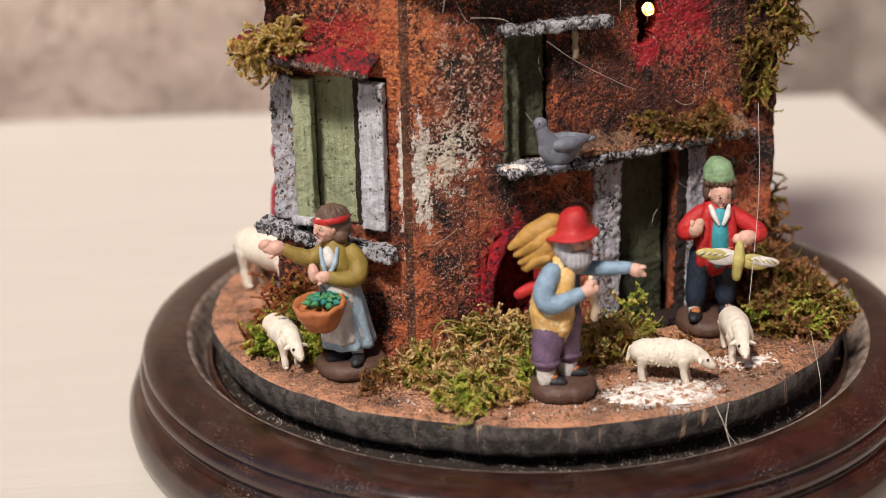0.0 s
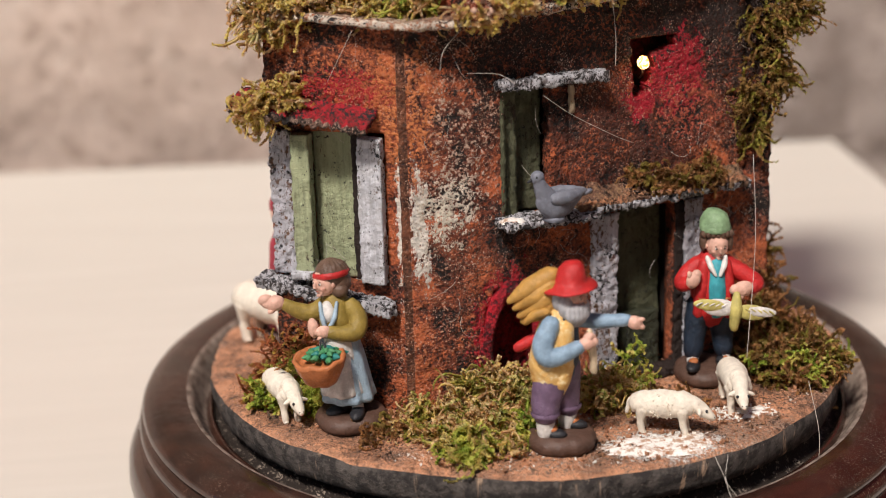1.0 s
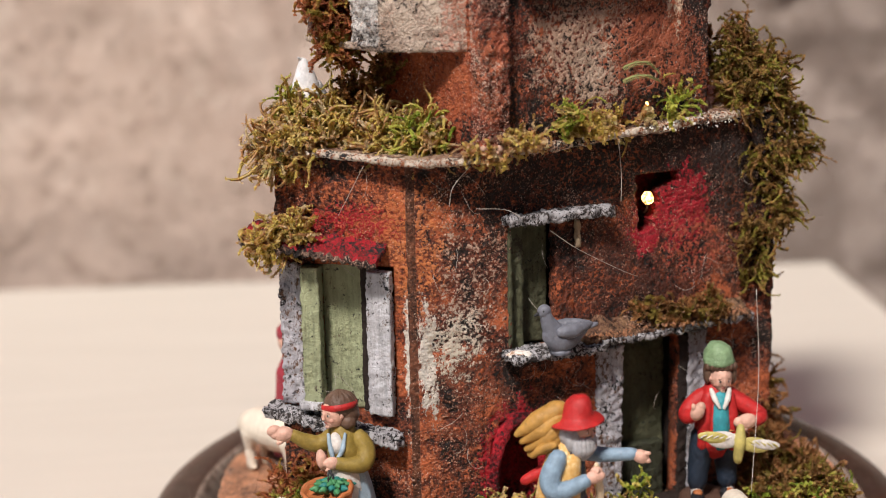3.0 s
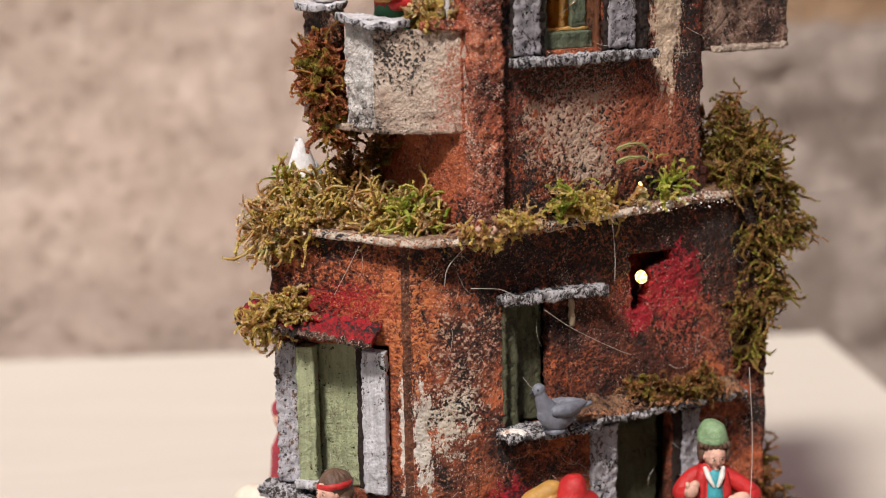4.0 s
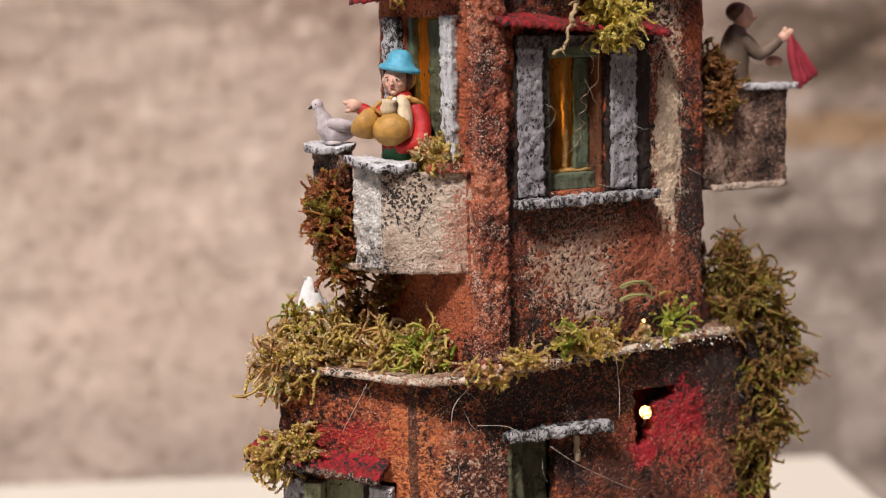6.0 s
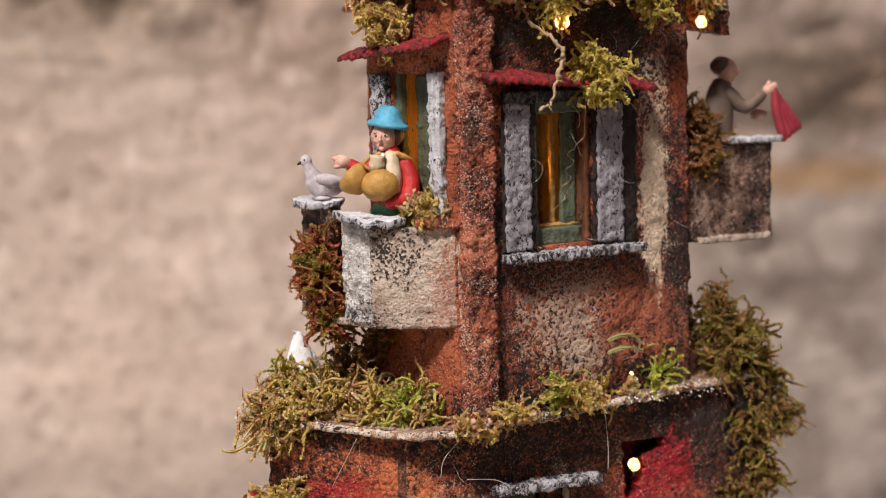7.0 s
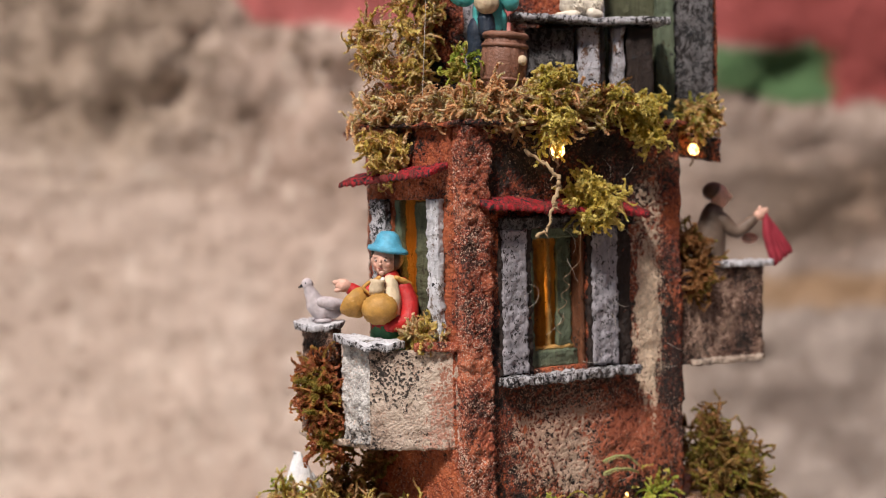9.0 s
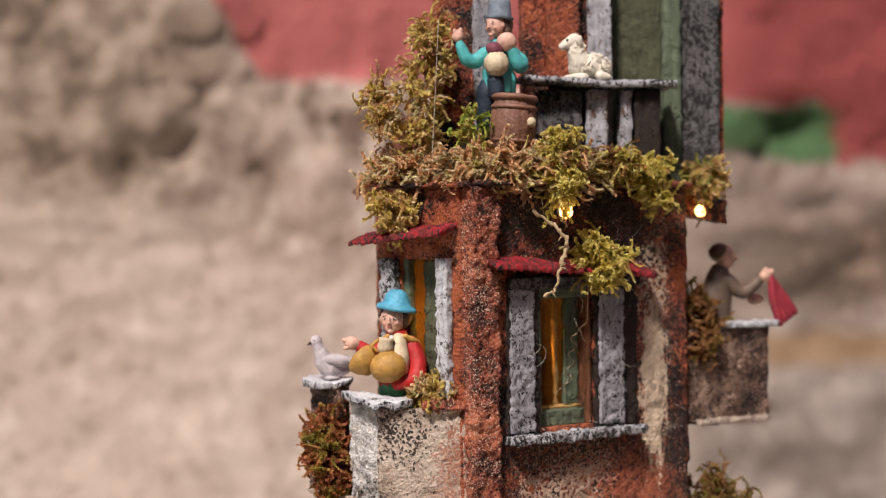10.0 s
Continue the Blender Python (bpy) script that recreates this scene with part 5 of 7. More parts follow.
def figurine(name, label, category, at, rz, shapes, colors, scale=0.01, bumpy=0.012, group="", tall=1.0):
    """Build one painted clay piece in centimetres and set it down."""
    bm = bmesh.new()
    shapes(bm, {c: k for k, c in enumerate(colors)})
    rough(bm, bumpy, 3.2, 1.0)
    rough(bm, bumpy * 0.5, 9.0, 4.0)
    bm.transform(Matrix.Diagonal((scale, scale, scale * tall, 1)))
    ob = mesh_ob(name, bm, [PAINT[c] for c in colors])
    ob.matrix_world = pose(*at, 0, 0, rz)
    return tagged(ob, label, category, group)


def arm(bm, pts, radii, mat, seg=12):
    """A limb that bends smoothly through pts, with enough rings to be kneaded."""
    p = [Vector(q) for q in pts]
    ends = [p[0] * 2 - p[1]] + p + [p[-1] * 2 - p[-2]]
    out, wide = [], []
    for i, (a, b, c, d) in enumerate(zip(ends, ends[1:], ends[2:], ends[3:])):
        for k in range(5):
            u = k / 5
            out.append(0.5 * (2 * b + (c - a) * u + (2 * a - 5 * b + 4 * c - d) * u * u + (3 * b - 3 * c + d - a) * u ** 3))
            wide.append(radii[i] + (radii[i + 1] - radii[i]) * u)
    limb(bm, out + [p[-1]], wide + [radii[-1]], mat, seg)


def clod(bm, mat, r=0.84, h=0.45):
    """A lump of clay pressed flat under the feet, with cracks between its pads."""
    at = len(bm.verts)
    lathe(bm, [(0.02, 0.0), (r * 0.86, 0.0), (r * 0.98, h * 0.15), (r * 1.03, h * 0.38), (r * 1.02, h * 0.62), (r * 0.95, h * 0.85), (r * 0.82, h), (r * 0.5, h * 1.03), (0.02, h * 1.02)], 40, mat)
    bm.verts.ensure_lookup_table()
    for v in bm.verts[at:]:
        a = math.atan2(v.co.y, v.co.x)
        crack = max(0.0, 1 - abs(((a * 4 / math.pi + 0.9 * noise.noise(Vector((a, 2, r)))) % 1) - 0.5) * 11)
        f = 1 + 0.09 * noise.noise(Vector((math.cos(a) * 1.7, math.sin(a) * 1.7, r * 9))) - 0.10 * crack * (v.co.z > h * 0.1)
        v.co.x, v.co.y = v.co.x * f, v.co.y * f


def skirt(bm, profile, mat, m, folds=9, deep=0.06, seg=54):
    """A turned cloth with hanging folds that deepen towards its hem."""
    at = len(bm.verts)
    fine = []
    for (r0, z0), (r1, z1) in zip(profile, profile[1:]):
        fine += [(r0 + (r1 - r0) * k / 4, z0 + (z1 - z0) * k / 4) for k in range(4)]
    lathe(bm, fine + [profile[-1]], seg, mat)
    top, low = max(z for _, z in profile), min(z for _, z in profile)
    bm.verts.ensure_lookup_table()
    for v in bm.verts[at:]:
        a, k = math.atan2(v.co.y, v.co.x), 1 - (v.co.z - low) / (top - low)
        f = 1 + deep * k * (math.sin(a * folds) + 0.6 * noise.noise(Vector((math.cos(a) * 3, math.sin(a) * 3, 5))))
        v.co = m @ Vector((v.co.x * f, v.co.y * f, v.co.z + 0.03 * k * noise.noise(Vector((math.cos(a) * 4, math.sin(a) * 4, 1)))))


def shoe(bm, mat, x, y, z, turn):
    ball(bm, (x, y, z), (0.19, 0.36, 0.14), mat, (0, 0, turn))
    m = pose(x, y, z, 0, 0, turn)
    ball(bm, m @ Vector((0, 0.14, 0.06)), (0.17, 0.20, 0.14), mat, (0, 0, turn))


def face(bm, c, at, r, yaw, pitch=0.0):
    """A painted clay head with brows, eyes, nose and mouth. yaw 0 looks towards -y, 90 towards +x; pitch > 0 looks down."""
    m = pose(*at, 0, 0, yaw) @ pose(0, 0, 0, pitch, 0, 0)

    def dab(u, v, w, size, mat, roll=0.0):
        ball(bm, m @ Vector((u * r, -v * r, w * r)), tuple(s * r for s in size), c[mat], (pitch, roll, yaw), 10)

    ball(bm, at, (0.90 * r, 0.92 * r, 1.06 * r), c["skin"], (pitch, 0, yaw), 20)
    dab(0, 0.34, -0.58, (0.52, 0.50, 0.44), "skin")
    dab(0, 0.70, -0.84, (0.22, 0.20, 0.18), "skin")
    for side in (-1, 1):
        dab(side * 0.40, 0.60, -0.26, (0.26, 0.22, 0.24), "blush")
        dab(side * 0.33, 0.825, 0.06, (0.13, 0.05, 0.07), "white")
        dab(side * 0.32, 0.865, 0.06, (0.075, 0.03, 0.075), "black")
        dab(side * 0.36, 0.82, 0.25, (0.17, 0.045, 0.022), "hair", side * 8)
        dab(side * 0.90, 0.05, -0.05, (0.10, 0.20, 0.26), "skin")
    dab(0, 0.94, -0.02, (0.10, 0.14, 0.26), "skin")
    dab(0, 0.99, -0.20, (0.14, 0.12, 0.11), "skin")
    dab(0, 0.89, -0.50, (0.19, 0.05, 0.045), "lips")


def hand(bm, c, at, turn, r=0.20, spread=False):
    """A mitten hand with its thumb; turn lays its long axis, which is x."""
    e = Euler([radians(a) for a in turn]).to_matrix()
    ball(bm, at, (r * 1.10, r * 0.72, r * 0.85), c["skin"], turn, 14)
    ball(bm, Vector(at) + e @ Vector((r * 0.75, 0, -r * 0.10)), (r * 0.72, r * 0.50, r * (0.38 if spread else 0.6)), c["skin"], turn, 12)
    ball(bm, Vector(at) + e @ Vector((r * 0.45, -r * 0.2, r * 0.70)), (r * 0.55, r * 0.34, r * 0.30), c["skin"], (turn[0], turn[1] - 30, turn[2]), 10)


def shepherd(bm, c):
    clod(bm, c["earth"], 0.88)
    shoe(bm, c["black"], -0.22, -0.40, 0.50, 68)
    shoe(bm, c["black"], 0.32, 0.10, 0.52, 74)
    for x, y, kx, ky in ((-0.40, -0.36, -0.34, -0.24), (0.16, 0.14, 0.12, 0.12)):
        arm(bm, [(x, y, 0.50), (x, y + 0.02, 1.10)], [0.22, 0.26], c["white"])
        ball(bm, (x + 0.16, y - 0.02, 0.62), (0.15, 0.17, 0.10), c["orange"])
        arm(bm, [(x, y, 1.04), (kx - 0.02, ky, 1.42), (kx * 0.5, ky * 0.5, 2.15)], [0.33, 0.39, 0.44], c["purple"], 16)
        lathe(bm, [(0.34, -0.06), (0.375, 0.0), (0.34, 0.06)], 18, c["purple"], pose(x, y, 1.02))
    # vest, open in front over a dark shirt
    arm(bm, [(-0.02, 0.0, 2.0), (0.02, 0.0, 2.7), (0.06, 0.0, 3.35)], [0.44, 0.46, 0.36], c["navy"], 18)
    arm(bm, [(-0.22, -0.08, 1.82), (-0.21, -0.07, 2.2), (-0.20, -0.06, 2.6), (-0.08, 0.0, 3.30)], [0.50, 0.58, 0.52, 0.40], c["fleece"], 24)
    arm(bm, [(-0.02, -0.40, 1.86), (0.04, -0.36, 2.4), (0.10, -0.28, 3.2)], [0.22, 0.25, 0.22], c["fleece"], 14)
    arm(bm, [(0.30, 0.26, 2.1), (0.28, 0.24, 2.7), (0.20, 0.18, 3.3)], [0.20, 0.22, 0.20], c["fleece"], 14)
    # head with grey hair and beard
    face(bm, c, (0.30, -0.02, 3.92), 0.38, 52, 4)
    ball(bm, (0.06, 0.02, 3.86), (0.34, 0.38, 0.40), c["grey"], seg=18)
    ball(bm, (0.12, -0.24, 3.74), (0.22, 0.18, 0.34), c["grey"], seg=14)
    for k in range(9):
        a = radians(-20 + 16 * k)
        x, y = 0.30 + 0.30 * math.sin(a), -0.02 - 0.32 * math.cos(a)
        arm(bm, [(x, y, 3.72), (x * 1.02, y * 1.04, 3.48), (0.36 + 0.1 * math.sin(a), -0.06 - 0.20 * math.cos(a), 3.24)], [0.11, 0.12, 0.05], c["grey"], 8)
    ball(bm, (0.52, -0.20, 3.68), (0.18, 0.16, 0.07), c["grey"], (0, 10, 40))
    # hat with a drooping brim and a dented crown
    at = len(bm.verts)
    lathe(bm, [(0.28, 4.22), (0.60, 4.11), (0.66, 4.13), (0.62, 4.18), (0.46, 4.24), (0.40, 4.34), (0.36, 4.48), (0.28, 4.66), (0.17, 4.78), (0.02, 4.82)], 34, c["red"], pose(0.24, 0, 0, 0, 0, 0))
    bm.verts.ensure_lookup_table()
    for v in bm.verts[at:]:
        k = max(0.0, v.co.z - 4.2)
        v.co.z += 0.10 * (v.co.x - 0.24) + 0.05 * noise.noise(v.co * 2.5)
        v.co.x += 0.05 * k + 0.05 * noise.noise(v.co * 2.0 + Vector((7, 0, 0)))
        v.co.y += 0.06 * noise.noise(v.co * 2.2 + Vector((0, 9, 0)))
    # near arm bent to the chest, far arm stretched out
    arm(bm, [(-0.26, -0.36, 3.30), (-0.46, -0.52, 2.86), (-0.34, -0.62, 2.58), (0.02, -0.68, 2.66), (0.40, -0.70, 2.86)], [0.24, 0.27, 0.26, 0.21, 0.17], c["blue"], 16)
    hand(bm, c, (0.58, -0.70, 2.94), (0, -14, 8), 0.20)
    ball(bm, (0.66, -0.62, 3.06), (0.16, 0.12, 0.12), c["skin"])
    arm(bm, [(0.30, 0.30, 3.24), (0.75, 0.28, 3.16), (1.30, 0.12, 3.20), (1.62, 0.04, 3.24)], [0.20, 0.19, 0.17, 0.15], c["blue"], 14)
    hand(bm, c, (1.80, 0.0, 3.18), (0, 26, 0), 0.20, True)
    arm(bm, [(0.66, -0.56, 3.2), (0.74, -0.48, 2.7), (0.78, -0.40, 2.12)], [0.07, 0.09, 0.10], c["cream"])
    # folded sack over the shoulder
    for k, (x, z, tip, wide) in enumerate(((-1.08, 3.80, 4.36, 0.25), (-0.96, 3.60, 4.18, 0.25), (-0.84, 3.38, 4.0, 0.23), (-0.76, 3.22, 3.76, 0.17))):
        arm(bm, [(x - 0.12, 0.08 + 0.05 * k, z), (x + 0.34, 0.10 - 0.05 * k, z + 0.30), (-0.22, 0.14 - 0.05 * k, tip), (0.02, 0.16, tip + 0.02)], [0.09, wide, wide * 1.05, 0.12], c["straw"], 14)
    arm(bm, [(-0.85, -0.10, 3.30), (-0.62, -0.20, 3.52), (-0.34, -0.26, 3.62)], [0.08, 0.12, 0.10], c["straw"], 10)
    arm(bm, [(-1.02, 0.20, 2.55), (-0.72, 0.18, 2.72), (-0.45, 0.10, 2.9)], [0.13, 0.15, 0.12], c["red"], 10)


figurine("shepherd_figurine", "clay figurine in red hat and yellow vest with straw sack", "figurine", (-0.0024, -0.0715, 0.0), -6.3, shepherd,
         ("earth", "black", "white", "purple", "fleece", "navy", "skin", "grey", "red", "blue", "straw", "cream", "orange", "hair", "lips", "blush"))


def peasant_woman(bm, c):
    clod(bm, c["earth"], 0.92, 0.44)
    shoe(bm, c["black"], -0.30, -0.30, 0.50, -62)
    shoe(bm, c["black"], 0.20, -0.56, 0.50, -8)
    arm(bm, [(0.22, -0.42, 0.5), (0.2, -0.3, 1.0)], [0.15, 0.16], c["white"])
    arm(bm, [(-0.22, -0.22, 0.5), (-0.2, -0.2, 1.0)], [0.15, 0.16], c["white"])
    skirt(bm, [(0.02, 0.80), (0.62, 0.74), (0.69, 0.80), (0.64, 1.2), (0.56, 1.9), (0.47, 2.5), (0.40, 2.75)], c["sky"], Matrix(((1, 0, -0.10, 0.05), (0, 1, 0, 0), (0, 0, 1, 0), (0, 0, 0, 1))))
    skirt(bm, [(0.02, 1.02), (0.52, 0.98), (0.56, 1.04), (0.51, 1.5), (0.45, 2.1), (0.40, 2.62), (0.2, 2.70)], c["white"], Matrix(((1, 0, -0.09, -0.06), (0, 1, 0, -0.20), (0, 0, 1, 0), (0, 0, 0, 1))), 11, 0.05)
    arm(bm, [(-0.22, 0, 2.55), (-0.24, 0, 2.95), (-0.26, 0, 3.34)], [0.44, 0.46, 0.36], c["olive"], 20)
    # blouse in the neckline with blue edges
    ball(bm, (-0.42, -0.26, 3.14), (0.20, 0.22, 0.32), c["white"], (0, -6, 0))
    for x, low in ((-0.62, -0.50), (-0.20, -0.42)):
        arm(bm, [(x, -0.34, 3.42), (x * 0.7 - 0.13, -0.46, 3.05), (low, -0.50, 2.80)], [0.05, 0.065, 0.05], c["sky"], 8)
    arm(bm, [(-0.30, -0.02, 3.30), (-0.36, -0.02, 3.62)], [0.19, 0.17], c["skin"])
    face(bm, c, (-0.46, -0.08, 3.92), 0.36, -48, 4)
    # hair drawn back under a red band
    ball(bm, (-0.32, 0.02, 4.08), (0.43, 0.42, 0.40), c["hair"], seg=20)
    ball(bm, (-0.16, 0.04, 3.86), (0.33, 0.36, 0.36), c["hair"], seg=16)
    ball(bm, (-0.12, -0.18, 3.70), (0.22, 0.20, 0.20), c["hair"])
    for k in range(7):
        a = radians(-70 + 28 * k)
        arm(bm, [(-0.34 + 0.05 * math.sin(a), 0.0, 4.46), (-0.30 + 0.26 * math.sin(a), 0.02 - 0.26 * math.cos(a), 4.34), (-0.28 + 0.38 * math.sin(a), 0.04 - 0.36 * math.cos(a), 4.14)], [0.05, 0.065, 0.05], c["hair"], 8)
    lathe(bm, [(0.43, -0.08), (0.465, -0.03), (0.465, 0.03), (0.43, 0.08)], 30, c["red"], pose(-0.34, 0.0, 4.09, -7, -7, 0))
    # far arm reaching out, near arm holding the basket
    arm(bm, [(-0.50, 0.08, 3.24), (-0.86, 0.02, 3.06), (-1.22, -0.06, 3.16), (-1.55, -0.12, 3.36)], [0.24, 0.23, 0.20, 0.15], c["olive"], 14)
    hand(bm, c, (-1.76, -0.16, 3.40), (0, 172, 0), 0.24)
    ball(bm, (-2.0, -0.14, 3.48), (0.20, 0.13, 0.14), c["skin"], (0, -14, 0))
    arm(bm, [(0.14, -0.10, 3.22), (0.30, -0.18, 2.92), (0.22, -0.36, 2.66), (-0.10, -0.52, 2.66), (-0.42, -0.58, 2.74)], [0.24, 0.26, 0.25, 0.20, 0.16], c["olive"], 16)
    hand(bm, c, (-0.54, -0.62, 2.76), (0, 178, 0), 0.19)
    ball(bm, (-0.80, -0.58, 2.86), (0.14, 0.13, 0.27), c["skin"], (0, -8, 0))
    # basket with a ragged rim and a cabbage
    at = len(bm.verts)
    lathe(bm, [(0.02, 1.22), (0.34, 1.22), (0.46, 1.36), (0.58, 1.60), (0.66, 1.84), (0.68, 1.94), (0.60, 1.97), (0.54, 1.88), (0.46, 1.76), (0.02, 1.72)], 40, c["orange"], pose(-0.50, -0.72, 0.30, 6, -5, 0))
    bm.verts.ensure_lookup_table()
    for v in bm.verts[at:]:
        a = math.atan2(v.co.y + 0.72, v.co.x + 0.50)
        v.co.z += (v.co.z > 1.8) * 0.03 * math.sin(a * 9 + 2 * noise.noise(Vector((a, 0, 3)))) + 0.05 * noise.noise(v.co * 3)
        v.co.x += 0.05 * noise.noise(v.co * 4 + Vector((5, 0, 0)))
        v.co.y += 0.05 * noise.noise(v.co * 4 + Vector((0, 5, 0)))
    for k in range(26):
        a, r = k * 2.4, 0.07 + 0.016 * k
        p = Vector((-0.50 + r * math.cos(a), -0.72 + r * math.sin(a), 2.32 - 0.42 * r))
        out = Vector((math.cos(a), math.sin(a), 0.5)).normalized() * 0.15
        arm(bm, [p - out, p + Vector((0, 0, 0.05)), p + out], [0.05, 0.10, 0.03], c["leaf"] if k % 3 else c["sea"], 7)
    for x in (-0.44, -0.58):
        tube(bm, [(x - 0.04, -0.92, 2.16), (x - 0.06, -0.82, 2.4), (-0.60, -0.68, 2.66)], 0.026, 6, c["black"])


figurine("woman_figurine", "clay figurine with red headband, white apron and vegetable basket", "figurine", (-0.0530, -0.0485, 0.0), -6.3, peasant_woman,
         ("earth", "black", "white", "sky", "olive", "skin", "hair", "red", "orange", "leaf", "sea", "lips", "blush"))


def wing(bm, mat, tip_mat, root, tip, wide, thick=0.05):
    """A spread wing of laid feathers between root and tip."""
    root, tip = Vector(root), Vector(tip)
    way = tip - root
    lean = math.degrees(math.atan2(-way.z, way.x))
    ball(bm, root + way * 0.34 + Vector((0, 0.02, -wide * 0.25)), (way.length * 0.42, 0.06, wide * 0.62), mat, (0, lean, 0), 16)
    ball(bm, root + way * 0.58 + Vector((0, 0.0, -wide * 0.12)), (way.length * 0.42, 0.05, wide * 0.40), tip_mat, (0, lean, 0), 16)
    for k in range(5):
        u = 0.18 + 0.15 * k
        p = root + way * u + Vector((0, -0.045, wide * 0.05))
        arm(bm, [p, p + way * 0.09 + Vector((0, 0, -wide * 0.14)), p + way * 0.15 + Vector((0, 0.02, -wide * 0.30))], [0.016, 0.020, 0.010], mat, 6)


def bird_boy(bm, c):
    clod(bm, c["earth"], 0.92, 0.44)
    for x, y in ((-0.44, -0.34), (0.44, -0.24)):
        shoe(bm, c["black"], x - 0.03, y - 0.16, 0.52, -16 if x < 0 else 24)
        arm(bm, [(x, y + 0.10, 0.52), (x * 0.95, y + 0.20, 0.98)], [0.16, 0.18], c["white"])
        ball(bm, (x, y - 0.08, 0.64), (0.13, 0.15, 0.09), c["orange"])
        arm(bm, [(x * 0.95, y + 0.20, 0.86), (x * 0.82, y + 0.26, 1.45), (x * 0.5, y + 0.3, 2.15)], [0.27, 0.31, 0.38], c["navy"], 16)
    # jacket open over a turquoise shirt
    arm(bm, [(0.02, 0, 1.98), (0.02, 0, 2.6), (0.04, 0, 3.30)], [0.50, 0.52, 0.40], c["red"], 22)
    for side in (-1, 1):
        arm(bm, [(0.08 + side * 0.40, -0.28, 1.96), (0.10 + side * 0.36, -0.34, 2.6), (0.10 + side * 0.28, -0.24, 3.34)], [0.16, 0.19, 0.16], c["red"], 12)
        arm(bm, [(0.08 + side * 0.28, -0.50, 2.42), (0.10 + side * 0.44, -0.48, 2.46)], [0.035, 0.035], c["orange"], 6)
    arm(bm, [(0.14, -0.34, 2.06), (0.14, -0.37, 2.6), (0.14, -0.28, 3.28)], [0.24, 0.27, 0.22], c["teal"], 16)
    for x in (-0.04, 0.30):
        arm(bm, [(0.14 + (x - 0.14) * 1.4, -0.30, 3.52), (x, -0.46, 3.32), (0.14 + (x - 0.14) * 0.35, -0.56, 3.10)], [0.07, 0.085, 0.04], c["white"], 8)
    face(bm, c, (0.16, -0.16, 3.84), 0.34, 10, 12)
    # bobbed hair and knitted cap
    ball(bm, (0.14, 0.06, 3.98), (0.42, 0.38, 0.36), c["hair"], seg=18)
    for side in (-1, 1):
        ball(bm, (0.15 + side * 0.34, -0.08, 3.92), (0.11, 0.20, 0.30), c["hair"], seg=12)
    for k in range(7):
        x = -0.21 + 0.12 * k
        ball(bm, (x, -0.36 + 0.9 * (x - 0.15) ** 2, 4.16), (0.085, 0.09, 0.11), c["hair"], seg=8)
    at = len(bm.verts)
    lathe(bm, [(0.34, 4.16), (0.43, 4.19), (0.445, 4.26), (0.42, 4.34), (0.38, 4.50), (0.32, 4.66), (0.20, 4.77), (0.02, 4.80)], 28, c["green"], pose(0.13, -0.02, 0, 0, 0, 0))
    bm.verts.ensure_lookup_table()
    for v in bm.verts[at:]:
        v.co.x -= 0.22 * max(0, v.co.z - 4.45) ** 1.2 * 0.5
        v.co += Vector((0.04 * noise.noise(v.co * 3), 0.04 * noise.noise(v.co * 3 + Vector((4, 0, 0))), 0.05 * noise.noise(v.co * 2.4)))
    arm(bm, [(-0.30, 0, 3.26), (-0.58, -0.06, 3.02), (-0.74, -0.22, 2.80), (-0.62, -0.44, 2.86)], [0.24, 0.25, 0.24, 0.19], c["red"], 14)
    hand(bm, c, (-0.52, -0.58, 3.0), (0, -68, 0), 0.22)
    arm(bm, [(0.40, 0, 3.28), (0.82, -0.10, 3.02), (1.20, -0.26, 2.78), (1.08, -0.46, 2.70)], [0.24, 0.25, 0.22, 0.18], c["red"], 14)
    hand(bm, c, (0.80, -0.62, 2.74), (0, 165, 0), 0.25)
    # bird with spread wings
    arm(bm, [(0.60, -0.80, 2.62), (0.58, -0.86, 2.30), (0.56, -0.86, 2.02), (0.54, -0.82, 1.74)], [0.10, 0.17, 0.15, 0.12], c["lemon"], 14)
    wing(bm, c["white"], c["lemon"], (0.50, -0.86, 2.36), (-0.56, -0.90, 2.50), 0.40)
    wing(bm, c["lemon"], c["white"], (0.64, -0.86, 2.28), (1.66, -0.90, 2.16), 0.36)


figurine("boy_figurine", "clay figurine in green cap and red jacket holding a bird", "figurine", (0.0450, -0.0345, 0.0), -6.3, bird_boy,
         ("earth", "black", "white", "orange", "navy", "red", "teal", "skin", "hair", "green", "lemon", "lips", "blush"))


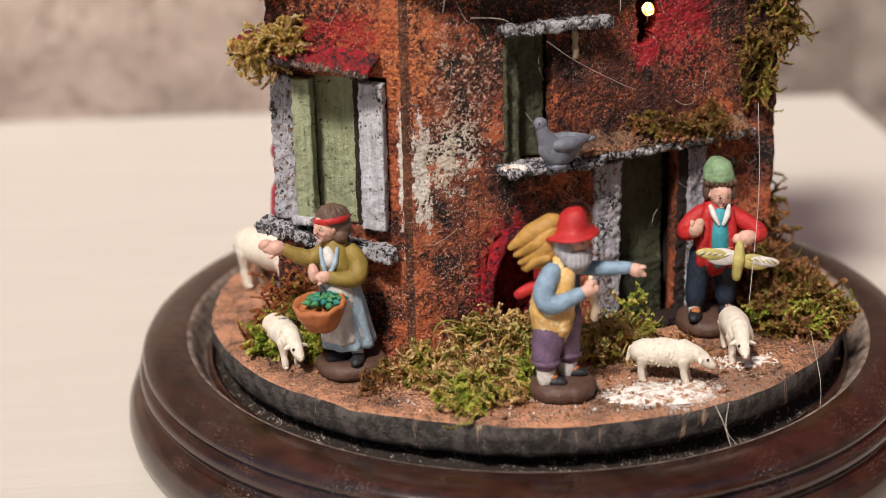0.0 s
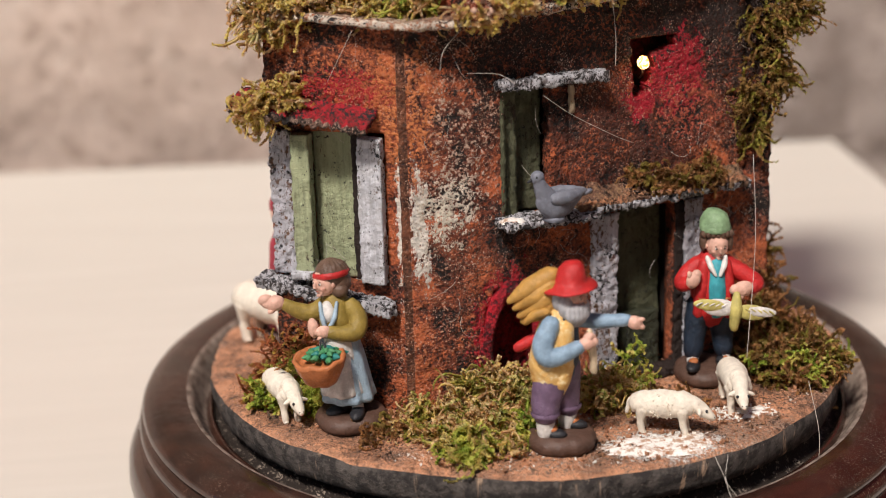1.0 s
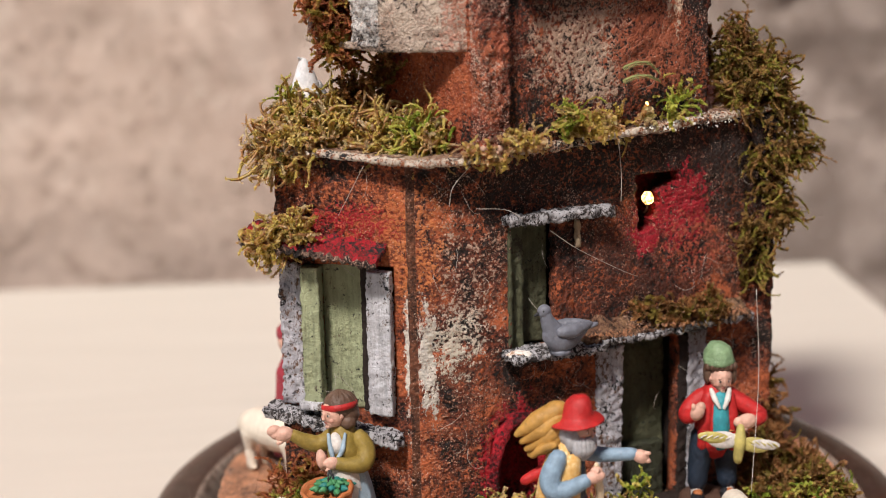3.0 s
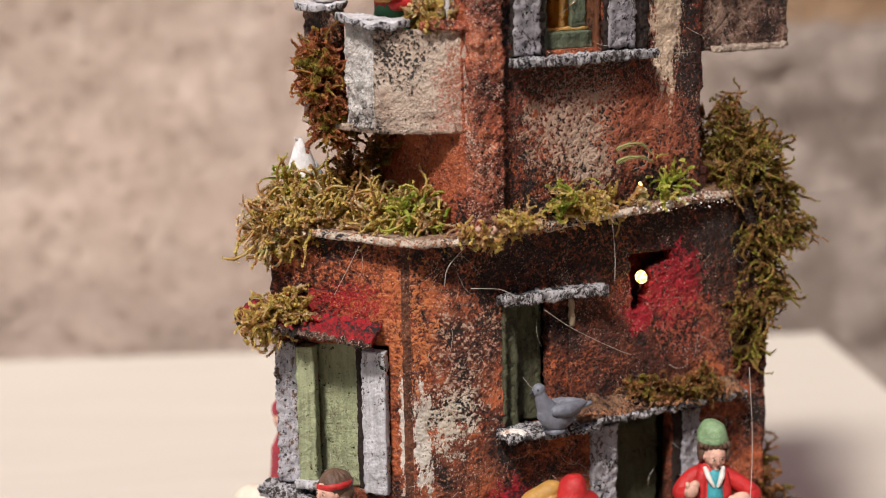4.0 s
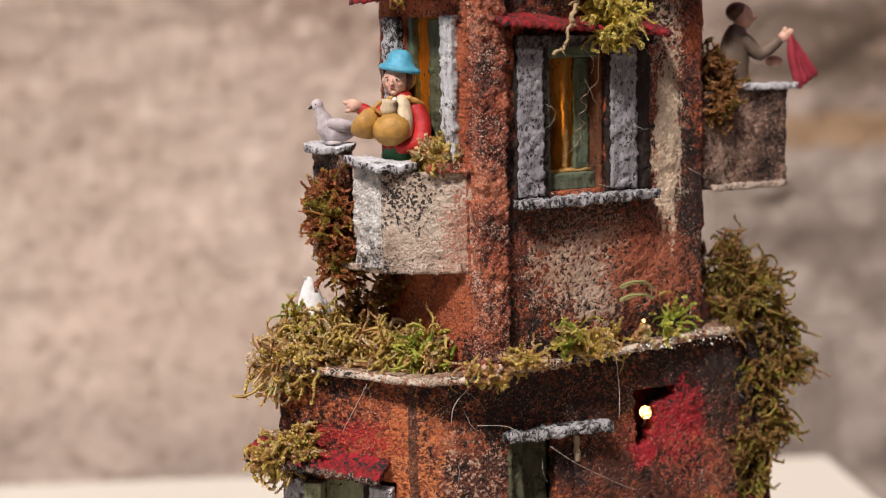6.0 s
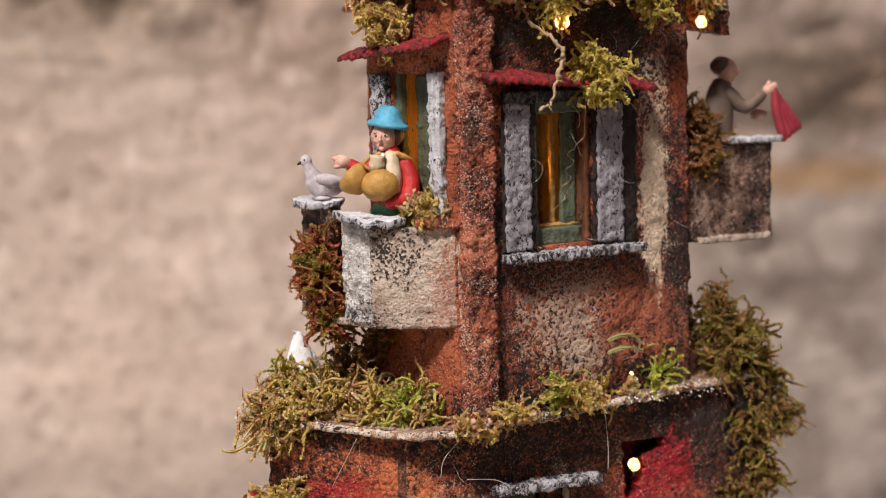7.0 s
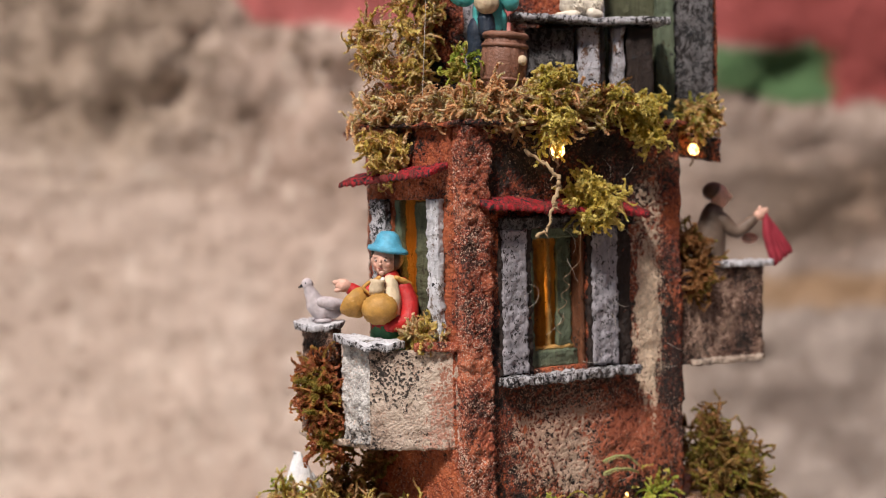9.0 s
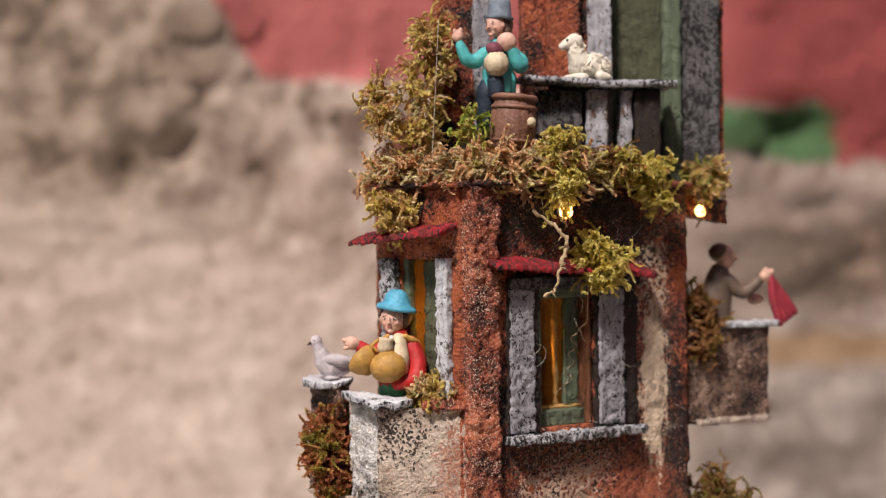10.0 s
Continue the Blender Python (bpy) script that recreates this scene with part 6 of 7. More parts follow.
def balcony_boy(bm, c):
    clod(bm, c["earth"], 0.7, 0.35)
    for x in (-0.2, 0.2):
        arm(bm, [(x, 0, 0.3), (x, 0, 1.8)], [0.22, 0.28], c["leaf"], 12)
    arm(bm, [(0, 0, 1.6), (0, 0, 2.2), (0, 0, 2.7)], [0.40, 0.43, 0.42], c["leaf"], 16)
    arm(bm, [(0, 0, 2.5), (0, 0, 3.1), (0.02, 0, 3.66)], [0.42, 0.42, 0.32], c["red"], 18)
    # cream waistcoat with gilt collar
    arm(bm, [(0.06, -0.26, 2.8), (0.08, -0.28, 3.25), (0.06, -0.20, 3.66)], [0.22, 0.25, 0.18], c["cream"], 14)
    arm(bm, [(-0.10, -0.30, 3.72), (-0.12, -0.40, 3.40)], [0.07, 0.04], c["white"], 8)
    for side in (-1, 1):
        arm(bm, [(0.02 + side * 0.20, -0.26, 3.76), (0.04 + side * 0.34, -0.16, 3.66), (0.06 + side * 0.46, 0.0, 3.58)], [0.06, 0.075, 0.06], c["yellow"], 8)
    face(bm, c, (-0.06, -0.06, 4.16), 0.33, -16, 2)
    ball(bm, (0.06, 0.10, 4.20), (0.33, 0.30, 0.34), c["hair"], seg=16)
    ball(bm, (0.22, -0.06, 4.16), (0.13, 0.20, 0.24), c["hair"], seg=12)
    ball(bm, (-0.30, 0.02, 4.30), (0.10, 0.20, 0.12), c["hair"], seg=10)
    at = len(bm.verts)
    lathe(bm, [(0.30, 4.42), (0.44, 4.34), (0.485, 4.37), (0.46, 4.44), (0.35, 4.50), (0.30, 4.62), (0.25, 4.76), (0.15, 4.84), (0.02, 4.85)], 30, c["cyan"])
    bm.verts.ensure_lookup_table()
    for v in bm.verts[at:]:
        v.co.z -= 0.16 * v.co.x * (v.co.z < 4.55)
        v.co += Vector((0.03, 0.03 * noise.noise(v.co * 3), 0.03 * noise.noise(v.co * 2.4)))
    arm(bm, [(-0.28, 0.05, 3.50), (-0.58, -0.02, 3.34), (-0.86, -0.10, 3.52)], [0.20, 0.20, 0.15], c["red"], 14)
    hand(bm, c, (-1.02, -0.14, 3.60), (0, 196, 0), 0.19, True)
    arm(bm, [(0.34, -0.02, 3.56), (0.50, -0.14, 3.14), (0.44, -0.30, 2.76), (0.06, -0.50, 2.66)], [0.20, 0.22, 0.22, 0.16], c["red"], 14)
    # round wicker basket, an open one beside it, a jug above
    at = len(bm.verts)
    ball(bm, (-0.18, -0.56, 3.06), (0.42, 0.34, 0.36), c["straw"], seg=30)
    bm.verts.ensure_lookup_table()
    for v in bm.verts[at:]:
        d = v.co - Vector((-0.18, -0.56, 3.06))
        v.co += d * 0.07 * math.sin(d.z * 42) * math.sin(math.atan2(d.y, d.x) * 12)
    lathe(bm, [(0.02, 0.0), (0.24, 0.02), (0.36, 0.22), (0.40, 0.40), (0.35, 0.42), (0.28, 0.24), (0.02, 0.14)], 24, c["straw"], pose(-0.54, -0.36, 3.02, -26, -50, 0))
    lathe(bm, [(0.02, 0.0), (0.16, 0.0), (0.19, 0.18), (0.15, 0.30), (0.18, 0.38), (0.13, 0.37), (0.02, 0.25)], 18, c["cream"], pose(-0.26, -0.44, 3.36, 0, 6, 0))
    arm(bm, [(-0.42, -0.44, 3.42), (-0.54, -0.44, 3.55), (-0.42, -0.44, 3.68)], [0.04, 0.05, 0.04], c["straw"], 8)


figurine("boy_figurine", "clay figurine in blue hat and red coat on a balcony", "figurine", (-0.0372, -0.0338, 0.1308), -7.0, balcony_boy,
         ("earth", "leaf", "red", "cream", "skin", "hair", "cyan", "straw", "yellow", "white", "black", "lips", "blush"), 0.0112)


def drinker(bm, c):
    lathe(bm, [(0.02, 0.0), (0.6, 0.0), (0.55, 0.7), (0.4, 0.95), (0.02, 0.98)], 16, c["earth"])
    for x in (-0.30, 0.14):
        arm(bm, [(x, 0, 0.9), (x + 0.04, 0, 1.6), (x + 0.10, 0, 2.4)], [0.22, 0.25, 0.30], c["navy"], 14)
    arm(bm, [(0.08, 0, 2.35), (0.08, 0, 2.9), (0.10, 0, 3.46)], [0.42, 0.42, 0.34], c["aqua"], 18)
    arm(bm, [(0.34, -0.02, 2.2), (0.36, -0.06, 2.7)], [0.20, 0.22], c["aqua"], 12)
    arm(bm, [(0.02, -0.32, 2.25), (0.0, -0.30, 2.62)], [0.24, 0.24], c["navy"], 12)
    face(bm, c, (0.04, -0.06, 4.10), 0.31, -46, 0)
    ball(bm, (0.20, 0.04, 4.12), (0.31, 0.30, 0.34), c["hair"], seg=16)
    ball(bm, (0.30, -0.02, 3.94), (0.18, 0.22, 0.20), c["hair"], seg=12)
    at = len(bm.verts)
    lathe(bm, [(0.24, 4.28), (0.36, 4.26), (0.385, 4.32), (0.33, 4.40), (0.32, 4.52), (0.30, 4.70), (0.26, 4.80), (0.04, 4.82)], 26, c["felt"], pose(0.15, 0, 0, 0, 0, 0))
    bm.verts.ensure_lookup_table()
    for v in bm.verts[at:]:
        v.co += Vector((0.03 * noise.noise(v.co * 3), 0.03 * noise.noise(v.co * 3 + Vector((5, 0, 0))), 0.04 * noise.noise(v.co * 2.5) - 0.08 * (v.co.x - 0.15)))
    arm(bm, [(-0.26, 0, 3.34), (-0.54, -0.08, 3.14), (-0.78, -0.18, 3.22), (-0.94, -0.24, 3.58)], [0.20, 0.20, 0.18, 0.13], c["aqua"], 14)
    hand(bm, c, (-1.0, -0.26, 3.80), (0, -70, 0), 0.17, True)
    arm(bm, [(0.40, 0, 3.40), (0.66, -0.10, 3.10), (0.62, -0.26, 3.02), (0.42, -0.36, 3.40)], [0.21, 0.23, 0.22, 0.15], c["aqua"], 14)
    ball(bm, (0.30, -0.38, 3.62), (0.27, 0.22, 0.26), c["skin"], seg=16)
    # jug with flutes and a wine-coloured neck
    at = len(bm.verts)
    ball(bm, (0.02, -0.46, 3.04), (0.33, 0.30, 0.34), c["cream"], seg=30)
    bm.verts.ensure_lookup_table()
    for v in bm.verts[at:]:
        a = math.atan2(v.co.y + 0.46, v.co.x - 0.02)
        v.co.x += 0.018 * math.cos(a) * math.sin(a * 9)
        v.co.y += 0.018 * math.sin(a) * math.sin(a * 9)
    ball(bm, (-0.02, -0.40, 3.42), (0.26, 0.24, 0.20), c["wine"], (0, 24, 0))


figurine("man_figurine", "clay figurine in a turquoise coat and grey hat behind a barrel", "figurine", (-0.0090, -0.0290, 0.2142), -7.0, drinker,
         ("earth", "navy", "aqua", "skin", "hair", "felt", "cream", "wine", "white", "black", "lips", "blush"))


def cloth_man(bm, c):
    arm(bm, [(0, 0, -2.40), (0, 0, -1.0), (0.02, 0, 0.0)], [0.44, 0.40, 0.44], c["taupe"], 14)
    arm(bm, [(0, 0, 0.0), (0.02, 0, 0.9), (0.10, 0, 1.5)], [0.44, 0.45, 0.34], c["taupe"], 18)
    ball(bm, (0.28, -0.04, 2.0), (0.28, 0.29, 0.35), c["skin"], seg=16)
    ball(bm, (0.57, -0.06, 1.98), (0.08, 0.08, 0.09), c["skin"])
    ball(bm, (0.12, 0.0, 2.14), (0.33, 0.32, 0.28), c["hair"], seg=16)
    arm(bm, [(0.3, -0.15, 1.35), (0.75, -0.2, 0.98), (1.25, -0.1, 1.30)], [0.23, 0.20, 0.15], c["taupe"], 14)
    hand(bm, c, (1.44, -0.1, 1.46), (0, -40, 0), 0.19)
    ball(bm, (1.2, 0.2, 0.75), (0.25, 0.18, 0.15), c["skin"])
    for k in range(4):
        arm(bm, [(1.58, -0.12 + 0.06 * k, 1.50), (1.66 + 0.10 * k, -0.10 + 0.05 * k, 0.85), (1.84 + 0.15 * k, -0.12 + 0.07 * k, 0.10 + 0.10 * k)], [0.07, 0.15, 0.13], c["crimson"], 10)


figurine("man_figurine", "clay figurine in taupe coat with crimson cloth on a balcony", "figurine", (0.0598, -0.0020, 0.1716), -7.0, cloth_man,
         ("taupe", "skin", "hair", "crimson"))


def far_figure(bm, c):
    clod(bm, c["earth"], 0.8, 0.4)
    skirt(bm, [(0.6, 0.4), (0.62, 1.0), (0.5, 2.2), (0.45, 3.0), (0.2, 3.5)], c["crimson"], Matrix(), 8, 0.08)
    ball(bm, (0, 0, 3.9), (0.38, 0.38, 0.44), c["skin"])
    ball(bm, (0, 0.05, 4.1), (0.42, 0.42, 0.36), c["crimson"])


figurine("robed_figurine", "clay figurine in a crimson robe standing behind the tower", "figurine", (-0.0665, 0.0180, 0.0), 0, far_figure, ("earth", "crimson", "skin"))


# ---- clay animals ----
def curls(bm, mat, at, half, count, seed, size=0.07):
    """Short combed locks of wool pressed over an ellipsoid."""
    rnd = random.Random(seed)
    for _ in range(count):
        u = Vector((rnd.gauss(0, 1), rnd.gauss(0, 1), rnd.gauss(0.2, 1))).normalized()
        p = Vector(at) + Vector((u.x * half[0], u.y * half[1], u.z * half[2]))
        p -= u * size * 0.30
        d = (Vector((rnd.gauss(0, 0.5), rnd.gauss(0, 0.5), -0.8)) - u * u.z * -0.8).normalized() * size * 1.3
        tube(bm, [p - d, p + u * size * 0.35, p + d], [size * 0.25, size * 0.55, size * 0.2], 5, mat)


def sheep_shapes(head_low, woolly):
    def shapes(bm, c):
        w = c["wool"]
        arm(bm, [(-0.66, 0, 0.78), (-0.1, 0, 0.80), (0.42, 0, 0.78)], [0.33, 0.36, 0.32], w, 22)
        if woolly:
            curls(bm, w, (-0.12, 0, 0.78), (0.84, 0.355, 0.365), 170, 3, 0.045)
        for x in (-0.62, 0.40):
            for y in (-0.17, 0.17):
                arm(bm, [(x, y, 0.7), (x + 0.06 * (x > 0) - 0.04, y, 0.36), (x + 0.10 * (x > 0), y, 0.05)], [0.19, 0.10, 0.085], w, 10)
                ball(bm, (x + 0.10 * (x > 0) + 0.02, y, 0.05), (0.10, 0.08, 0.05), w, seg=8)
        end = (0.92, 0, 0.66) if head_low else (0.62, 0, 1.18)
        arm(bm, [(0.36, 0, 0.90), (0.66 if head_low else 0.55, 0, 0.84 if head_low else 1.08), end], [0.27, 0.21, 0.17], w, 14)
        tip = (1.14, 0, 0.50) if head_low else (0.90, 0, 1.12)
        arm(bm, [end, tip], [0.17, 0.095], w, 14)
        for y in (-1, 1):
            ball(bm, (end[0] - 0.08, y * 0.21, end[2] + 0.06), (0.06, 0.14, 0.06), w, (y * -24, 0, 0))
            ball(bm, (end[0] + 0.09, y * 0.13, end[2] + 0.04), 0.042, c["black"], seg=8)
            ball(bm, (tip[0] + 0.06, y * 0.045, tip[2] + 0.02), 0.02, c["black"], seg=6)
        ball(bm, (tip[0] + 0.06, 0, tip[2] - 0.05), (0.03, 0.05, 0.014), c["blush"], seg=8)
        arm(bm, [(-0.94, 0, 0.84), (-1.04, 0, 0.52)], [0.08, 0.05], w)
    return shapes


for name, label, at, rz, low, woolly, size in (
        ("sheep_figurine", "cream clay sheep grazing with lowered head on white grit", (0.0252, -0.0685, 0.0), -20, True, True, 0.0098),
        ("sheep_figurine", "cream clay sheep standing on orange ground", (0.0462, -0.0560, 0.0), -95, True, False, 0.0104),
        ("lamb_figurine", "small cream clay lamb beside moss", (-0.0698, -0.0400, 0.0), -70, True, False, 0.0102),
        ("sheep_figurine", "large cream clay sheep behind the tower corner", (-0.0705, 0.0120, 0.0), -50, False, False, 0.0165)):
    figurine(name, label, "figurine", at, rz, sheep_shapes(low, woolly), ("wool", "black", "blush"), size, 0.02, "clay sheep")


def lying_sheep(bm, c):
    w = c["wool"]
    arm(bm, [(-0.20, 0, 0.34), (0.10, 0, 0.36), (0.36, 0, 0.28)], [0.28, 0.32, 0.27], w, 18)
    arm(bm, [(-0.18, -0.02, 0.42), (-0.28, -0.04, 0.78), (-0.30, -0.06, 0.98)], [0.29, 0.23, 0.18], w, 16)
    curls(bm, w, (0.10, 0, 0.36), (0.52, 0.33, 0.33), 150, 7, 0.05)
    curls(bm, w, (-0.26, -0.03, 0.76), (0.24, 0.24, 0.30), 80, 8, 0.045)
    arm(bm, [(-0.34, -0.06, 1.02), (-0.62, -0.12, 0.88)], [0.19, 0.11], w, 14)
    for x, y in ((-0.22, -0.26), (-0.24, 0.16)):
        ball(bm, (x, y, 0.98), (0.08, 0.06, 0.16), w, (20, 0, 0))
    ball(bm, (-0.52, -0.22, 1.02), 0.035, c["black"], seg=8)
    for y in (-0.20, 0.16):
        arm(bm, [(-0.10, y, 0.10), (-0.52, y, 0.08)], [0.12, 0.08], w)
    arm(bm, [(0.30, -0.24, 0.12), (0.50, -0.24, 0.08)], [0.14, 0.09], w)


figurine("lamb_figurine", "cream clay lamb lying on a chipped grey shelf", "figurine", (0.0168, -0.0262, 0.2405), -4, lying_sheep, ("wool", "black"), 0.0108, 0.02)


def pigeon_shapes(tail):
    def shapes(bm, c):
        arm(bm, [(-0.26, 0, 0.40), (-0.02, 0, 0.30), (0.34, 0, 0.34 + tail * 0.5), (0.60, 0, 0.40 + tail)], [0.27, 0.33, 0.23, 0.13], 0, 20)
        arm(bm, [(-0.24, 0, 0.46), (-0.40, 0, 0.72), (-0.46, 0, 0.90)], [0.27, 0.18, 0.14], 0, 16)
        ball(bm, (-0.48, 0, 0.93), (0.18, 0.15, 0.155), 0, (0, 10, 0), 16)
        ball(bm, (0.72, 0, 0.43 + tail), (0.30, 0.14, 0.055), 0, (0, -6 - 30 * tail, 0), 14)
        for side in (-1, 1):
            arm(bm, [(-0.12, side * 0.26, 0.50), (0.22, side * 0.25, 0.48 + tail * 0.4), (0.56, side * 0.14, 0.48 + tail * 0.8), (0.80, side * 0.07, 0.50 + tail)], [0.13, 0.16, 0.11, 0.04], 0, 12)
            ball(bm, (-0.55, side * 0.12, 0.96), 0.028, 1, seg=8)
        arm(bm, [(-0.60, 0, 0.91), (-0.74, 0, 0.86)], [0.06, 0.02], 1, 8)
        lathe(bm, [(0.02, 0), (0.30, 0), (0.24, 0.10), (0.02, 0.12)], 14, 0, pose(-0.02, 0, 0))
    return shapes


for color, label, at, rz, size, tall, tail in (
        ("slate", "slate grey clay pigeon sitting on the window ledge", (0.0014, -0.0456, 0.0506), 12, 0.0100, 1.24, 0.08),
        ("dove", "pale mauve clay pigeon on the balcony coping", (-0.0532, -0.0205, 0.1606), 4, 0.0088, 1.25, -0.08)):
    figurine("pigeon_figurine", label, "figurine", at, rz, pigeon_shapes(tail), (color, "black"), size, 0.012, "clay pigeons", tall)


def dove_shapes(bm, c):
    arm(bm, [(0, 0, 0.20), (0, 0.02, 0.52), (0.0, 0.0, 0.95), (-0.03, -0.06, 1.30)], [0.36, 0.38, 0.25, 0.10], 0, 18)
    arm(bm, [(0.18, 0.10, 0.70), (0.36, 0.20, 0.40), (0.54, 0.30, 0.06)], [0.20, 0.18, 0.10], 0, 12)
    arm(bm, [(-0.20, -0.14, 0.72), (-0.16, -0.26, 0.36)], [0.12, 0.10], 0, 10)
    arm(bm, [(-0.06, -0.08, 1.34), (-0.14, -0.14, 1.40)], [0.05, 0.02], 0, 8)


figurine("dove_figurine", "plain white clay dove upright among moss on the slab", "figurine", (-0.0606, -0.0170, 0.1098), 0, dove_shapes, ("snow",), 0.0112, 0.02)


# ---- barrel ----
def barrel():
    t = thing("barrel", "small brown clay barrel standing in moss", "barrel", (-0.0062, -0.0360, 0.2205))
    m = pose(0, 0, 0, 0, 5, 0)
    bm = bmesh.new()
    prof = [(0.10, 0.0), (0.46, 0.0), (0.53, 0.2), (0.59, 0.45), (0.62, 0.75), (0.61, 1.0), (0.57, 1.25), (0.53, 1.42), (0.53, 1.48)]
    lathe(bm, [(r * 0.01, z * 0.01) for r, z in prof], 84, m=m)
    for v in bm.verts:
        a = (math.atan2(v.co.y, v.co.x) / (2 * math.pi) * 14) % 1
        if a < 0.17:
            v.co.x, v.co.y = v.co.x * 0.95, v.co.y * 0.95
    rough(bm, 0.00018, 500)
    part("body", bm, M_BARREL, t)
    bm = bmesh.new()
    lathe(bm, [(r * 0.01, z * 0.01) for r, z in ((0.53, 1.40), (0.60, 1.42), (0.615, 1.50), (0.56, 1.56), (0.50, 1.54), (0.46, 1.50), (0.10, 1.50), (0.001, 1.50))], 40, m=m)
    rough(bm, 0.00018, 420)
    part("lid", bm, M_BARREL, t)
    for z, r in ((0.28, 0.545), (1.16, 0.585)):
        bm = bmesh.new()
        lathe(bm, [(r * 0.01, z * 0.01), ((r + 0.035) * 0.01, (z + 0.02) * 0.01), ((r + 0.035) * 0.01, (z + 0.08) * 0.01), (r * 0.01, (z + 0.11) * 0.01)], 40, m=m)
        rough(bm, 0.00012, 500)
        part("hoop", bm, M_BARREL, t)
    bm = bmesh.new()
    ball(bm, (0.0046, -0.0052, 0.0080), 0.0013, seg=14)
    rough(bm, 0.00015, 700)
    part("bung", bm, PAINT["cream"], t, "cream clay bung")


M_BARREL = clay("clay_barrel", (0.25, 0.12, 0.08))
barrel()


# ---- fairy lights and stray fibres ----
def bulb(label, at, size, watts):
    t = thing("fairy_light", label, "lamp", at, "fairy lights")
    bm = bmesh.new()
    ball(bm, (0, 0, 0), (size, size, size * 1.1), 0, seg=16)
    rough(bm, size * 0.15, 700)
    part("bulb", bm, M_BULB, t, "glowing amber bulb")
    bm = bmesh.new()
    tube(bm, [(0, 0.001, -size * 0.9), (0.0003, 0.002, -size * 2.2), (0, 0.004, -size * 3)], 0.0003, 5)
    part("wire", bm, M_WIRE, t)
    lamp = bpy.data.lights.new("bulb_light", "POINT")
    lamp.energy, lamp.color, lamp.shadow_soft_size = watts, (1.0, 0.52, 0.16), size
    ob = new("bulb_light", lamp)
    ob.location = Vector(at) + Vector((0, -size * 1.6, 0))


M_BULB = glow("amber_glow", (1.0, 0.68, 0.24), 5.0)
M_WIRE = plain("copper_wire", (0.35, 0.25, 0.16), 0.4, 0.8)
M_FIBRE = plain("pale_fibre", (0.55, 0.50, 0.44), 0.6)
M_TWIG = plain("dry_twig", (0.42, 0.30, 0.17), 0.8)
bulb("glowing amber fairy light in a red niche", LR.at(LR.s(0.0284), 0.0863, -0.0006), 0.0016, 0.0005)
bulb("glowing amber fairy light under the upper slab", UR.at(UR.s(0.0048), 0.2052, 0.0048), 0.0019, 0.0003)
bulb("glowing amber fairy light under the corner bracket", (0.0506, -0.0182, 0.2050), 0.0015, 0.0002)


def strand(name, label, pts, radius, mat, kind="fibre"):
    """A smooth thread through pts."""
    p = [Vector(q) for q in pts]
    p = [p[0] * 2 - p[1]] + p + [p[-1] * 2 - p[-2]]
    out = []
    for a, b, c, d in zip(p, p[1:], p[2:], p[3:]):
        for k in range(8):
            u = k / 8
            out.append(0.5 * (2 * b + (c - a) * u + (2 * a - 5 * b + 4 * c - d) * u * u + (3 * b - 3 * c + d - a) * u ** 3))
    out.append(p[-2])
    bm = bmesh.new()
    if kind == "twig":
        rnd = random.Random(len(label) + len(out))
        out = [q + Vector((rnd.gauss(0, 1), rnd.gauss(0, 0.6), rnd.gauss(0, 1))) * radius * 0.45 for q in out]
        tube(bm, out, [radius * rnd.uniform(0.45, 1.15) for _ in out], 7)
        for k in range(4, len(out) - 4, 7):
            side = Vector((rnd.uniform(-1, 1), -0.3, rnd.uniform(-1, 0.3))) * radius * 4
            tube(bm, [out[k], out[k] + side * 0.6, out[k] + side + Vector((0, 0, -radius))], [radius * 0.4, radius * 0.3, radius * 0.1], 5)
    else:
        tube(bm, out, radius, 5)
    return tagged(mesh_ob(name, bm, mat), label, kind)


# glowing bulb added for the amber glint of a gap in the wall
bulb("tiny amber bulb standing in for a glint on the wall", (0.027, -0.0304, 0.112), 0.0005, 0.00002)
s = LR.s
strand("fibre", "pale loose hair hanging from the slab", [LR.at(s(0.0165), 0.104, 0.005), LR.at(s(0.0168), 0.095, 0.006), LR.at(s(0.0162), 0.088, 0.007)], 0.00009, M_FIBRE)
strand("fibre", "pale loose hair by the lintel", [LR.at(s(-0.021), 0.0895, 0.002), LR.at(s(-0.014), 0.0888, 0.004), LR.at(s(-0.010), 0.0862, 0.005)], 0.00009, M_FIBRE)
strand("fibre", "fine hair across the window wall", [LR.at(s(-0.002), 0.082, 0.004), LR.at(s(0.006), 0.076, 0.004), LR.at(s(0.018), 0.069, 0.003), LR.at(s(0.024), 0.066, 0.002)], 0.00007, M_FIBRE)
strand("fibre", "pale curved hair at the slab corner", [(-0.022, -0.0490, 0.101), (-0.0265, -0.0495, 0.096), (-0.0275, -0.0490, 0.091)], 0.00009, M_FIBRE)
strand("fibre", "straight hair over the plaster wall", [(-0.0480, -0.0430, 0.1010), (-0.0545, -0.0400, 0.0880)], 0.00007, M_FIBRE)
strand("fibre", "loose nylon thread above the sheep", [(0.0560, -0.0350, 0.0620), (0.0550, -0.0420, 0.0400), (0.0480, -0.0600, 0.0150)], 0.00008, M_FIBRE)
strand("fibre", "white fluff hanging over the disc edge", [(0.0330, -0.0850, 0.0), (0.0345, -0.0880, -0.0040), (0.0360, -0.0890, -0.0090), (0.0385, -0.0905, -0.0140)], 0.00010, M_FIBRE)
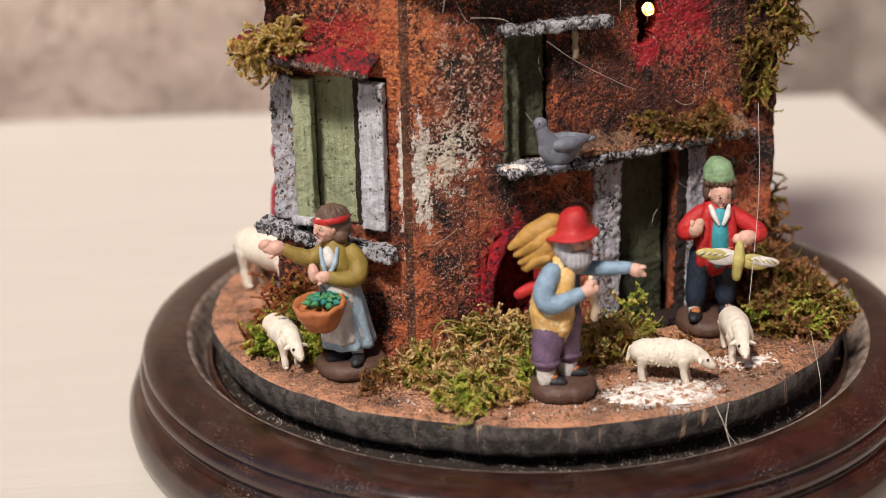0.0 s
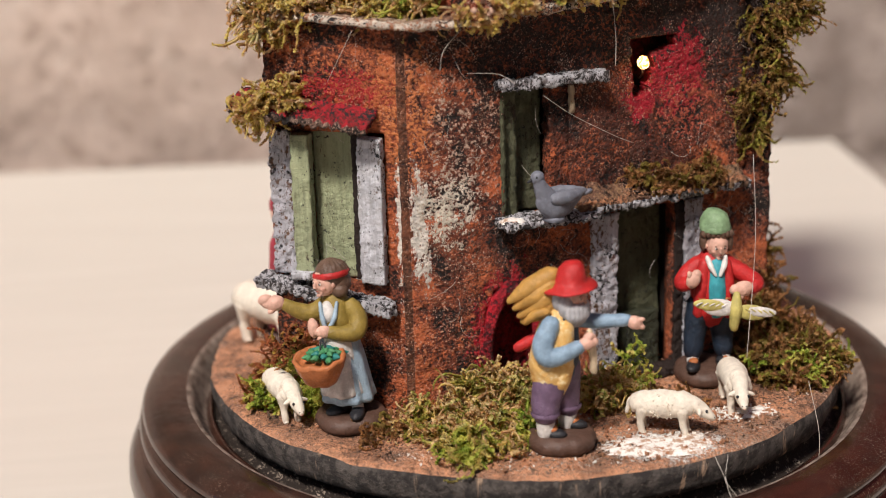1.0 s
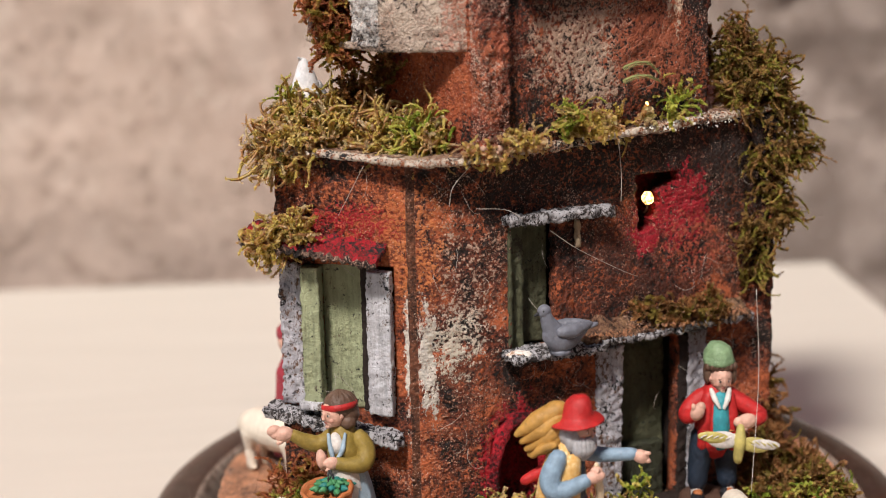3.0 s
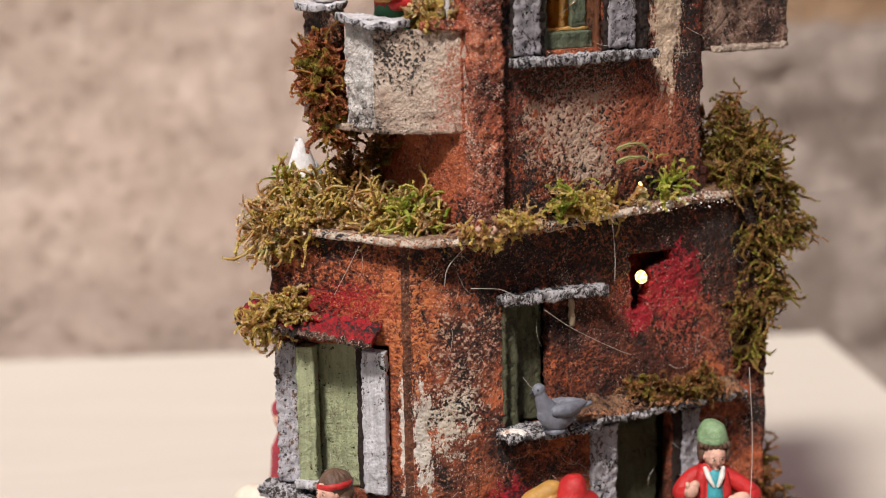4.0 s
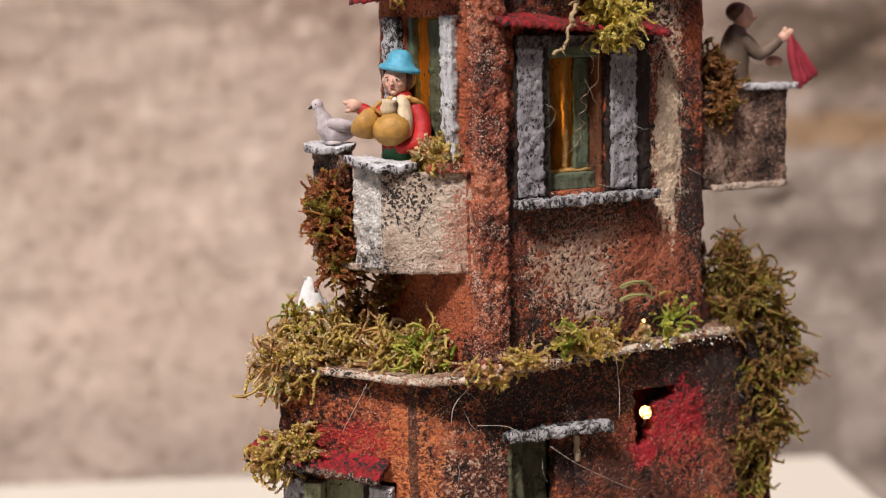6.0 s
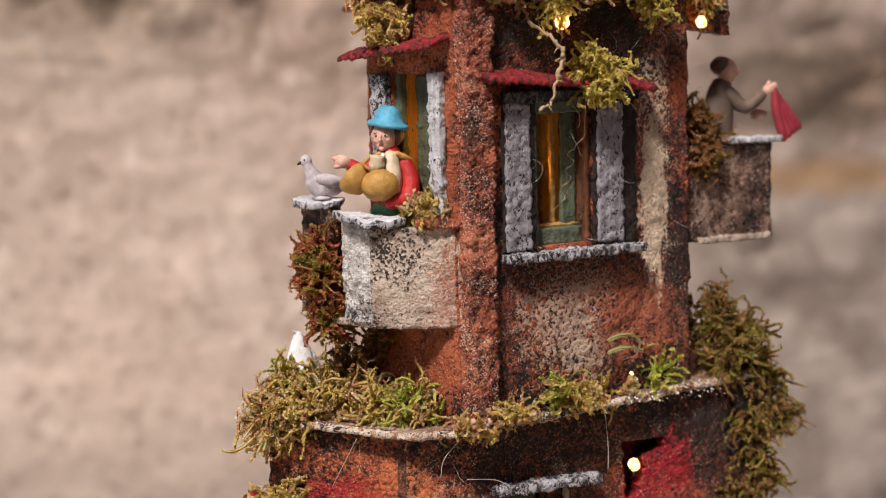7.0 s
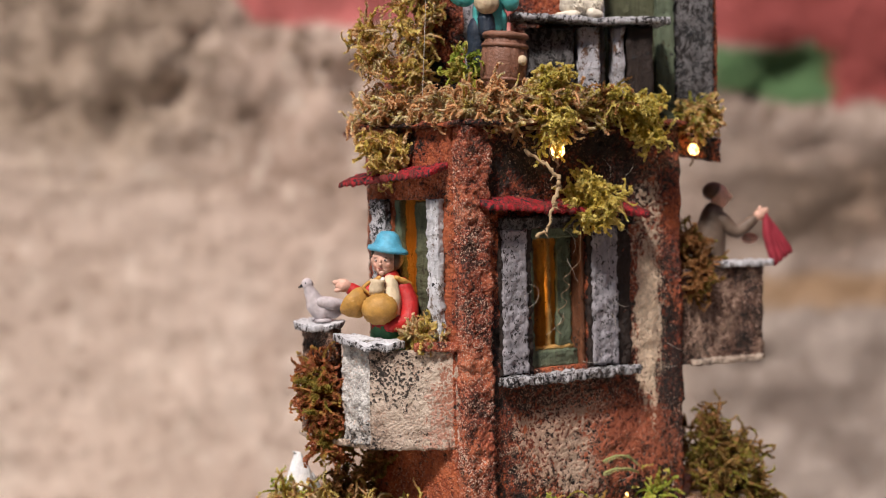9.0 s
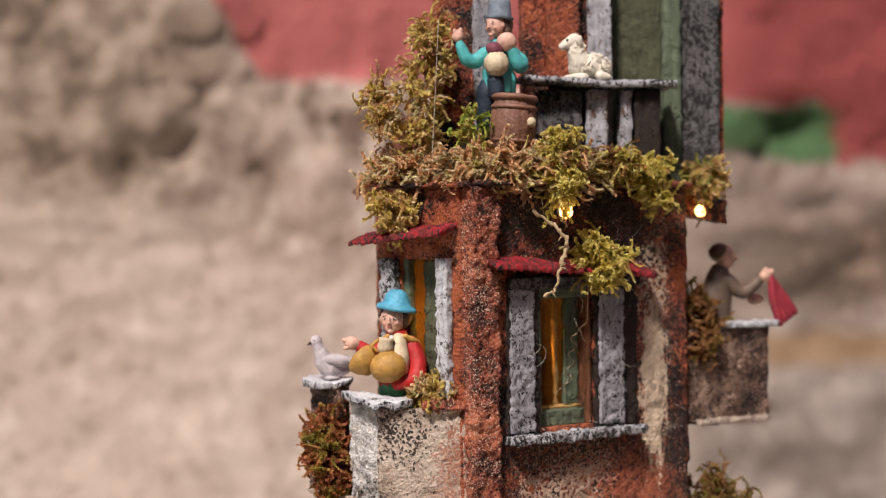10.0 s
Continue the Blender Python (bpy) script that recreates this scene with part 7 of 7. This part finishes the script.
strand("fibre", "white fluff hanging over the disc edge", [(0.0365, -0.0840, 0.0), (0.0350, -0.0880, -0.0050), (0.0380, -0.0890, -0.0100), (0.0375, -0.0900, -0.0140)], 0.00008, M_FIBRE)
strand("fibre", "fine thread hanging from moss", [(0.0660, -0.0560, 0.0060), (0.0665, -0.0640, -0.0050), (0.0660, -0.0660, -0.0140)], 0.00008, M_FIBRE)
s = UR.s
strand("twig", "dry crooked twig hanging before the window", [UR.at(s(-0.004), 0.2050, 0.004), UR.at(s(0.0005), 0.2000, 0.008), UR.at(s(0.0020), 0.1965, 0.009), UR.at(s(0.0005), 0.1925, 0.009), UR.at(s(0.0015), 0.1900, 0.009)], 0.00065, M_TWIG, "twig")
strand("twig", "dry crooked twig hanging before the window", [UR.at(s(0.0015), 0.1915, 0.0085), UR.at(s(-0.0010), 0.1890, 0.0095), UR.at(s(-0.0020), 0.1850, 0.0095), UR.at(s(-0.0055), 0.1835, 0.0095)], 0.00045, M_TWIG, "twig")
strand("fibre", "copper light wire under the slab", [UR.at(s(0.0066), 0.2100, 0.005), UR.at(s(0.0022), 0.2080, 0.007), UR.at(s(0.0008), 0.2045, 0.007), UR.at(s(0.0030), 0.2010, 0.008)], 0.00016, M_WIRE, "wire")
coil = [UR.at(s(0.0118 - 0.0002 * k), 0.1850 - 0.0030 * k, 0.004) for k in range(4)] + [UR.at(s(0.0086 - 0.00022 * k + 0.0010 * math.cos(k * 1.57)), 0.1740 - 0.00105 * k, 0.003 + 0.0008 * math.sin(k * 1.57)) for k in range(17)]
strand("fibre", "coiled copper light wire before the window", coil, 0.00010, M_WIRE, "wire")
strand("fibre", "nylon thread hanging in the air", [(-0.0250, -0.0350, 0.2560), (-0.0262, -0.0350, 0.2350), (-0.0275, -0.0360, 0.2150)], 0.00008, M_FIBRE)

M_FROND = plain("pale_green_frond", (0.34, 0.36, 0.14), 0.7)
for z, tip in ((0.1232, -0.0010), (0.1198, 0.0004)):
    p = [Vector((0.0195, -0.0345, z - 0.0012)), Vector((0.0225, -0.0352, z)), Vector((0.0262, -0.0345, z - 0.0002)), Vector((0.0310, -0.0272, z - 0.0030 + tip))]
    frond = strand("moss_frond", "pale green fern-like moss frond arching from the wall", p, 0.00016, M_FROND, "moss")
    bm = bmesh.new()
    for k in range(26):
        u = k / 25 * 2.999
        a, b, f = p[int(u)], p[int(u) + 1], u % 1
        q = a + (b - a) * f
        for side in (-1, 1):
            d = Vector((0.0007, -0.0002, side * 0.0007)) * (1.2 - 0.6 * k / 25)
            tube(bm, [q, q + d * 0.6, q + d], [0.00010, 0.00013, 0.00003], 4)
    part("leaflets", bm, M_FROND, frond)

M_GRIT = plaster("crumb_plaster", warm=(0.55, 0.25, 0.13), brown=(0.30, 0.16, 0.09), burn=0.2, speck=0.5)
M_GRITD = plain("dark_crumbs", (0.10, 0.065, 0.045), 0.9)
M_GRITW = plain("white_crumbs", (0.72, 0.68, 0.62), 0.9)

M_LUMP = plain("pinkish_plaster_lumps", (0.52, 0.34, 0.26), 0.9)

# ---- moss ----
moss("moss", "green and straw moss cushion before the arch on the ground", [((-0.0210, -0.0630, 0.0015), (0.0150, 0.0140, 0.0030)), ((-0.0150, -0.0510, 0.004), (0.0130, 0.0040, 0.0080)), ((-0.0320, -0.0560, 0.0015), (0.0070, 0.0080, 0.0030))], 1900, 0.0066, M_MOSS, seed=1, girth=0.00032)
moss("moss", "fresh green moss tips on the ground", [((-0.0250, -0.0740, 0.0015), (0.0080, 0.0060, 0.003)), ((-0.0100, -0.0660, 0.0025), (0.0060, 0.0050, 0.003))], 380, 0.0062, M_MOSS_G, seed=2, girth=0.00032)
moss("moss", "brown moss beside the doorstep", [((0.0130, -0.0490, 0.003), (0.0080, 0.0080, 0.006)), ((0.0200, -0.0460, 0.002), (0.0060, 0.0050, 0.004))], 420, 0.0060, M_MOSS, seed=3)
moss("moss", "green sprig by the doorway", [((0.0215, -0.0455, 0.008), (0.0025, 0.0020, 0.005))], 40, 0.0070, M_MOSS_G, seed=4, lean=0.4)
moss("moss", "brown and green moss under the window", [((-0.0610, -0.0370, 0.005), (0.0080, 0.0060, 0.009)), ((-0.0690, -0.0330, 0.004), (0.0070, 0.0070, 0.007))], 760, 0.0058, M_MOSS_G, seed=5)
moss("moss", "rusty brown moss climbing the tower foot", [((-0.0650, -0.0300, 0.012), (0.0070, 0.0040, 0.009)), ((-0.0740, -0.0270, 0.003), (0.0050, 0.0070, 0.005))], 420, 0.0060, M_MOSS_R, seed=35)
moss("moss", "dry moss heaped at the tower side", [((0.0640, -0.0180, 0.010), (0.0060, 0.0090, 0.014)), ((0.0660, -0.0080, 0.015), (0.0050, 0.0100, 0.018)), ((0.0690, -0.0260, 0.004), (0.0090, 0.0090, 0.007)), ((0.0755, -0.0300, 0.004), (0.0060, 0.0090, 0.006)), ((0.0610, -0.0350, 0.003), (0.0060, 0.0060, 0.005)), ((0.0680, -0.0440, 0.002), (0.0080, 0.0060, 0.003))], 1700, 0.0062, M_MOSS_B, seed=6)
moss("moss", "green moss tuft near the disc rim", [((0.0690, -0.0400, 0.004), (0.0090, 0.0060, 0.006)), ((0.0600, -0.0410, 0.003), (0.0040, 0.0040, 0.008)), ((0.0770, -0.0380, 0.005), (0.0040, 0.0040, 0.006))], 220, 0.0052, M_MOSS_D, seed=7)
moss("moss", "small bright green moss sprigs near the disc rim", [((0.0590, -0.0420, 0.005), (0.0025, 0.0025, 0.005)), ((0.0700, -0.0430, 0.004), (0.0050, 0.0030, 0.004)), ((0.0790, -0.0370, 0.004), (0.0030, 0.0030, 0.003))], 90, 0.0050, M_MOSS_G, seed=37)
moss("moss", "dry moss crumbs round the clay sheep", [((0.0300, -0.0520, 0.001), (0.0090, 0.0060, 0.0025)), ((-0.0430, -0.0560, 0.001), (0.0090, 0.0080, 0.002))], 260, 0.0040, M_MOSS_B, seed=8)
moss("moss", "thick green moss on the storey slab", [((-0.0450, -0.0270, 0.1058), (0.0180, 0.0070, 0.0040)), ((-0.0330, -0.0370, 0.1055), (0.0120, 0.0045, 0.0038)), ((-0.0600, -0.0230, 0.1050), (0.0080, 0.0060, 0.0050))], 1500, 0.0084, M_MOSS_S, seed=9, girth=0.00042)
moss("moss", "bright green moss tips on the slab", [((-0.0330, -0.0385, 0.1075), (0.0110, 0.0045, 0.0035)), ((-0.0620, -0.0200, 0.1090), (0.0040, 0.0040, 0.0050))], 330, 0.0076, M_MOSS_G, seed=10, girth=0.00040)
moss("moss", "straw moss hanging over the slab corner", [((-0.0640, -0.0310, 0.1035), (0.0060, 0.0040, 0.0045)), ((-0.0685, -0.0290, 0.1020), (0.0030, 0.0030, 0.0060))], 360, 0.0078, M_MOSS_S, seed=11, drape=0.35, girth=0.00038)
moss("moss", "brown moss along the tower foot", [((-0.0080, -0.0455, 0.1045), (0.0080, 0.0015, 0.0018)), ((0.0080, -0.0395, 0.1060), (0.0090, 0.0015, 0.0030)), ((0.0210, -0.0330, 0.1045), (0.0060, 0.0015, 0.0020))], 380, 0.0042, M_MOSS_S, seed=12)
moss("moss", "green fern-like moss sprigs at the tower wall", [((0.0050, -0.0425, 0.1120), (0.0040, 0.0015, 0.0050)), ((0.0280, -0.0310, 0.1150), (0.0060, 0.0015, 0.0030)), ((0.0360, -0.0270, 0.1060), (0.0050, 0.0030, 0.0040))], 56, 0.0080, M_MOSS_G, seed=13, lean=0.4)
moss("moss", "shaggy moss hanging down the tower side", [((0.0600, -0.0110, 0.1080), (0.0100, 0.0080, 0.0100)), ((0.0640, -0.0140, 0.0960), (0.0060, 0.0060, 0.0120)), ((0.0655, -0.0150, 0.0820), (0.0045, 0.0050, 0.0090)), ((0.0560, -0.0090, 0.1180), (0.0080, 0.0060, 0.0060))], 1150, 0.0066, M_MOSS_D, seed=14, drape=0.45)
moss("moss", "curled dry tendrils in the hanging moss", [((0.0640, -0.0110, 0.1120), (0.0090, 0.0060, 0.0100)), ((0.0700, -0.0120, 0.0960), (0.0050, 0.0050, 0.0120)), ((0.0560, -0.0080, 0.1240), (0.0070, 0.0050, 0.0030))], 70, 0.0120, M_MOSS_B, seed=36, girth=0.00016)
moss("moss", "green tips on the hanging moss", [((0.0560, -0.0190, 0.1050), (0.0060, 0.0030, 0.0060)), ((0.0620, -0.0190, 0.0900), (0.0040, 0.0030, 0.0100)), ((0.0720, -0.0130, 0.0980), (0.0040, 0.0040, 0.0080))], 300, 0.0060, M_MOSS_D, seed=15, drape=0.3)
moss("moss", "stringy brown moss down the tower edge", [((0.0600, -0.0190, 0.0720), (0.0035, 0.0020, 0.0100))], 110, 0.0080, M_MOSS_D, seed=16, drape=0.6)
moss("moss", "moss tuft on the red porch roof", [((-0.0690, -0.0370, 0.0850), (0.0060, 0.0040, 0.0040)), ((-0.0720, -0.0380, 0.0805), (0.0040, 0.0030, 0.0025))], 260, 0.0052, M_MOSS_S, seed=17)
moss("moss", "dry moss and litter on the long ledge", [((0.0330, -0.0300, 0.0560), (0.0110, 0.0020, 0.0018)), ((0.0440, -0.0270, 0.0555), (0.0090, 0.0020, 0.0018))], 230, 0.0044, M_MOSS_B, seed=18)
moss("moss", "reddish moss on the balcony side", [((-0.0560, -0.0260, 0.1460), (0.0035, 0.0040, 0.0050)), ((-0.0540, -0.0280, 0.1390), (0.0040, 0.0040, 0.0070)), ((-0.0530, -0.0260, 0.1300), (0.0035, 0.0040, 0.0060))], 520, 0.0056, M_MOSS_R, seed=19)
moss("moss", "straw and green moss on the balcony coping", [((-0.0270, -0.0420, 0.1585), (0.0050, 0.0025, 0.0022))], 170, 0.0058, M_MOSS_S, seed=20)
moss("moss", "dark moss under the balcony", [((-0.0480, -0.0180, 0.1130), (0.0050, 0.0060, 0.0080)), ((-0.0400, -0.0260, 0.1200), (0.0030, 0.0030, 0.0060))], 330, 0.0060, M_MOSS_B, seed=21)
moss("moss", "moss tuft on the red strip roof", [((0.0150, -0.0385, 0.1945), (0.0085, 0.0020, 0.0035)), ((0.0180, -0.0390, 0.1900), (0.0030, 0.0020, 0.0040))], 260, 0.0046, M_MOSS_Y, seed=22, drape=0.3)
moss("moss", "green moss on the small red roof", [((-0.0375, -0.0330, 0.2045), (0.0060, 0.0040, 0.0035))], 240, 0.0050, M_MOSS_S, seed=23)
moss("moss", "straw moss heaped on the upper slab", [((-0.0310, -0.0290, 0.2155), (0.0085, 0.0060, 0.0034)), ((-0.0130, -0.0440, 0.2160), (0.0130, 0.0060, 0.0045)), ((0.0050, -0.0400, 0.2170), (0.0080, 0.0050, 0.0050)), ((-0.0390, -0.0220, 0.2155), (0.0040, 0.0040, 0.0036))], 1350, 0.0064, M_MOSS_T, seed=24, girth=0.00036)
moss("moss", "olive moss tuft hanging over the slab", [((0.0060, -0.0430, 0.2190), (0.0045, 0.0030, 0.0060)), ((0.0050, -0.0450, 0.2120), (0.0030, 0.0020, 0.0050)), ((0.0290, -0.0330, 0.2170), (0.0075, 0.0030, 0.0045)), ((0.0350, -0.0310, 0.2110), (0.0030, 0.0020, 0.0060))], 620, 0.0055, M_MOSS_Y, seed=25, drape=0.2)
moss("moss", "brown moss under the shelf", [((0.0180, -0.0330, 0.2160), (0.0080, 0.0040, 0.0040))], 240, 0.0056, M_MOSS_B, seed=26)
moss("moss", "tall green moss growing on the upper pillar", [((-0.0290, -0.0250, 0.2300), (0.0045, 0.0040, 0.0110)), ((-0.0270, -0.0240, 0.2470), (0.0036, 0.0036, 0.0140)), ((-0.0385, -0.0250, 0.2300), (0.0050, 0.0040, 0.0040)), ((-0.0400, -0.0250, 0.2360), (0.0045, 0.0030, 0.0020))], 470, 0.0062, M_MOSS_S, seed=27)
moss("moss", "green sprigs beside the barrel", [((-0.0150, -0.0330, 0.2260), (0.0030, 0.0020, 0.0060))], 80, 0.0056, M_MOSS_G, seed=28)
moss("moss", "brown moss on the corner bracket", [((0.0530, -0.0140, 0.2120), (0.0055, 0.0040, 0.0050))], 240, 0.0055, M_MOSS, seed=29)
moss("moss", "dry moss on the far balcony", [((0.0500, -0.0120, 0.1760), (0.0050, 0.0040, 0.0050)), ((0.0500, -0.0150, 0.1680), (0.0050, 0.0020, 0.0040))], 330, 0.0056, M_MOSS_B, seed=30)

grit("grit", "orange and brown plaster crumbs strewn over the disc", [(-0.085, 0.085, -0.085, -0.02, 0.0)], 2600, 0.00035, M_GRIT, 41)
grit("grit", "dark crumbs strewn over the disc", [(-0.085, 0.085, -0.085, -0.03, 0.0)], 1100, 0.0003, M_GRITD, 42)
grit("grit", "coarse orange plaster crumbs near the figurines", [(-0.085, 0.085, -0.086, -0.03, 0.0), (-0.05, 0.06, -0.086, -0.06, 0.0)], 1000, 0.0007, M_GRIT, 45)
grit("grit", "pale dusty crumbs on the front of the disc", [(0.0, 0.07, -0.085, -0.05, 0.0), (-0.05, 0.02, -0.086, -0.07, 0.0)], 500, 0.00035, M_GRITW, 46)
grit("grit", "brown crumbs and litter on the long ledge", [(0.008, 0.022, -0.041, -0.034, 0.0525), (0.022, 0.040, -0.036, -0.028, 0.0530), (0.040, 0.056, -0.030, -0.022, 0.0535)], 420, 0.0005, M_GRIT, 47)
powder("white plaster powder spilled beside the grazing sheep", (0.0225, -0.0765, 0.0003), (0.0150, 0.0062), 0.0007, 1.0)
powder("white plaster powder spilled under the standing sheep", (0.0490, -0.0600, 0.0003), (0.0065, 0.0045), 0.0006, 7.0)
powder("white plaster powder on the window ledge", (-0.0095, -0.0445, 0.0508), (0.0036, 0.0024), 0.0006, 3.0)
grit("grit", "white plaster crumbs beside the grazing sheep", [(0.010, 0.036, -0.083, -0.070, 0.0), (0.040, 0.056, -0.064, -0.055, 0.0)], 420, 0.0004, M_GRITW, 43)
grit("grit", "pale crumbs along the slab rim", [(-0.034, 0.050, -0.044, -0.022, LOW + 0.0024)], 500, 0.0003, M_GRITW, 44)

moss("moss", "straw moss and clay bits round the pilaster foot", [((-0.0185, -0.0505, 0.1045), (0.0050, 0.0015, 0.0025)), ((-0.0100, -0.0490, 0.1040), (0.0040, 0.0015, 0.0015))], 130, 0.0045, M_MOSS_S, seed=31)


def lumps(name, label, places, mat, seed):
    """A small heap of plaster lumps."""
    rnd = random.Random(seed)
    bm = bmesh.new()
    for p in places:
        for _ in range(4):
            r = rnd.uniform(0.0006, 0.0014)
            ball(bm, (p[0] + rnd.gauss(0, 0.0011), p[1] + rnd.gauss(0, 0.0006), p[2] + rnd.uniform(0, 0.0018)), (r, r * 0.8, r * rnd.uniform(0.6, 1.1)), 0, (0, 0, rnd.uniform(0, 90)), 9)
    rough(bm, 0.0003, 600)
    tagged(mesh_ob(name, bm, mat), label, "rubble", kind="stuff")


lumps("rubble", "pinkish plaster lumps at the pilaster foot", [(-0.0190, -0.0512, 0.1040), (-0.0185, -0.0510, 0.1065), (-0.0150, -0.0512, 0.1040), (-0.0225, -0.0500, 0.1040)], M_LUMP, 5)


def hairs(label, count, seed):
    """Fine loose hairs and glue threads caught on the rough plaster."""
    rnd = random.Random(seed)
    bm = bmesh.new()
    for _ in range(count):
        wall, z0, z1 = rnd.choice(((LR, 0.03, 0.10), (LR, 0.03, 0.10), (LC, 0.02, 0.10), (LL, 0.03, 0.10), (UR, 0.115, 0.205), (UR, 0.115, 0.205)))
        p = wall.at(rnd.uniform(0.1, 0.95) * wall.length, rnd.uniform(z0, z1), 0.0009)
        way = (wall.along * rnd.gauss(0, 1) + Vector((0, 0, rnd.gauss(-0.6, 0.8)))).normalized()
        turn, pts = rnd.gauss(0, 0.25), []
        for k in range(9):
            pts.append(p + wall.out * 0.0016 * math.sin(k / 8 * math.pi) * rnd.uniform(0.8, 1.2))
            p = p + way * rnd.uniform(0.0006, 0.0013)
            way = (way + wall.out.cross(way) * (turn + rnd.gauss(0, 0.15))).normalized()
        tube(bm, pts, rnd.uniform(0.00003, 0.00006), 4)
    tagged(mesh_ob("fibres", bm, M_FIBRE), label, "fibre", kind="stuff")


hairs("fine pale hairs and glue threads on the plaster walls", 70, 12)
